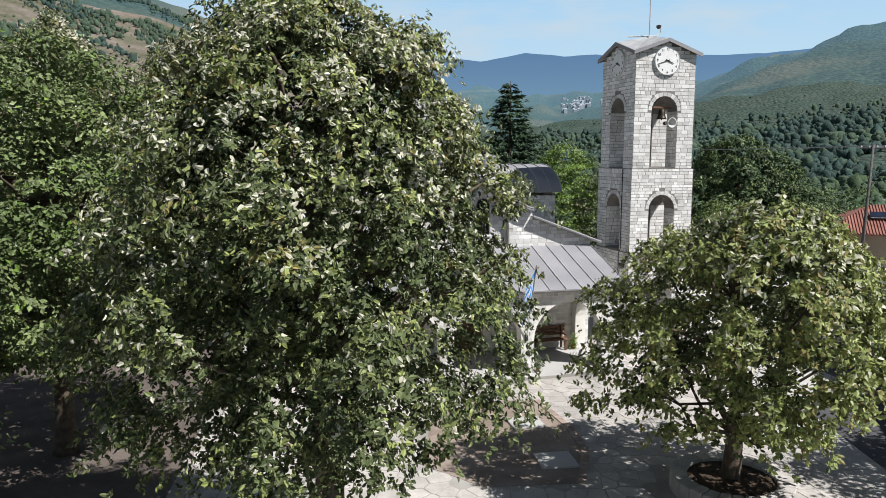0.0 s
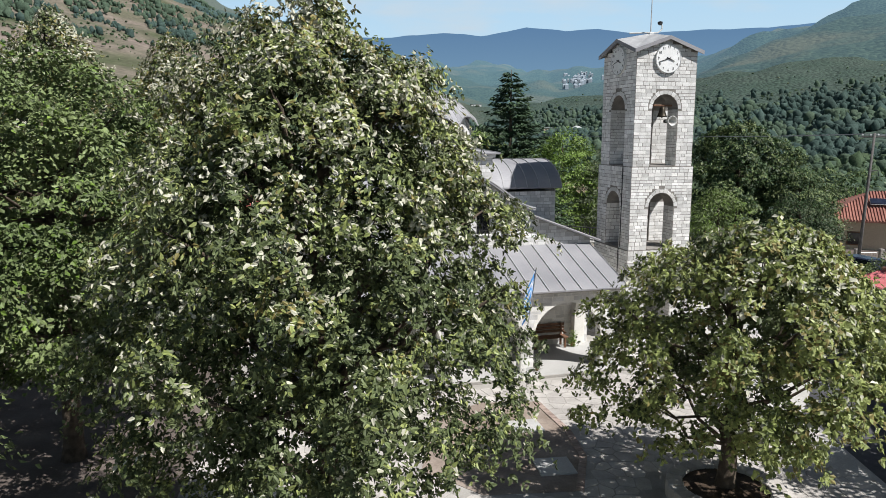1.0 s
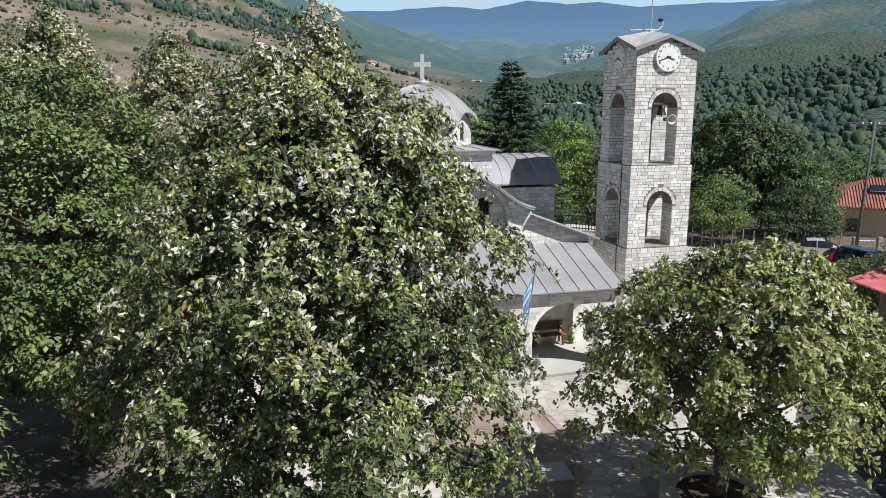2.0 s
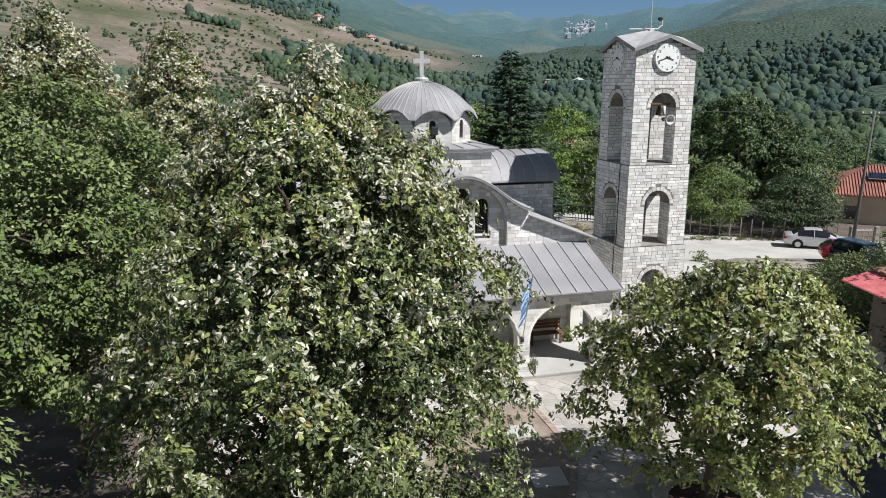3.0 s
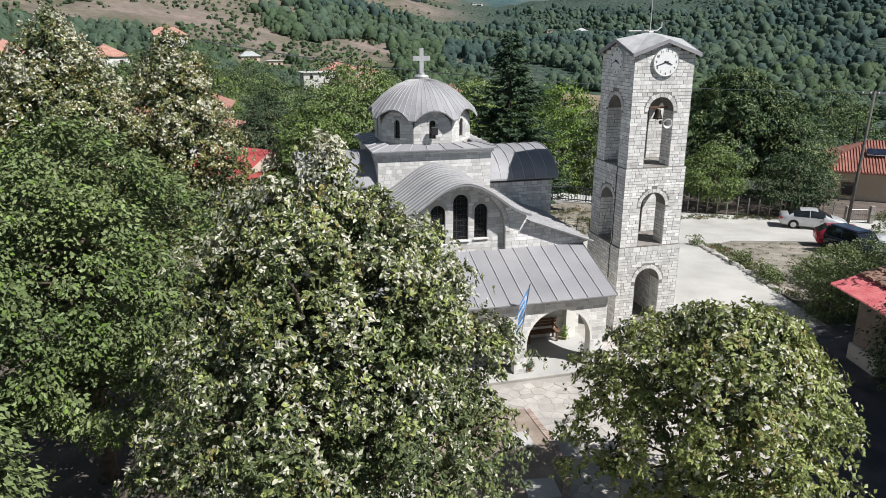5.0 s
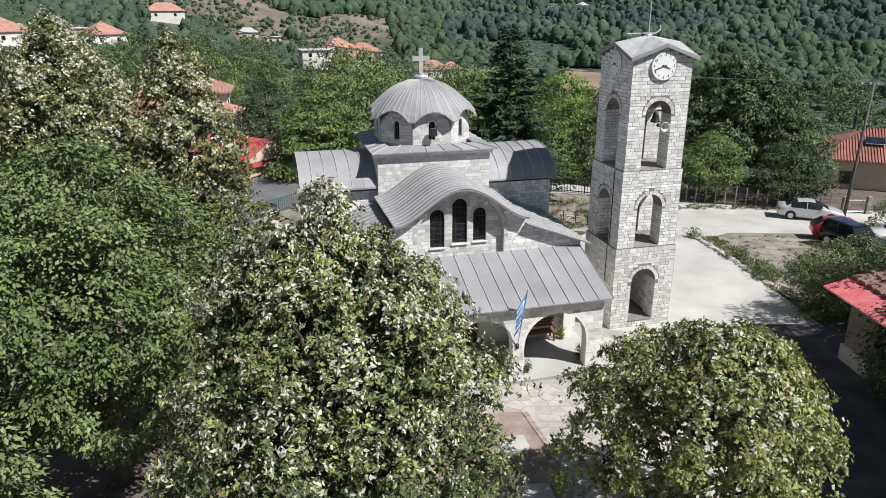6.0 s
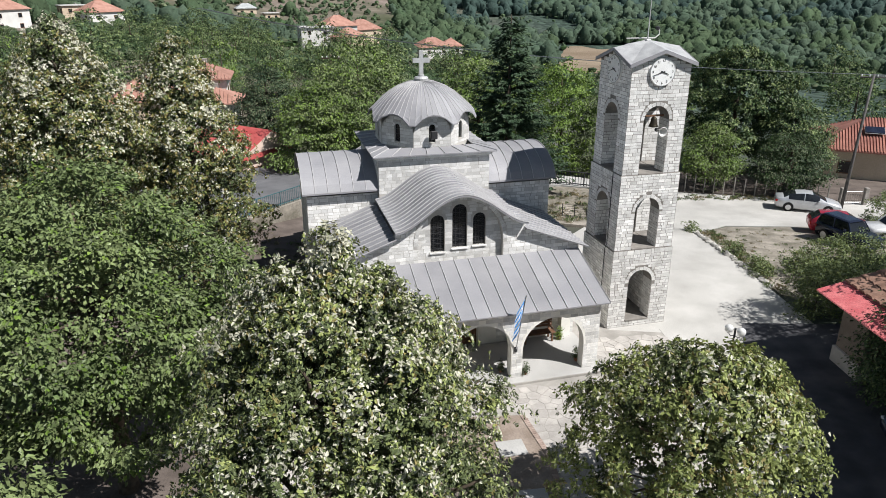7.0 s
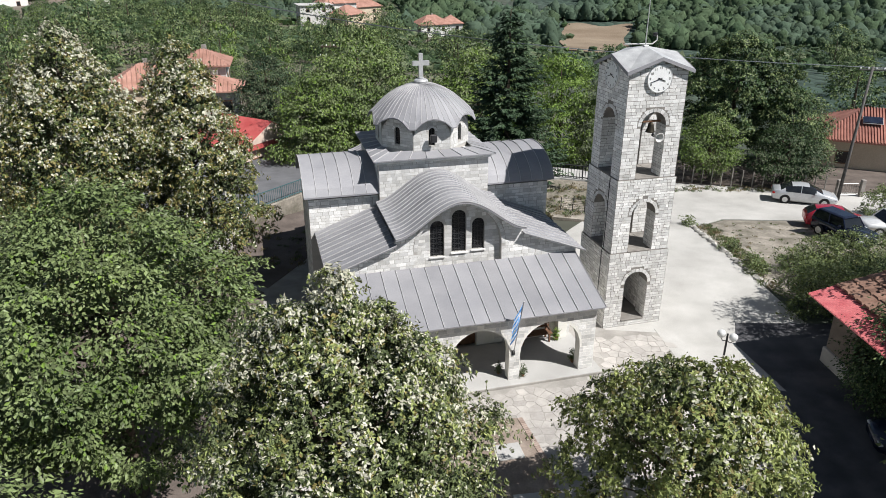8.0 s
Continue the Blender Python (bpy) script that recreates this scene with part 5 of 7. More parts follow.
house("white two-storey house with clay tile roofs", Matrix.Translation((-26.5, 79.5, -0.8)) @ Matrix.Rotation(radians(12), 4, "Z"), 5, 5.4, 6.0, TILE, WALLS[0], ribs=16, pitch=0.3)
house("low tiled wing of the white house", Matrix.Translation((-24.0, 74.5, -0.8)) @ Matrix.Rotation(radians(12), 4, "Z"), 5, 5, 4.2, TILE, WALLS[0], ribs=14, pitch=0.28)
house("tiled house behind the lindens", Matrix.Translation((-33.5, 80, -0.6)) @ Matrix.Rotation(radians(20), 4, "Z"), 7, 6, 3.4, TILE, WALLS[1], ribs=16)
PINKWALL = mat("faded_pink_render", (0.52, 0.40, 0.33), (0.64, 0.51, 0.43), 0.7, 0.9, 0.1, 10, big=0.08, bigscale=0.8)
house("low house with a red painted sheet roof", Matrix.Translation((-17.6, 59.9, -0.9)) @ Matrix.Rotation(radians(-31), 4, "Z"), 6.6, 6.0, 2.6, TILE_RED, PINKWALL, hip=False, pitch=0.36)
DARKTILE = mat("dark_red_roof_tile", (0.21, 0.085, 0.066), (0.33, 0.15, 0.115), 0.9, 0.85, 0.3, 8, rand=0.15, island=0.1)
house("tiled house by the road with a solar panel", Matrix.Translation((39.5, 63.5, -0.9)) @ Matrix.Rotation(radians(-22), 4, "Z"), 9.5, 8, 2.2, DARKTILE, WALLS[1], ribs=44, pitch=0.33)
SOLAR = mat("solar_panel_glass", (0.012, 0.016, 0.03), (0.02, 0.026, 0.045), 2.0, 0.1, 0.0, 10, spec=0.6)
panel = thing("solar_panel", "dark solar water heater panel on the tiled roof", "solar panel", Matrix.Translation((38.4, 61.6, 2.95)) @ Matrix.Rotation(radians(-22), 4, "Z") @ Matrix.Rotation(radians(28), 4, "X"))
part("collector", boxed(-0.75, 0.75, -0.42, 0.42, 0.0, 0.08, 0.01), SOLAR, panel)
part("panel_frame", boxed(-0.8, 0.8, -0.47, 0.47, -0.06, 0.01, 0.01), PALE_METAL, panel)
# white walls greyed to blue: distance haze put into the base colour
FARWALL = mat("hazed_white_render", (0.20, 0.235, 0.27), (0.30, 0.335, 0.37), 0.02, 0.9, 0.0, 10, island=0.35)
# village across the valley, too far to tell its houses apart
V, F = [], []
made = 0
for _ in range(4000):
    az, r = nr.normal(10.9, 0.6), nr.uniform(1900, 3300)
    p = bearing(az, r)
    up = (p.z - 8) / r
    if made >= 85 or not 0.060 < up < 0.079 or any(bearing(az, r * q).z - 8 > up * r * q - 6 for q in np.linspace(0.3, 0.97, 24)):
        continue
    made += 1
    w, d, h = nr.uniform(5, 9), nr.uniform(5, 8), nr.uniform(3, 5.5)
    n = len(V)
    V += [(p.x + sx * w / 2, p.y + sy * d / 2, p.z + z) for z in (-6, h) for sx, sy in ((-1, -1), (1, -1), (1, 1), (-1, 1))]
    V += [(p.x - w / 4, p.y, p.z + h + 3), (p.x + w / 4, p.y, p.z + h + 3)]
    F += [(n, n + 1, n + 5, n + 4), (n + 1, n + 2, n + 6, n + 5), (n + 3, n, n + 4, n + 7), (n + 4, n + 5, n + 9, n + 8)]
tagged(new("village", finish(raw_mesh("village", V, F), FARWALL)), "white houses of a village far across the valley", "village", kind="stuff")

# ---- wayside shed, walls, fences ----
shed = thing("shed", "rendered shed with a pink-red corrugated sheet roof", "shed", Matrix.Translation((17.25, 26.75, 0.12)) @ Matrix.Rotation(radians(4), 4, "Z"))
PINK = mat("pink_red_corrugated_sheet", (0.50, 0.115, 0.125), (0.62, 0.20, 0.20), 1.5, 0.5, 0.1, 12)
TANWALL = mat("stained_tan_render", (0.12, 0.098, 0.08), (0.2, 0.168, 0.14), 0.9, 0.92, 0.3, 14, big=0.12, bigscale=0.8)
OLDTILE = mat("old_brown_tile", (0.16, 0.09, 0.065), (0.28, 0.17, 0.125), 2.0, 0.9, 0.4, 12, rand=0.2)
part("wall", boxed(0, 4.2, -1.75, 0, -0.3, 3.2), TANWALL, shed)
part("plinth", boxed(-0.14, 4.1, -1.8, 0.06, -0.3, 0.62, 0.03), MORTAR, shed)
part("open_bay_wall", boxed(1.6, 4.2, -4.6, -1.751, -0.3, 3.2), TANWALL, shed)
part("post", boxed(0.02, 0.16, -4.6, -4.46, -0.3, 3.25, 0.01), WOOD, shed)
for i in range(42):
    y = 0.35 - i * 0.126
    bm = bmesh.new()
    hexa(bm, [(-1.2, y - 0.126, 3.13), (0.0, y - 0.126, 3.48), (0.0, y, 3.48), (-1.2, y, 3.13), (-1.2, y - 0.095, 3.20), (0.0, y - 0.095, 3.55), (0.0, y - 0.03, 3.55), (-1.2, y - 0.03, 3.20)])
    part("corrugation", bm, PINK, shed)
for i in range(11):
    for j in range(5):
        bm = bmesh.new()
        x0, x1, y = -0.08 + j * 0.66, 0.62 + j * 0.66, 0.3 - i * 0.48
        zf = lambda x: 3.56 + (x + 0.08) * 0.28
        hexa(bm, [(x0, y - 0.47, zf(x0) + 0.02), (x1, y - 0.47, zf(x1) - 0.03), (x1, y, zf(x1) - 0.03), (x0, y, zf(x0) + 0.02), (x0, y - 0.38, zf(x0) + 0.11), (x1, y - 0.38, zf(x1) + 0.05), (x1, y - 0.08, zf(x1) + 0.05), (x0, y - 0.08, zf(x0) + 0.11)])
        part("roof_tile", bm, OLDTILE, shed)
for y in (-4.9, -2.4, 0.1):
    part("rafter", tube(bmesh.new(), [(-1.1, y, 3.1), (0.4, y, 3.52)], 0.04, 5), WOOD, shed)

# added house out of view, placed so that its shade lies over the road
house("unseen house added to shade the road", Matrix.Translation((20.75, 13.95, 0)) @ Matrix.Rotation(radians(70), 4, "Z"), 13, 7.5, 6.4, TILE, WALLS[1])


def path_points(pts, step):
    out = []
    for a, b in zip(pts, pts[1:]):
        a, b = Vector(a), Vector(b)
        n = max(1, int((b - a).length / step))
        out += [a.lerp(b, i / n) for i in range(n)]
    return out + [Vector(pts[-1])]


def railing(label, pts, h, gap, material, rail=0.03, bar=0.014):
    t = thing("railing", label, "railing")
    P = path_points(pts, gap)
    for z in (0.12, h):
        part("rail", tube(bmesh.new(), [p + Vector((0, 0, z)) for p in P], rail, 6), material, t)
    for i, p in enumerate(P):
        r = rail * 1.1 if i % 12 == 0 else bar
        part("post" if i % 12 == 0 else "baluster", tube(bmesh.new(), [p, p + Vector((0, 0, h))], r, 5), material, t)
    return t


TEAL = mat("teal_paint", (0.03, 0.09, 0.10), (0.05, 0.13, 0.14), 4.0, 0.5, 0.05, 20)
railing("teal painted iron railing on a garden wall", [(-13.6, 42.6, 0.95), (-12.0, 44.6, 0.95), (-9.4, 48.4, 0.95)], 1.0, 0.17, TEAL)
railing("black iron railing behind the church", [(5.6, 49.4, 1.35), (7.2, 49.9, 1.35), (8.8, 50.0, 1.35), (10.6, 49.5, 1.3), (12.5, 48.2, 1.25)], 1.0, 0.2, IRON, 0.045, 0.02)
# raised terrace edge and the earth bank below it
bm = bmesh.new()
for (x0, y0, z0), (x1, y1, z1) in zip([(5.6, 49.4, 1.3), (7.2, 49.9, 1.3), (8.8, 50.0, 1.3), (10.6, 49.5, 1.25)], [(7.2, 49.9, 1.3), (8.8, 50.0, 1.3), (10.6, 49.5, 1.25), (12.5, 48.2, 1.2)]):
    hexa(bm, [(x0, y0 - 0.18, z0 - 0.16), (x1, y1 - 0.18, z1 - 0.16), (x1, y1 + 2.6, z1 - 0.16), (x0, y0 + 2.6, z0 - 0.16), (x0, y0 - 0.18, z0 + 0.02), (x1, y1 - 0.18, z1 + 0.02), (x1, y1 + 2.6, z1 + 0.02), (x0, y0 + 2.6, z0 + 0.02)])
tagged(part("terrace", bm, SCREED), "raised concrete terrace edge behind the church", "terrace", kind="structure")


def bank_z(x, y):
    """Height of the bank below the railing."""
    back = float(np.interp(x, [5.6, 7.2, 8.8, 10.6, 12.7], [49.4, 49.9, 50.0, 49.5, 48.1])) + 0.05
    foot = 46.2 - 0.12 * (x - 6)
    return 0.02 + 1.2 * smooth(0.05, 1.0, (y - foot) / (back - foot))


V, F = [], []
for i in range(19):
    x = 5.6 + i * 0.39
    back = float(np.interp(x, [5.6, 7.2, 8.8, 10.6, 12.7], [49.4, 49.9, 50.0, 49.5, 48.1])) + 0.05
    for j in range(9):
        t = j / 8
        V.append((x, 46.2 - 0.12 * (x - 6) + (back - 46.2 + 0.12 * (x - 6)) * t, 0.02 + 1.2 * smooth(0.05, 1.0, t) + 0.12 * noise.fractal(Vector((x, t * 3, 2.2)), 0.9, 2.1, 3) * min(1, 4 * t) * (1 - t)))
for i in range(18):
    for j in range(8):
        F.append((i * 9 + j, i * 9 + 9 + j, i * 9 + 10 + j, i * 9 + j + 1))
tagged(new("earth_bank", finish(raw_mesh("earth_bank", V, F), EARTH, True)), "dry earth bank with weeds below the railing", "bank", kind="structure")
terrace = tagged(part("terrace_wall", boxed(-3.5, 3.5, -0.25, 0.25, -0.5, 0.95, 0.03), EARTH), "low earth-stained garden wall under the railing", "wall", kind="structure")
terrace.matrix_world = Matrix.Translation((-11.2, 45.9, 0)) @ Matrix.Rotation(radians(56), 4, "Z")
TARMAC = mat("grey_tarmac", (0.10, 0.10, 0.105), (0.15, 0.15, 0.155), 0.8, 0.9, 0.3, 20)
flat_sheet("side_road", [(-24, 44), (-13.5, 43), (-9.0, 49), (-9, 54), (-15, 57), (-26, 56)], 0.75, TARMAC, "grey side road behind the garden wall", "road", 1.3)
fence = thing("wire_fence", "wire fence with pale posts along the road", "fence")
FP = path_points([(18.2, 57.2, -1.2), (23.2, 55.5, -1.2), (27.2, 54.7, -1.2), (30.8, 53.5, -1.2)], 0.75)
POST = mat("grey_weathered_post", (0.20, 0.185, 0.165), (0.30, 0.28, 0.25), 3.0, 0.9, 0.2, 20)
for p in FP:
    part("post", boxed(p.x - 0.04, p.x + 0.04, p.y - 0.04, p.y + 0.04, p.z - 0.3, p.z + 1.5 + 0.12 * math.sin(p.x * 9), 0.01), POST, fence)
for k in range(9):
    part("wire", tube(bmesh.new(), [p + Vector((0, 0, 0.15 + k * 0.16)) for p in FP], 0.008, 4), IRON, fence)
gate = thing("metal_gate", "small metal gate between two stone posts", "gate", Matrix.Translation((32.5, 52.9, -1.15)))
for x in (-0.95, 0.95):
    part("gate_post", boxed(x - 0.16, x + 0.16, -0.16, 0.16, -0.2, 1.35, 0.03), POSTGREY, gate)
for k in range(9):
    part("bar", tube(bmesh.new(), [(-0.72 + k * 0.18, 0, 0.1), (-0.72 + k * 0.18, 0, 1.05)], 0.015, 5), POSTGREY, gate)
for z in (0.12, 1.05):
    part("gate_rail", tube(bmesh.new(), [(-0.78, 0, z), (0.78, 0, z)], 0.022, 6), PALE_METAL, gate)

pole = thing("utility_pole", "leaning wooden utility pole with a crossarm", "utility pole")
PB, PT = Vector((31.1, 51.9, -1.2)), Vector((32.4, 53.5, 8.9))
POLE = mat("weathered_pole", (0.075, 0.07, 0.066), (0.13, 0.122, 0.115), 4.0, 0.9, 0.3, 25)
part("mast", tube(bmesh.new(), [PB, PB.lerp(PT, 0.5), PT], [0.14, 0.11, 0.085], 8), POLE, pole, smooth=True)
part("crossarm", tube(bmesh.new(), [PT + Vector((-0.9, 0.2, -0.25)), PT + Vector((0.9, -0.2, -0.25))], 0.06, 6), POLE, pole)
for k in range(4):
    part("insulator", lathe(bmesh.new(), [(0.03, 0), (0.06, 0.05), (0.06, 0.12), (0.02, 0.15)], 8, PT + Vector((-0.8 + k * 0.53, 0.18 - k * 0.12, -0.2))), WHITE, pole)
part("bracket", tube(bmesh.new(), [PB.lerp(PT, 0.72), PB.lerp(PT, 0.72) + Vector((0.6, 0, 0.1)), PB.lerp(PT, 0.72) + Vector((0.7, 0, -0.35))], 0.04, 6), IRON, pole)
back_pole = thing("utility_pole", "dark wooden utility pole with two crossarms behind the church", "utility pole", Matrix.Translation((-10.9, 69.5, -1.0)))
part("mast", tube(bmesh.new(), [(0, 0, 0), (0.05, 0, 5), (0.1, 0, 9.7)], [0.15, 0.12, 0.1], 8), BARK, back_pole, smooth=True)
for z, w in ((9.2, 0.9), (8.3, 1.1)):
    part("crossarm", boxed(-w + 0.1, w + 0.1, -0.07, 0.07, z, z + 0.14, 0.01), BARK, back_pole)
    for x in (-0.8, -0.3, 0.5, 1.0):
        part("insulator", lathe(bmesh.new(), [(0.03, 0), (0.06, 0.05), (0.06, 0.12), (0.02, 0.15)], 8, (x * w, 0, z + 0.14)), WHITE, back_pole)
cable = mat("cable", (0.24, 0.25, 0.26), (0.32, 0.33, 0.34), 3.0, 0.6, 0.0, 10)
for k in range(4):
    a = PT + Vector((-0.8 + k * 0.53, 0.18 - k * 0.12, -0.05))
    b = Vector((-30 + k * 0.4, 90 - k * 0.5, 12.0))
    c = Vector((75, 44 + k * 0.5, 10.5))
    for e in (b, c):
        pts_ = [a.lerp(e, t / 12) - Vector((0, 0, 1.4 * 4 * (t / 12) * (1 - t / 12))) for t in range(13)]
        tagged(part("power_line", tube(bmesh.new(), pts_, 0.022, 4), cable), "thin overhead power line from the utility pole", "cable", group="power lines")

# ---- street lamp, planter ring, kerb stones ----
lamp = thing("street_lamp", "black lamp post with two white globes", "street lamp", Matrix.Translation((11.45, 24.0, 0)))
part("lamp_post", tube(bmesh.new(), [(0, 0, 0), (0, 0, 0.3), (0, 0, 0.32), (0, 0, 3.0)], [0.09, 0.09, 0.045, 0.04], 10), IRON, lamp)
GLOBE = mat("white_globe", (0.78, 0.78, 0.76), (0.82, 0.82, 0.80), 2.0, 0.25, 0.0, 10, sheer=0.3)
for s, z in ((-1, 2.78), (1, 2.78)):
    d = Vector((math.cos(radians(-40)) * s * 0.24, math.sin(radians(-40)) * s * 0.24, 0))
    part("arm", tube(bmesh.new(), [(0, 0, 2.7), d * 0.6 + Vector((0, 0, 2.62)), d + Vector((0, 0, z - 0.05))], 0.018, 6), IRON, lamp)
    part("globe", lathe(bmesh.new(), [(0.05, z - 0.05)] + [(0.17 * math.sin(a), z + 0.14 - 0.17 * math.cos(a)) for a in np.linspace(0.4, 3.13, 12)], 18, (d.x, d.y, 0)), GLOBE, lamp, "white opal globe", True)

ring = thing("tree_ring", "raised round stone ring with soil under the linden", "tree ring", Matrix.Translation((6.95, 16.1, 0)))
n = 26
for k in range(n):
    a0, a1 = 2 * math.pi * (k + 0.03) / n, 2 * math.pi * (k + 0.97) / n
    bm = bmesh.new()
    hexa(bm, [(r * math.cos(a), r * math.sin(a), z) for z in (0, 0.42 + rng.uniform(-0.015, 0.015)) for a, r in ((a0, 1.02), (a0, 1.42), (a1, 1.42), (a1, 1.02))])
    part("ring_stone", soft(bm, 0.02), FLAG, ring)
SOIL = mat("dark_soil", (0.035, 0.024, 0.016), (0.075, 0.05, 0.032), 5.0, 0.95, 0.8, 30)
part("soil", lathe(bmesh.new(), [(1.04, 0.0), (1.04, 0.33), (0.5, 0.38), (0.0001, 0.42)], 24), SOIL, ring)
r3 = random.Random(9)
WHITED = mat("whitewashed_stone", (0.30, 0.285, 0.255), (0.46, 0.44, 0.405), 3.0, 0.9, 0.5, 20, rand=0.15)


def boulder(seed, mat_, sx, sy, sz):
    bm = bmesh.new()
    bmesh.ops.create_icosphere(bm, subdivisions=2, radius=1)
    for v in bm.verts:
        v.co *= 1 + 0.25 * noise.noise(v.co * 1.7 + Vector((seed, 0, 0)))
        v.co = Vector((v.co.x * sx, v.co.y * sy, v.co.z * sz))
    me = bpy.data.meshes.new("kerb_stone")
    bm.to_mesh(me)
    bm.free()
    return finish(me, mat_, False)


KB = [boulder(i, WHITED, 0.2, 0.28, 0.2) for i in range(4)]
for i, p in enumerate(path_points([(17.9, 34.6, 0), (17.5, 37.9, 0), (17.25, 41.0, 0), (17.2, 44.6, 0)], 0.42)):
    ob = new("kerb_stone", KB[i % 4])
    ob.matrix_world = Matrix.Translation(p + Vector((r3.uniform(-0.06, 0.06), r3.uniform(-0.06, 0.06), ground_z(p.x, p.y) - p.z + r3.uniform(-0.06, 0.03)))) @ Matrix.Rotation(r3.uniform(0, 6.28), 4, "Z")
    tagged(ob, "rough whitewashed stone edging the road", "kerb stone", "stones along the road edge")
flat_sheet("verge", [(18.0, 33.5), (17.5, 38), (17.25, 44.3), (20, 46.2), (27, 46.0), (34, 44.6), (34, 30), (22, 30)], 0.03, EARTH, "dry weedy parking ground beside the road", "verge", 0.6, True)


def bush(label, seed, at, R, h, mats, w, n=90, size=0.12):
    me, _ = crown_mesh("foliage", seed, [(0, R * 0.8), (0.3, R), (0.7, R * 0.8), (1, R * 0.25)], 0.0, h, n, 26, size, mats, w, spread=0.32, lump=0.35, droop=0.1, depth=0.35)
    t = thing("bush", label, "bush", Matrix.Translation(at), group="bushes on the verge")
    part("foliage", me, None, t)
    part("stem", tube(bmesh.new(), [(0, 0, -0.1), (0, 0, h * 0.6)], [0.04, 0.015], 5), BARK, t)
    return t


for i, (x, y, R, h) in enumerate([(20.4, 35.8, 1.3, 1.4), (21.8, 36.4, 1.5, 1.9), (23.4, 36.6, 1.6, 2.2), (25.0, 36.2, 1.6, 2.1), (21.4, 34.0, 1.5, 1.7), (23.6, 33.8, 1.7, 1.9), (26.8, 36.0, 1.6, 1.8), (19.5, 33.0, 1.2, 2.2), (18.6, 31.2, 1.3, 2.7), (20.2, 31.0, 1.5, 3.1), (25.4, 34.2, 1.6, 1.8), (18.2, 37.0, 0.5, 0.5), (17.9, 39.6, 0.45, 0.5), (18.1, 36.0, 0.55, 0.5), (17.1, 44.9, 0.35, 0.3), (19.2, 23.2, 1.3, 2.6), (31.5, 47.2, 1.4, 2.2), (33.2, 47.4, 1.5, 2.4)]):
    bush("weedy green bush on the verge", 100 + i, (x, y, dip(x, y)), R, h, [LEAF_PLANE, LEAF_OLIVE, LEAF_GREY], (0.55, 0.3, 0.15), int(48 * R * R) + 14, 0.13)

# left edge traces the shade's edge, so the dark sheet deepens that shade
flat_sheet("tarmac_lane", [(14.6, 30.2), (13.85, 28.1), (14.55, 24.3), (13.6, 24.6), (11.6, 21.5), (11.3, 14), (11.2, -12), (30, -12), (30, 15), (22, 19.5), (22, 30)], 0.034, ASPHALT, "worn tarmac lane beside the shed, darkened for the shade there", "road", 0.1)
# dark sheet over pale ground, painting the deep shade under the trees
flat_sheet("earth_verge", [(-30, -12), (-6.6, -12), (-6.3, 14), (-7.2, 20), (-8.2, 27), (-9.6, 33.5), (-13, 36), (-30, 31)], 0.028, YARD, "dark earth-toned sheet laid for the tree shade beside the square", "ground", 0.2)
# earth strip, its colour deepened for the church's shade
flat_sheet("earth_strip", [(-12.8, 43.6), (-8.4, 47.4), (-6.8, 44), (-8.2, 37.5), (-9.5, 34), (-13, 36)], 0.05, YARD, "bare earth between the church and the garden wall, darkened for shade", "ground", 0.2)

# yard earth, its colour deepened for the shade under the trees
flat_sheet("shady_yard", [(15.5, 57.2), (23.2, 55.6), (31, 53.9), (48, 53.2), (52, 61), (34, 64), (17, 63)], -1.12, YARD, "bare earth yard behind the wire fence, darkened for tree shade", "ground", 0.5)
flat_sheet("garden_ground", [(7.6, 45.0), (12.9, 43.6), (13.6, 50.6), (11.0, 52.3), (7.0, 52.9)], 0.035, EARTH, "dry weedy garden ground behind the church", "ground", 0.2)
low_fence = thing("garden_fence", "low wire mesh garden fence with dark posts", "fence")
GP = path_points([(8.4, 46.4, 0.03), (12.4, 45.2, 0.03)], 0.8)
for p in GP:
    part("post", tube(bmesh.new(), [p, p + Vector((0, 0, 0.95))], 0.03, 6), IRON, low_fence)
for k in range(7):
    part("wire", tube(bmesh.new(), [p + Vector((0, 0, 0.12 + k * 0.13)) for p in GP], 0.009, 4), IRON, low_fence)
# weeds and dry grass on the verge, along the kerb and in the garden
wr = np.random.default_rng(31)
spots = []
for x0, x1, y0, y1, k in ((17.6, 18.5, 34.0, 45.0, 150), (6.5, 12.6, 45.0, 49.0, 230), (18.4, 30.5, 54.0, 55.4, 150), (-12.2, -8.0, 36.0, 43.0, 60), (18.6, 30.0, 36.8, 45.4, 190)):
    spots.append(np.stack([wr.uniform(x0, x1, k), wr.uniform(y0, y1, k), wr.uniform(0.25, 1.0, k)], 1))
spots = np.concatenate(spots)
spots[-190:, 2] *= 0.55
q = 26
i = np.repeat(np.arange(len(spots)), q)
base = np.array([(x, y, (bank_z(x, y) if 6 < x < 13 and y > 44 else ground_z(x, y) * (1 if y > 37 else 0)) + 0.03) for x, y, _ in spots])
P = base[i] + wr.normal(0, 0.16, (len(i), 3)) * np.array([1, 1, 0]) * spots[i, 2:3]
A = np.array([0, 0, 1.0]) + wr.normal(0, 0.45, (len(i), 3))
weed_mesh = leaf_mesh("weeds", P, A, wr.normal(0, 1, (len(i), 3)), 0.22 * spots[i, 2] * wr.uniform(0.5, 1.2, len(i)), [LEAF_GREY, LEAF_PLANE, STRAW], np.repeat(wr.choice(3, len(spots), p=(0.2, 0.4, 0.4)), q), 0.14)
tagged(new("weeds", weed_mesh), "weeds and dry grass along the road and on the verge", "weeds", kind="stuff")

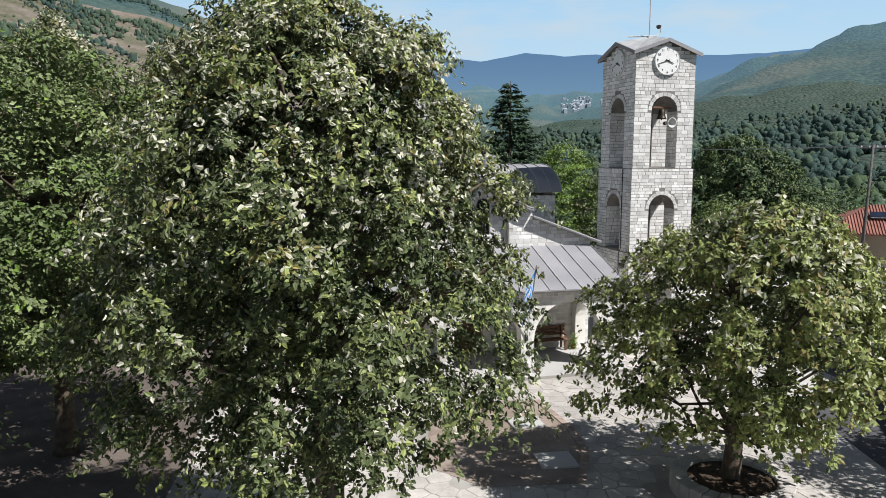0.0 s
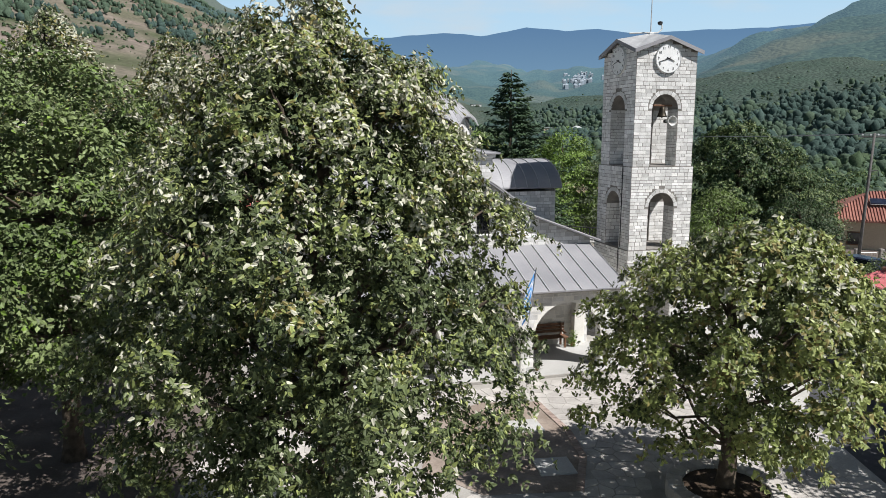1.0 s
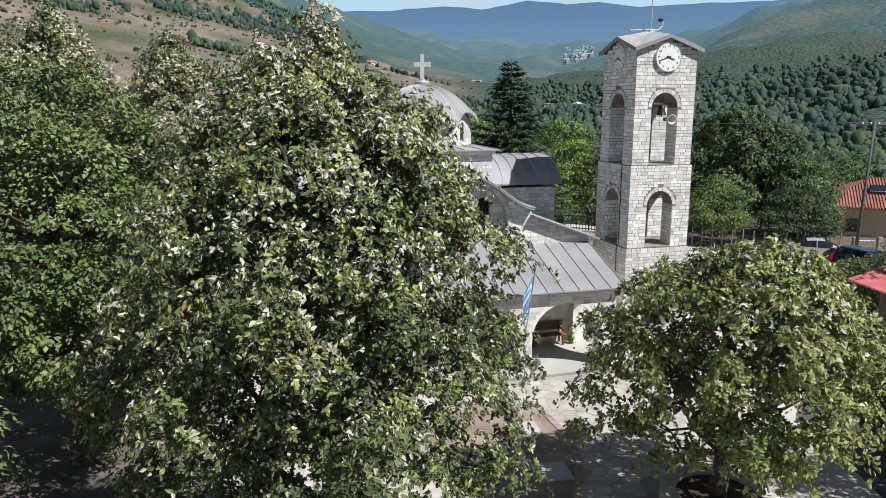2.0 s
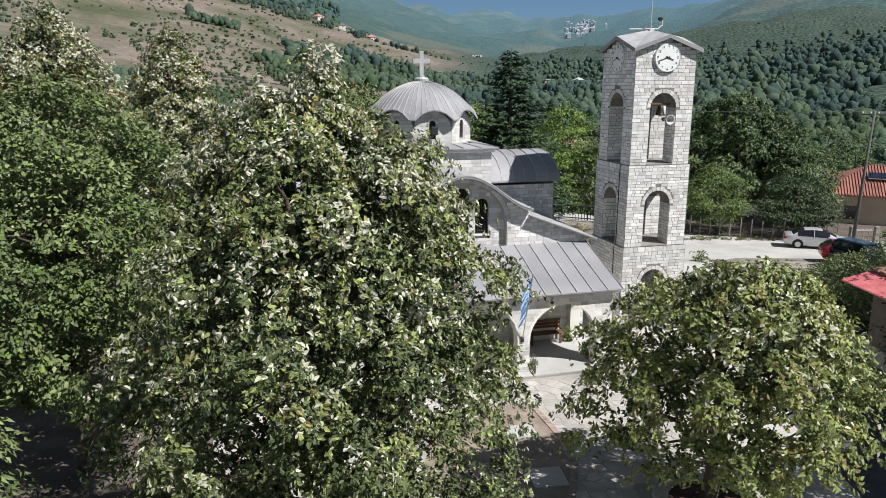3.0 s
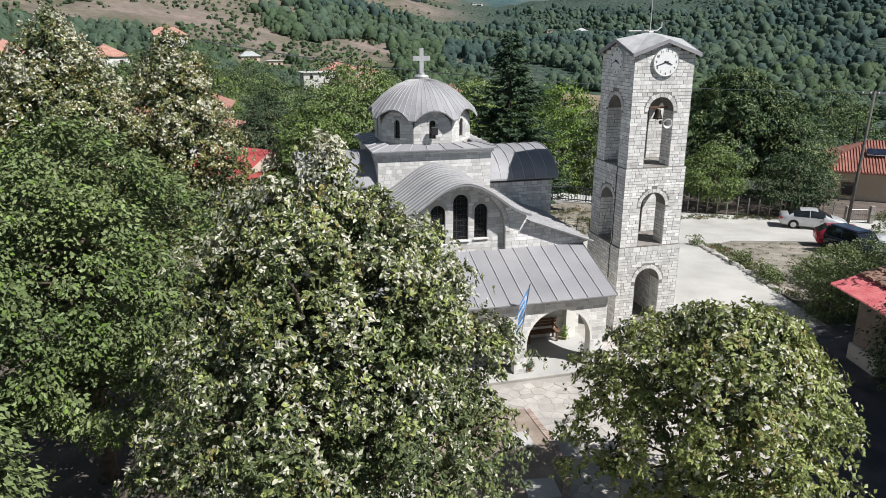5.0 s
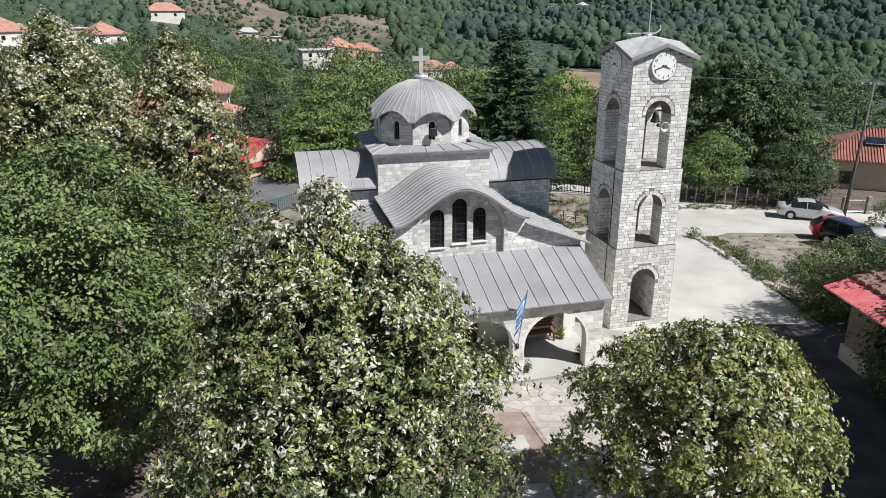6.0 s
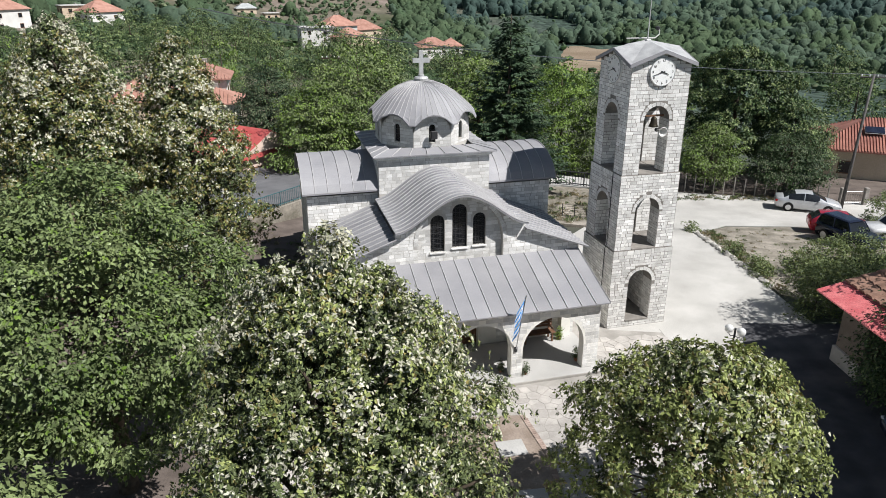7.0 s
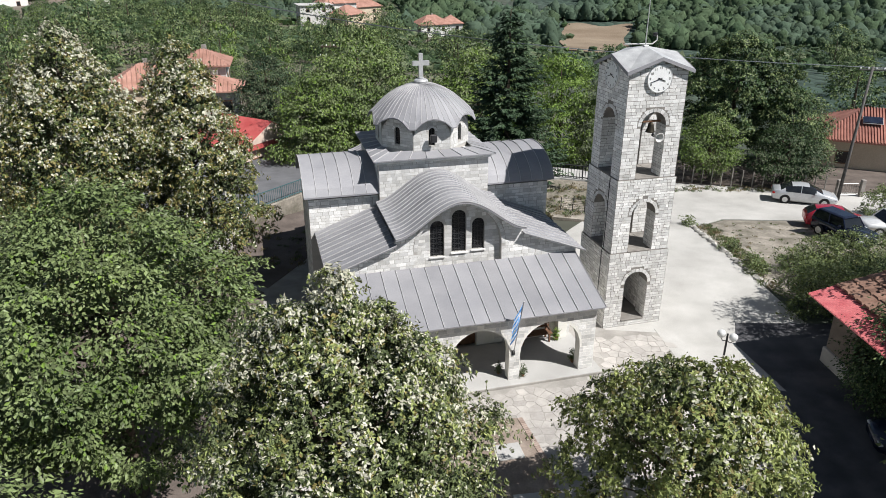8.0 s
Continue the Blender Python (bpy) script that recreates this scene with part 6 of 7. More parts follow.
# ---- cars ----
GLASS = mat("car_glass", (0.01, 0.012, 0.014), (0.016, 0.018, 0.02), 2.0, 0.05, 0.0, 10, spec=0.8)
TYRE = mat("tyre_rubber", (0.012, 0.012, 0.012), (0.022, 0.022, 0.022), 6.0, 0.85, 0.1, 20)
RIM = mat("alloy_rim", (0.5, 0.5, 0.5), (0.6, 0.6, 0.6), 4.0, 0.35, 0.0, 10, metal=0.7)
LAMP_RED = mat("tail_light", (0.30, 0.01, 0.01), (0.38, 0.015, 0.015), 2.0, 0.2, 0.0, 10)
LAMP_CLEAR = mat("headlight_glass", (0.55, 0.56, 0.58), (0.65, 0.66, 0.68), 2.0, 0.1, 0.0, 10)


def paint(name, c):
    return mat(name, tuple(v * 0.92 for v in c), c, 2.0, 0.22, 0.0, 10, metal=0.35, spec=0.6)


def side_body(pts, half, bulge=0.06):
    """A car body from its side outline, a little narrower above and below."""
    bm = bmesh.new()
    zs = [p[1] for p in pts]
    mid = (min(zs) + max(zs)) / 2
    rows = []
    for s in (-1, 1):
        rows.append([bm.verts.new((x, s * (half - bulge * abs(z - mid) / (max(zs) - mid)), z)) for x, z in pts])
    bm.faces.new(rows[0])
    bm.faces.new(rows[1][::-1])
    for k in range(len(pts)):
        bm.faces.new((rows[0][k], rows[0][k - 1], rows[1][k - 1], rows[1][k]))
    bmesh.ops.recalc_face_normals(bm, faces=bm.faces)
    return soft(bm, 0.05, 2)


def frustum(x0, x1, y, z0, X0, X1, Y, z1):
    bm = bmesh.new()
    hexa(bm, [(x0, -y, z0), (x1, -y, z0), (x1, y, z0), (x0, y, z0), (X0, -Y, z1), (X1, -Y, z1), (X1, Y, z1), (X0, Y, z1)])
    return bm


def car(label, m, body_paint, outline, half, cabin, wheels, wr, roof_paint=None):
    t = thing("car", label, "car", m)
    part("body", side_body(outline, half), body_paint, t, smooth=True)
    x0, x1, X0, X1, z0, z1 = cabin
    part("cabin_glass", soft(frustum(x0, x1, half - 0.06, z0, X0, X1, half - 0.2, z1), 0.06, 2), GLASS, t, "dark car windows")
    part("roof", soft(frustum(X0 - 0.05, X1 + 0.05, half - 0.19, z1 - 0.02, X0 + 0.1, X1 - 0.12, half - 0.32, z1 + 0.07), 0.05, 3), roof_paint or body_paint, t)
    for s in (-1, 1):
        for q in (0.0, 0.5, 1.0):
            a = Vector((x0 + (x1 - x0) * q, s * (half - 0.055), z0))
            b = Vector((X0 + (X1 - X0) * q, s * (half - 0.195), z1))
            part("pillar", tube(bmesh.new(), [a, b], 0.04, 5), body_paint, t)
        for x in wheels:
            w = part("wheel", tube(bmesh.new(), [(x, s * (half - 0.2), wr), (x, s * (half + 0.015), wr)], wr, 20), TYRE, t)
            part("rim", lathe_rim(x, s, half, wr), RIM, w)
        part("headlight", boxed(outline_max(outline) - 0.16, outline_max(outline) + 0.01, s * half * 0.75 - 0.17, s * half * 0.75 + 0.17, 0.58, 0.74, 0.02), LAMP_CLEAR, t)
        part("tail_light", boxed(outline_min(outline) - 0.012, outline_min(outline) + 0.12, s * half * 0.8 - 0.15, s * half * 0.8 + 0.15, 0.68, 0.88, 0.02), LAMP_RED, t)
        part("mirror", boxed(x1 - 0.45, x1 - 0.28, s * (half + 0.06) - 0.08, s * (half + 0.06) + 0.08, z0 + 0.02, z0 + 0.16, 0.03), body_paint, t)
        part("door_handle", boxed(-0.25, -0.08, s * (half + 0.004) - 0.015, s * (half + 0.004) + 0.015, z0 - 0.14, z0 - 0.11, 0.005), body_paint, t)
    part("bumper", boxed(outline_max(outline) - 0.1, outline_max(outline) + 0.05, -half + 0.08, half - 0.08, 0.3, 0.5, 0.04), body_paint, t)
    return t


def loft_car(label, m, body_paint, stations, half, wheels, wr):
    """A car with rounded body, lofted through (x, half width, floor, belt, top, half width of the top); the roof stations stand well above the belt."""
    t = thing("car", label, "car", m)
    body, glass = bmesh.new(), bmesh.new()
    rows = []
    for x, w, z0, zb, zt, wt in stations:
        side = [(w * 0.9, z0), (w, z0 + 0.14), (w, (z0 + zb) / 2 + 0.05), (w * 0.97, zb), (wt + (w - wt) * 0.12, zt - 0.05 * (zt - zb)), (wt * 0.72, zt + 0.02), (0, zt + 0.035)]
        rows.append([(x, -y, z) for y, z in side] + [(x, y, z) for y, z in side[-2::-1]])
    high = [zt - zb > 0.25 for _, _, _, zb, zt, _ in stations]
    for i in range(len(rows) - 1):
        for k in range(12):
            strip = k if k < 6 else 11 - k
            steep = (high[i] or high[i + 1]) and abs(stations[i + 1][4] - stations[i][4]) > 0.3 * (stations[i + 1][0] - stations[i][0])
            pane = high[i] and high[i + 1] and strip == 3 or steep and strip in (4, 5)
            bm = glass if pane else body
            bm.faces.new([bm.verts.new(p) for p in (rows[i][k], rows[i + 1][k], rows[i + 1][k + 1], rows[i][k + 1])])
        bm = body
        bm.faces.new([bm.verts.new(p) for p in (rows[i][0], rows[i][12], rows[i + 1][12], rows[i + 1][0])])
    for r in (rows[0], rows[-1]):
        body.faces.new([body.verts.new(p) for p in r])
    for bm in (body, glass):
        bmesh.ops.remove_doubles(bm, verts=bm.verts, dist=1e-4)
    part("body", body, body_paint, t, smooth=True)
    part("cabin_glass", glass, GLASS, t, "dark car windows", True)
    lo, hi = stations[0][0], stations[-1][0]
    for s in (-1, 1):
        for x, w, z0, zb, zt, wt in stations[5:6]:
            part("pillar", tube(bmesh.new(), [(x, s * w * 0.975, zb), (x, s * (wt + (w - wt) * 0.13), zt - 0.03)], 0.03, 5), body_paint, t)
        for x in wheels:
            # no hollow is cut: a dark disc paints the shade round the wheel
            part("wheel_arch", tube(bmesh.new(), [(x, s * (half - 0.3), wr + 0.02), (x, s * (half + 0.004), wr + 0.02)], wr + 0.055, 20), TYRE, t, "dark disc for the shaded wheel arch hollow")
            w = part("wheel", tube(bmesh.new(), [(x, s * (half - 0.2), wr), (x, s * (half + 0.012), wr)], wr, 20), TYRE, t)
            part("rim", lathe_rim(x, s, half, wr), RIM, w)
        part("headlight", boxed(hi - 0.3, hi - 0.06, s * half * 0.72 - 0.16, s * half * 0.72 + 0.14, 0.56, 0.68, 0.03), LAMP_CLEAR, t)
        part("tail_light", boxed(lo + 0.0, lo + 0.2, s * half * 0.82 - 0.1, s * half * 0.82 + 0.1, 0.68, 0.86, 0.03), LAMP_RED, t)
        part("mirror", boxed(0.62, 0.78, s * (half + 0.07) - 0.09, s * (half + 0.07) + 0.09, 0.92, 1.05, 0.04), body_paint, t)
        part("door_handle", boxed(-0.5, -0.34, s * (half + 0.004) - 0.012, s * (half + 0.004) + 0.012, 0.76, 0.79, 0.004), body_paint, t)
    return t


def outline_max(o):
    return max(p[0] for p in o)


def outline_min(o):
    return min(p[0] for p in o)


def lathe_rim(x, s, half, wr):
    bm = tube(bmesh.new(), [(x, s * (half + 0.005), wr), (x, s * (half + 0.028), wr)], wr * 0.63, 16)
    for k in range(5):
        a = 2 * math.pi * k / 5
        tube(bm, [(x, s * (half + 0.03), wr), (x + wr * 0.6 * math.cos(a), s * (half + 0.03), wr + wr * 0.6 * math.sin(a))], 0.025, 4)
    return bm


JEEP = [(-1.9, 0.42), (-1.95, 0.8), (-1.92, 1.08), (0.6, 1.1), (1.7, 1.05), (1.9, 0.95), (1.95, 0.6), (1.9, 0.42), (0.6, 0.36), (-0.8, 0.36)]
TRUCK = [(-2.4, 0.45), (-2.45, 0.95), (-0.6, 0.98), (0.9, 1.0), (2.1, 0.95), (2.35, 0.8), (2.4, 0.45), (0.6, 0.38), (-1.0, 0.38)]


def at_car(x, y, turn):
    return Matrix.Translation((x, y, dip(x, y) + 0.03)) @ Matrix.Rotation(radians(turn), 4, "Z")


SALOON = [(-2.3, 0.66, 0.42, 0.78, 0.84, 0.6), (-2.2, 0.82, 0.3, 0.92, 0.98, 0.68), (-1.72, 0.87, 0.24, 0.95, 1.02, 0.7), (-1.4, 0.88, 0.23, 0.95, 1.21, 0.63), (-0.95, 0.88, 0.22, 0.945, 1.39, 0.57), (-0.3, 0.88, 0.2, 0.935, 1.46, 0.58), (0.25, 0.88, 0.2, 0.925, 1.43, 0.57), (0.75, 0.88, 0.2, 0.905, 1.2, 0.63), (1.25, 0.88, 0.2, 0.885, 0.96, 0.7), (1.8, 0.86, 0.24, 0.8, 0.86, 0.64), (2.2, 0.77, 0.3, 0.66, 0.71, 0.54), (2.33, 0.58, 0.4, 0.58, 0.61, 0.42)]
HATCH = [(-1.95, 0.68, 0.42, 0.8, 0.86, 0.58), (-1.85, 0.82, 0.3, 0.95, 1.02, 0.66), (-1.35, 0.85, 0.24, 0.95, 1.38, 0.56), (-0.6, 0.85, 0.22, 0.95, 1.45, 0.57), (-0.1, 0.85, 0.2, 0.94, 1.46, 0.57), (0.35, 0.85, 0.2, 0.92, 1.42, 0.56), (1.15, 0.85, 0.2, 0.9, 0.97, 0.68), (1.6, 0.83, 0.24, 0.82, 0.87, 0.62), (1.9, 0.74, 0.3, 0.68, 0.72, 0.52), (2.0, 0.56, 0.4, 0.58, 0.61, 0.4)]
loft_car("silver four-door saloon car parked by the roadside", at_car(28.1, 51.4, -20.6), paint("silver_paint", (0.56, 0.57, 0.58)), SALOON, 0.88, (-1.35, 1.4), 0.32)
BLACKP, REDP, WHITEP = paint("dark_blue_paint", (0.016, 0.022, 0.045)), paint("red_paint", (0.42, 0.025, 0.05)), paint("white_car_paint", (0.78, 0.78, 0.77))
car("dark blue off-road car parked on the verge", at_car(25.8, 41.5, -71), BLACKP, JEEP, 0.84, (-1.85, 0.75, -1.72, 0.35, 1.08, 1.62), (-1.15, 1.2), 0.36)
car("white pickup truck parked on the verge", at_car(30.0, 42.8, 178), WHITEP, TRUCK, 0.86, (-0.5, 1.2, -0.35, 0.7, 0.98, 1.55), (-1.45, 1.5), 0.35)
loft_car("red hatchback parked behind the off-road car", at_car(26.8, 44.4, -18), REDP, HATCH, 0.85, (-1.2, 1.25), 0.3)
loft_car("dark car parked in the shade beside the shed", at_car(18.2, 20.2, 165), BLACKP, SALOON, 0.88, (-1.35, 1.4), 0.32)

# ---- fittings of church and tower ----
def clock(m):
    t = thing("tower_clock", "white round clock dial with black numerals on the tower", "clock", m)
    R = 0.58
    dial = part("dial", tube(bmesh.new(), [(0, 0.03, 0), (0, -0.06, 0)], R, 40), WHITE, t)
    bm = bmesh.new()
    for k in range(48):
        a0, a1 = 2 * math.pi * k / 48, 2 * math.pi * (k + 1) / 48
        hexa(bm, [(r * math.sin(a), y, r * math.cos(a)) for y in (-0.05, -0.07) for a, r in ((a0, R - 0.012), (a1, R - 0.012), (a1, R + 0.012), (a0, R + 0.012))])
    bmesh.ops.remove_doubles(bm, verts=bm.verts, dist=1e-5)
    part("dial_rim", bm, PALE_METAL, t)
    for h in range(1, 13):
        cu = bpy.data.curves.new("numeral", "FONT")
        cu.body, cu.size, cu.extrude, cu.align_x, cu.align_y = str(h), 0.145, 0.004, "CENTER", "CENTER"
        tmp = bpy.data.objects.new("numeral", cu)
        me = bpy.data.meshes.new_from_object(tmp)
        bpy.data.objects.remove(tmp)
        a = radians(30 * h)
        me.transform(Matrix.Translation((0.465 * math.sin(a), -0.066, 0.465 * math.cos(a))) @ Matrix.Rotation(radians(90), 4, "X"))
        finish(me, IRON)
        part("numeral", me, IRON, dial)
    for name, a, l, w in (("hour_hand", 111, 0.3, 0.028), ("minute_hand", 252, 0.48, 0.02)):
        a = radians(a)
        d, q_ = Vector((math.sin(a), 0, math.cos(a))), Vector((math.cos(a), 0, -math.sin(a)))
        bm = bmesh.new()
        hexa(bm, [d * l_ + q_ * s * w_ + Vector((0, y, 0)) for y in (-0.075, -0.085) for l_, s, w_ in ((-0.1, -1, w), (-0.1, 1, w), (l, 1, w * 0.4), (l, -1, w * 0.4))])
        part(name, bm, IRON, t)
    return t


CX = (TU0 + TU1) / 2
clock(CH @ Matrix.Translation((CX, TV0 + 0.12 - 0.03, 12.0)))
clock(CH @ face_left(TU0 + 0.12 - 0.03, (TV0 + TV1) / 2) @ Matrix.Translation((0, 0, 12.0)))
BRONZE = mat("dark_bronze", (0.03, 0.026, 0.02), (0.06, 0.05, 0.035), 5.0, 0.45, 0.1, 20, metal=0.7)
bell = thing("church_bell", "dark bronze bell hung in the top niche", "bell", CH @ Matrix.Translation((CX + 0.02, TV0 + 0.36, 9.62)))
part("bell_body", lathe(bmesh.new(), [(0.22, 0), (0.19, 0.05), (0.14, 0.2), (0.12, 0.36), (0.07, 0.42), (0.0001, 0.43)], 20), BRONZE, bell, smooth=True)
part("yoke", boxed(-0.45, 0.45, -0.04, 0.04, 0.44, 0.52, 0.01), WOOD, bell)
part("clapper", tube(bmesh.new(), [(0, 0, 0.3), (0, 0, -0.05)], [0.015, 0.03], 6), IRON, bell)
horn = thing("horn_loudspeaker", "grey horn loudspeaker fixed in the top niche", "loudspeaker", CH @ Matrix.Translation((CX + 0.24, TV0 + 0.05, 9.45)) @ Matrix.Rotation(radians(90), 4, "X"))
GREYP = mat("grey_plastic", (0.50, 0.49, 0.46), (0.60, 0.59, 0.56), 3.0, 0.5, 0.05, 20)
part("horn", lathe(bmesh.new(), [(0.05, -0.3), (0.07, -0.1), (0.13, 0.05), (0.2, 0.16), (0.215, 0.17), (0.19, 0.165), (0.11, 0.05), (0.04, -0.1), (0.0001, -0.12)], 24), GREYP, horn, smooth=True)
part("driver", lathe(bmesh.new(), [(0.0001, -0.42), (0.08, -0.41), (0.08, -0.3), (0.0001, -0.29)], 14), IRON, horn)
ant = thing("antenna", "thin metal mast on the tower roof", "antenna", CH @ Matrix.Translation((CX, (TV0 + TV1) / 2, 13.15)))
part("rod", tube(bmesh.new(), [(0, 0, 0), (0, 0, 2.6)], [0.028, 0.014], 6), PALE_METAL, ant)
part("base", boxed(-0.12, 0.12, -0.12, 0.12, -0.02, 0.08, 0.02), PALE_METAL, ant)
hook = thing("roof_lamp", "small curved floodlight arm on the tower roof", "lamp", CH @ Matrix.Translation((CX + 0.1, (TV0 + TV1) / 2 + 0.1, 13.15)))
part("arm", tube(bmesh.new(), [(-0.9, 0.3, 0.08), (-0.2, 0.1, 0.1), (0.3, 0, 0.1), (0.5, 0, 0.25), (0.5, 0, 0.42), (0.4, 0, 0.48)], 0.03, 6), GREYP, hook)
part("lamp_head", lathe(bmesh.new(), [(0.04, 0), (0.1, 0.05), (0.11, 0.14), (0.0001, 0.18)], 12, (0.4, 0, 0.42)), IRON, hook)
# loose cable down the tower side
tagged(part("lightning_cable", tube(bmesh.new(), [CH @ Vector(p) for p in ((TU0 - 0.05, TV0 + 0.75, 0.05), (TU0 - 0.05, TV0 + 0.75, 3.9), (TU0 + 0.03, TV0 + 0.76, 4.05), (TU0 + 0.03, TV0 + 0.76, 7.5))], 0.018, 5), IRON), "thin dark cable down the tower side", "cable")
flood = thing("floodlight", "dark floodlight in front of a drum window", "floodlight", CH @ Matrix.Translation((UC + 0.02, VC - AP - 0.28, 8.62)))
part("housing", boxed(-0.16, 0.16, -0.08, 0.1, 0.02, 0.4, 0.03), IRON, flood)
part("bracket", boxed(-0.03, 0.03, 0.1, 0.29, 0.1, 0.16), IRON, flood)

# flag on a slanting staff
staff = thing("flag", "blue and white striped flag hanging from a slanting staff", "flag", CH)
part("staff", tube(bmesh.new(), [(-3.72, -0.02, 1.45), (-3.68, -0.8, 4.3)], 0.022, 6), PALE_METAL, staff)
part("staff_holder", boxed(-3.78, -3.66, -0.06, 0.06, 1.38, 1.6, 0.01), IRON, staff)
BLUE = mat("flag_blue_cloth", (0.10, 0.34, 0.72), (0.15, 0.43, 0.82), 4.0, 0.8, 0.1, 30)
CLOTH = mat("flag_white_cloth", (0.72, 0.74, 0.78), (0.80, 0.81, 0.84), 4.0, 0.8, 0.1, 30)


def cloth(u, v):
    """A point of the slack flag: u down the hoist, v along the fly."""
    a = Vector((-3.68, -0.79, 4.27)).lerp(Vector((-3.70, -0.31, 2.5)), u)
    sag = Vector((-0.36 * v * (1 - 0.25 * u), 0.03, -0.8 * v ** 1.15 + 0.3 * u * v))
    fold = 0.05 * math.sin(9.5 * u + 2.2 * v) * min(1.0, 2.5 * v + 0.15)
    return a + sag + Vector((fold * 0.8, fold * 1.2 - 0.05 * math.sin(4 * v), 0.02 * math.sin(7 * u)))


def flag_piece(name, u0, u1, v0, v1, material, lift=0.0):
    m, n = max(2, int((u1 - u0) * 18)), max(2, int((v1 - v0) * 18))
    bm = bmesh.new()
    grid = [[bm.verts.new(cloth(u0 + (u1 - u0) * i / m, v0 + (v1 - v0) * j / n) + Vector((0, lift, 0))) for j in range(n + 1)] for i in range(m + 1)]
    for i in range(m):
        for j in range(n):
            bm.faces.new((grid[i][j], grid[i + 1][j], grid[i + 1][j + 1], grid[i][j + 1]))
    bmesh.ops.solidify(bm, geom=list(bm.faces), thickness=0.006)
    part(name, bm, material, staff, smooth=True)


for k in range(9):
    flag_piece("stripe", k / 9, (k + 1) / 9, 0.37 if k < 5 else 0.0, 1.0, BLUE if k % 2 == 0 else CLOTH)
for u0, v0 in ((0, 0), (1 / 3, 0), (0, 0.222), (1 / 3, 0.222)):
    flag_piece("canton", u0, u0 + 2 / 9, v0, v0 + 0.148, BLUE)
flag_piece("canton_cross", 2 / 9, 1 / 3, 0.0, 0.37, CLOTH)
for u0 in (0, 1 / 3):
    flag_piece("canton_cross", u0, u0 + 2 / 9, 0.148, 0.222, CLOTH)

# benches and flower pots in the porch
def bench(m, label):
    t = thing("bench", label, "bench", m)
    for k in range(4):
        part("seat_slat", boxed(-0.8, 0.8, -0.25 + k * 0.125, -0.145 + k * 0.125, 0.42, 0.46, 0.008), WOOD, t)
    for k in range(3):
        part("back_slat", boxed(-0.8, 0.8, 0.26, 0.29, 0.55 + k * 0.14, 0.66 + k * 0.14, 0.008), WOOD, t)
    for x in (-0.65, 0.65):
        part("leg", boxed(x - 0.04, x + 0.04, -0.24, -0.16, 0, 0.42, 0.006), WOOD, t)
        part("leg", boxed(x - 0.04, x + 0.04, 0.2, 0.28, 0, 0.95, 0.006), WOOD, t)
        part("armrest", boxed(x - 0.04, x + 0.04, -0.25, 0.25, 0.62, 0.66, 0.006), WOOD, t)
    return t


bench(CH @ Matrix.Translation((-1.62, 2.72, 0.15)), "dark brown slatted wooden bench against the church wall")
CLAY = mat("terracotta", (0.26, 0.11, 0.06), (0.36, 0.16, 0.09), 4.0, 0.85, 0.2, 25)
for i, (u, v, s, dark) in enumerate(((-0.58, 2.6, 0.55, 2), (-0.66, 0.6, 0.58, 0), (-3.2, 0.1, 0.42, 1), (-4.15, 0.55, 0.45, 1))):
    t = thing("flower_pot", "terracotta pot with a leafy green plant", "potted plant", CH @ Matrix.Translation((u, v, 0.15)), "flower pots in the porch")
    part("pot", lathe(bmesh.new(), [(0.1 * s, 0), (0.17 * s, 0.26 * s), (0.19 * s, 0.27 * s), (0.19 * s, 0.31 * s), (0.15 * s, 0.31 * s), (0.13 * s, 0.24 * s), (0.0001, 0.24 * s)], 16), CLAY, t)
    me, _ = crown_mesh("foliage", 200 + i, [(0, 0.08 * s), (0.4, 0.24 * s), (1, 0.1 * s)], 0.25 * s, 0.9 * s, 30, 16, 0.06, [(LEAF_PLANE, LEAF_GREY, LEAF_LIME)[dark]], (1,), spread=0.09, droop=0.1, depth=0.5)
    part("foliage", me, None, t)

# ---- flagstones ----
flat_sheet("concrete_apron", [(10.6, 14), (13.6, 14), (13.9, 20), (13.6, 29), (10.4, 29.6), (10.6, 27.6), (10.9, 25.5), (10.5, 20)], 0.027, CONCRETE, "pale worn concrete apron round the bell tower", "pavement", 0.1)
def clip(poly, px_, py_, nx, ny):
    out = []
    for k in range(len(poly)):
        a, b = poly[k - 1], poly[k]
        da, db = (a[0] - px_) * nx + (a[1] - py_) * ny, (b[0] - px_) * nx + (b[1] - py_) * ny
        if (da <= 0) != (db <= 0):
            t = da / (da - db)
            out.append((a[0] + (b[0] - a[0]) * t, a[1] + (b[1] - a[1]) * t))
        if db <= 0:
            out.append(b)
    return out


# bare earth bed with a brick edging between the paths
BED = [(3.0, 22.5), (1.2, 22.4), (-0.3, 21.0), (-0.6, 17.6), (1.0, 16.3), (3.35, 16.5), (3.8, 18.4), (3.68, 20.1)]


def in_bed(x, y):
    """Whether a flagstone's middle lies in the bed."""
    return all((b[0] - a[0]) * (y - a[1]) - (b[1] - a[1]) * (x - a[0]) > -0.25 * math.dist(a, b) for a, b in zip(BED, BED[1:] + BED[:1]))


flat_sheet("earth_bed", BED, 0.03, BARE, "bare reddish-brown earth bed in the paved square", "ground", 0.2)
edging = thing("brick_edging", "worn brick edging of the earth bed", "edging")
brick = bpy.data.meshes.new("brick")
bb = boxed(-0.105, 0.105, -0.05, 0.05, 0, 0.05, 0.008)
bb.to_mesh(brick)
finish(brick, BRICK)
re_ = random.Random(4)
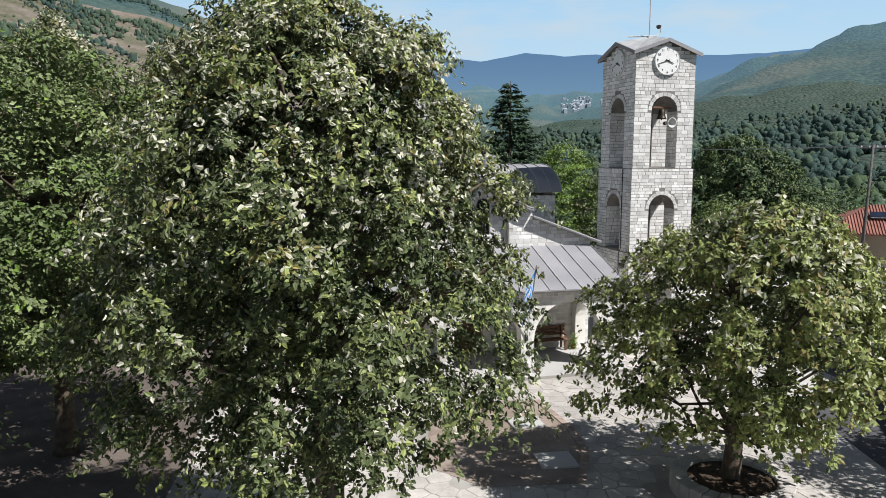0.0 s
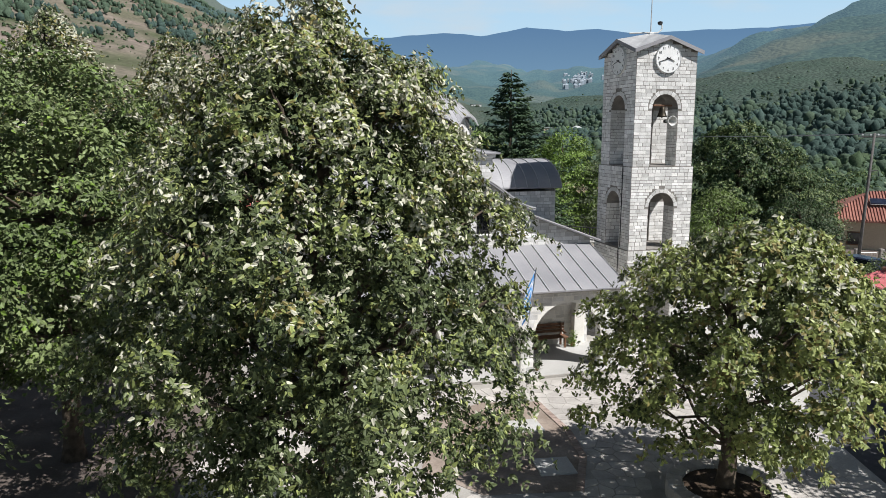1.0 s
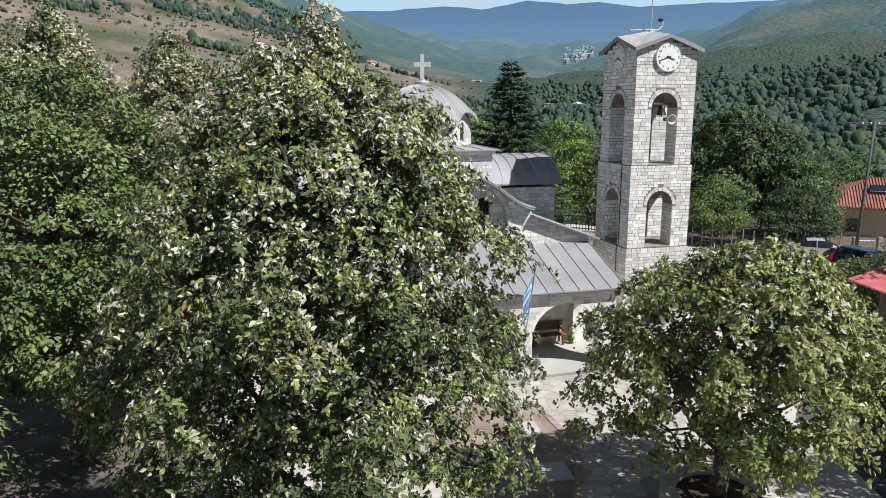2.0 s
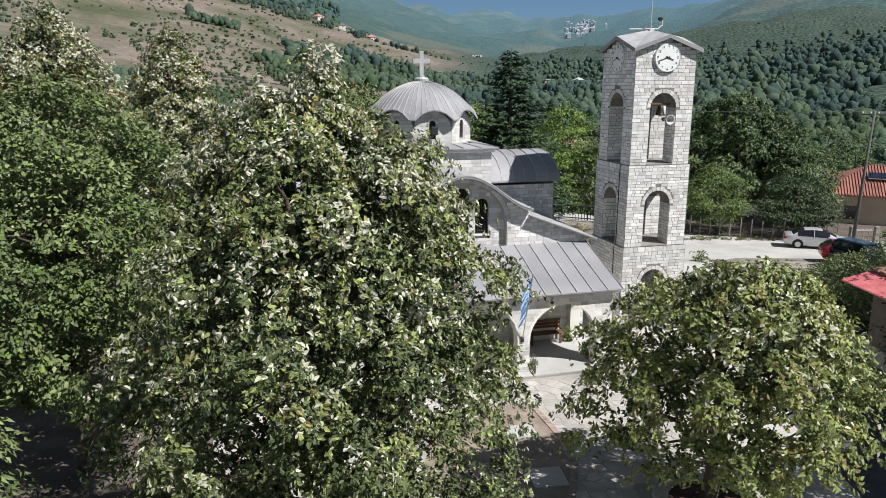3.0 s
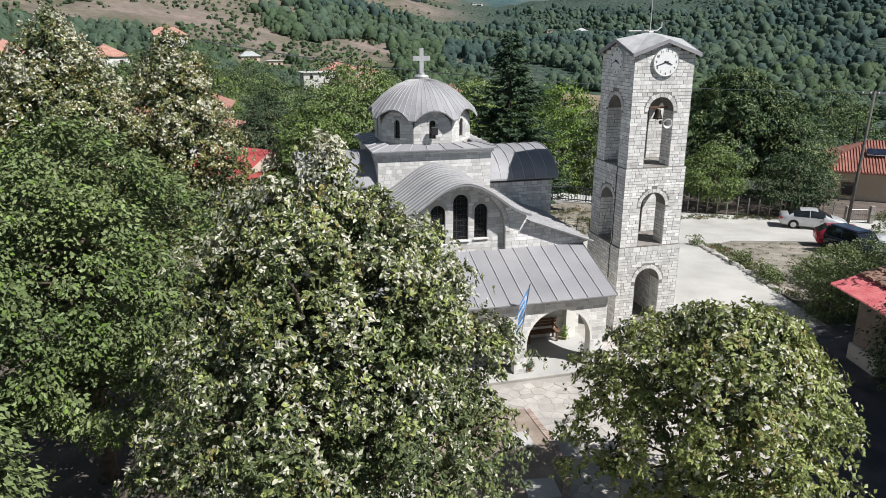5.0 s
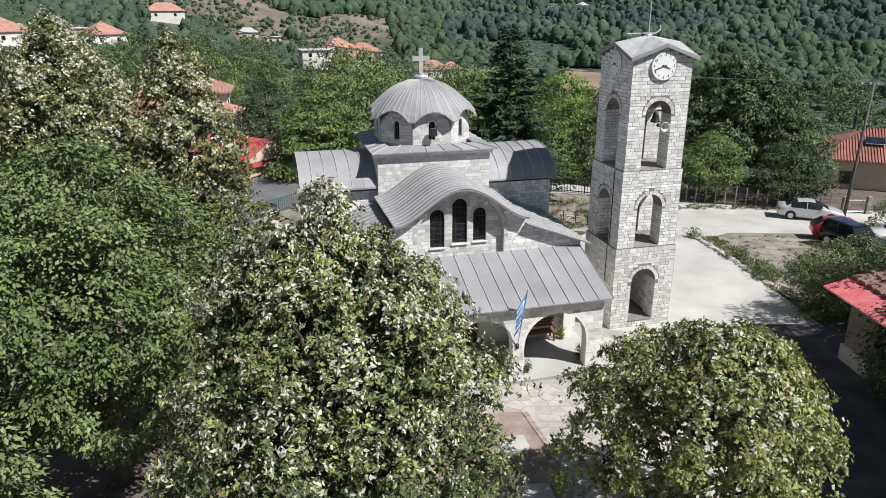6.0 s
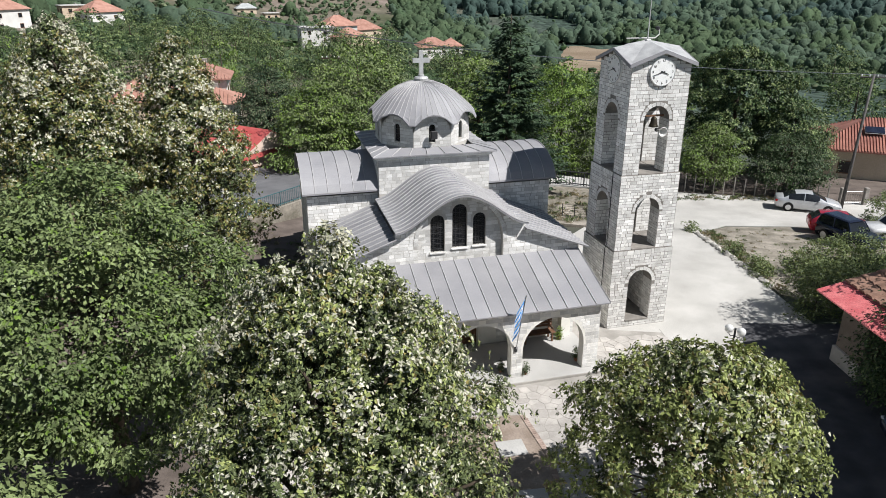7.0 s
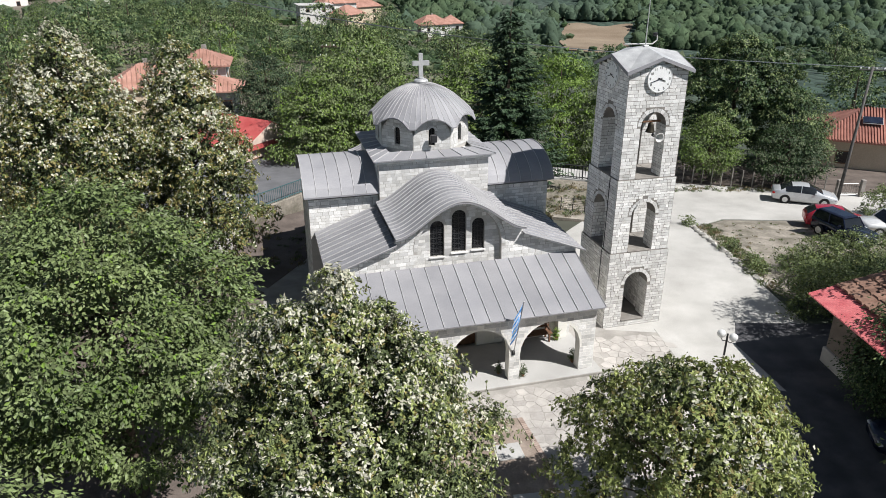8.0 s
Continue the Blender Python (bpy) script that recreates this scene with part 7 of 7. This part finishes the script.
for a, b in zip(BED, BED[1:] + BED[:1]):
    if a[0] < 2.9 or b[0] < 2.9:
        continue
    a, b = Vector((*a, 0)), Vector((*b, 0))
    m = int((b - a).length / 0.112)
    for k in range(m):
        ob = new("brick", brick)
        ob.parent = edging
        ob.matrix_basis = Matrix.Translation(a.lerp(b, (k + 0.5) / m) + Vector((0.1, 0, 0.012 + re_.uniform(-0.006, 0.006)))) @ Matrix.Rotation(math.atan2(b.y - a.y, b.x - a.x) + math.pi / 2 + re_.uniform(-0.06, 0.06), 4, "Z")
inv = CH.inverted()
r4 = random.Random(21)
STEP = 0.47
seeds = {(i, j): ((i + r4.uniform(-0.42, 0.42)) * STEP, (j + r4.uniform(-0.42, 0.42)) * STEP) for i in range(-37, 33) for j in range(14, 64)}
pavement_ob = bpy.data.objects["pavement"]
near, far_v, far_f = 0, [], []
for (i, j), (x, y) in seeds.items():
    if not (-36 < i < 32 and 16 <= j < 62):
        continue
    l = inv @ Vector((x, y, 0))
    if l.y > -0.75 and -11.2 < l.x < 0.75 or l.y > 2.4 and l.x < 5.8 or math.hypot(x - 6.95, y - 16.1) < 1.75 or (abs(x - 3.0) < 0.8 and abs(y - 17.9) < 0.8):
        continue
    if in_bed(x, y) or x < -6.2 - 0.09 * max(0.0, y - 14) or x > 11.0 + 0.4 * math.sin(y * 2) or (y > 26 and x < -8) or l.y > 5:
        continue
    poly = [(x - 0.6, y - 0.6), (x + 0.6, y - 0.6), (x + 0.6, y + 0.6), (x - 0.6, y + 0.6)]
    for di in (-2, -1, 0, 1, 2):
        for dj in (-2, -1, 0, 1, 2):
            s = seeds.get((i + di, j + dj))
            if s and (di or dj) and len(poly) > 2:
                dx, dy = s[0] - x, s[1] - y
                q = math.hypot(dx, dy)
                poly = clip(poly, x + dx / 2 - dx / q * 0.013, y + dy / 2 - dy / q * 0.013, dx / q, dy / q)
    if len(poly) < 3:
        continue
    cx, cy = sum(p[0] for p in poly) / len(poly), sum(p[1] for p in poly) / len(poly)
    h = 0.017 + r4.uniform(-0.004, 0.005)
    k = len(poly)
    VV = [(px_ - cx, py_ - cy, 0) for px_, py_ in poly] + [((px_ - cx) * 0.975, (py_ - cy) * 0.975, h - 0.003) for px_, py_ in poly]
    if near < 300 and 2.0 < x < 9 and 18 < y < 25.5:
        near += 1
        me = bpy.data.meshes.new("flagstone")
        me.from_pydata(VV, [], [list(range(k, 2 * k))] + [(q, (q + 1) % k, k + (q + 1) % k, k + q) for q in range(k)])
        ob = new("flagstone", finish(me, FLAG))
        ob.location = (cx, cy, 0.015)
        ob.parent = pavement_ob
    else:
        n = len(far_v)
        far_v += [(a + cx, b + cy, c + 0.015) for a, b, c in VV]
        far_f += [[n + q for q in range(k, 2 * k)]] + [(n + q, n + (q + 1) % k, n + k + (q + 1) % k, n + k + q) for q in range(k)]
me = bpy.data.meshes.new("flagstones")
me.from_pydata(far_v, [], far_f)
ob = new("flagstones", finish(me, FLAG))
ob.parent = pavement_ob
tagged(ob, kind="stuff")
for x, y, w, d, turn in ((3.0, 17.8, 1.0, 0.95, 8), (2.5, 20.45, 1.0, 0.85, 12)):
    slab = tagged(part("cover_slab", boxed(-w / 2, w / 2, -d / 2, d / 2, 0, 0.06, 0.012), SCREED), "square pale concrete cover slab in the earth bed", "slab", kind="structure")
    slab.matrix_world = Matrix.Translation((x, y, 0.02)) @ Matrix.Rotation(radians(turn), 4, "Z")
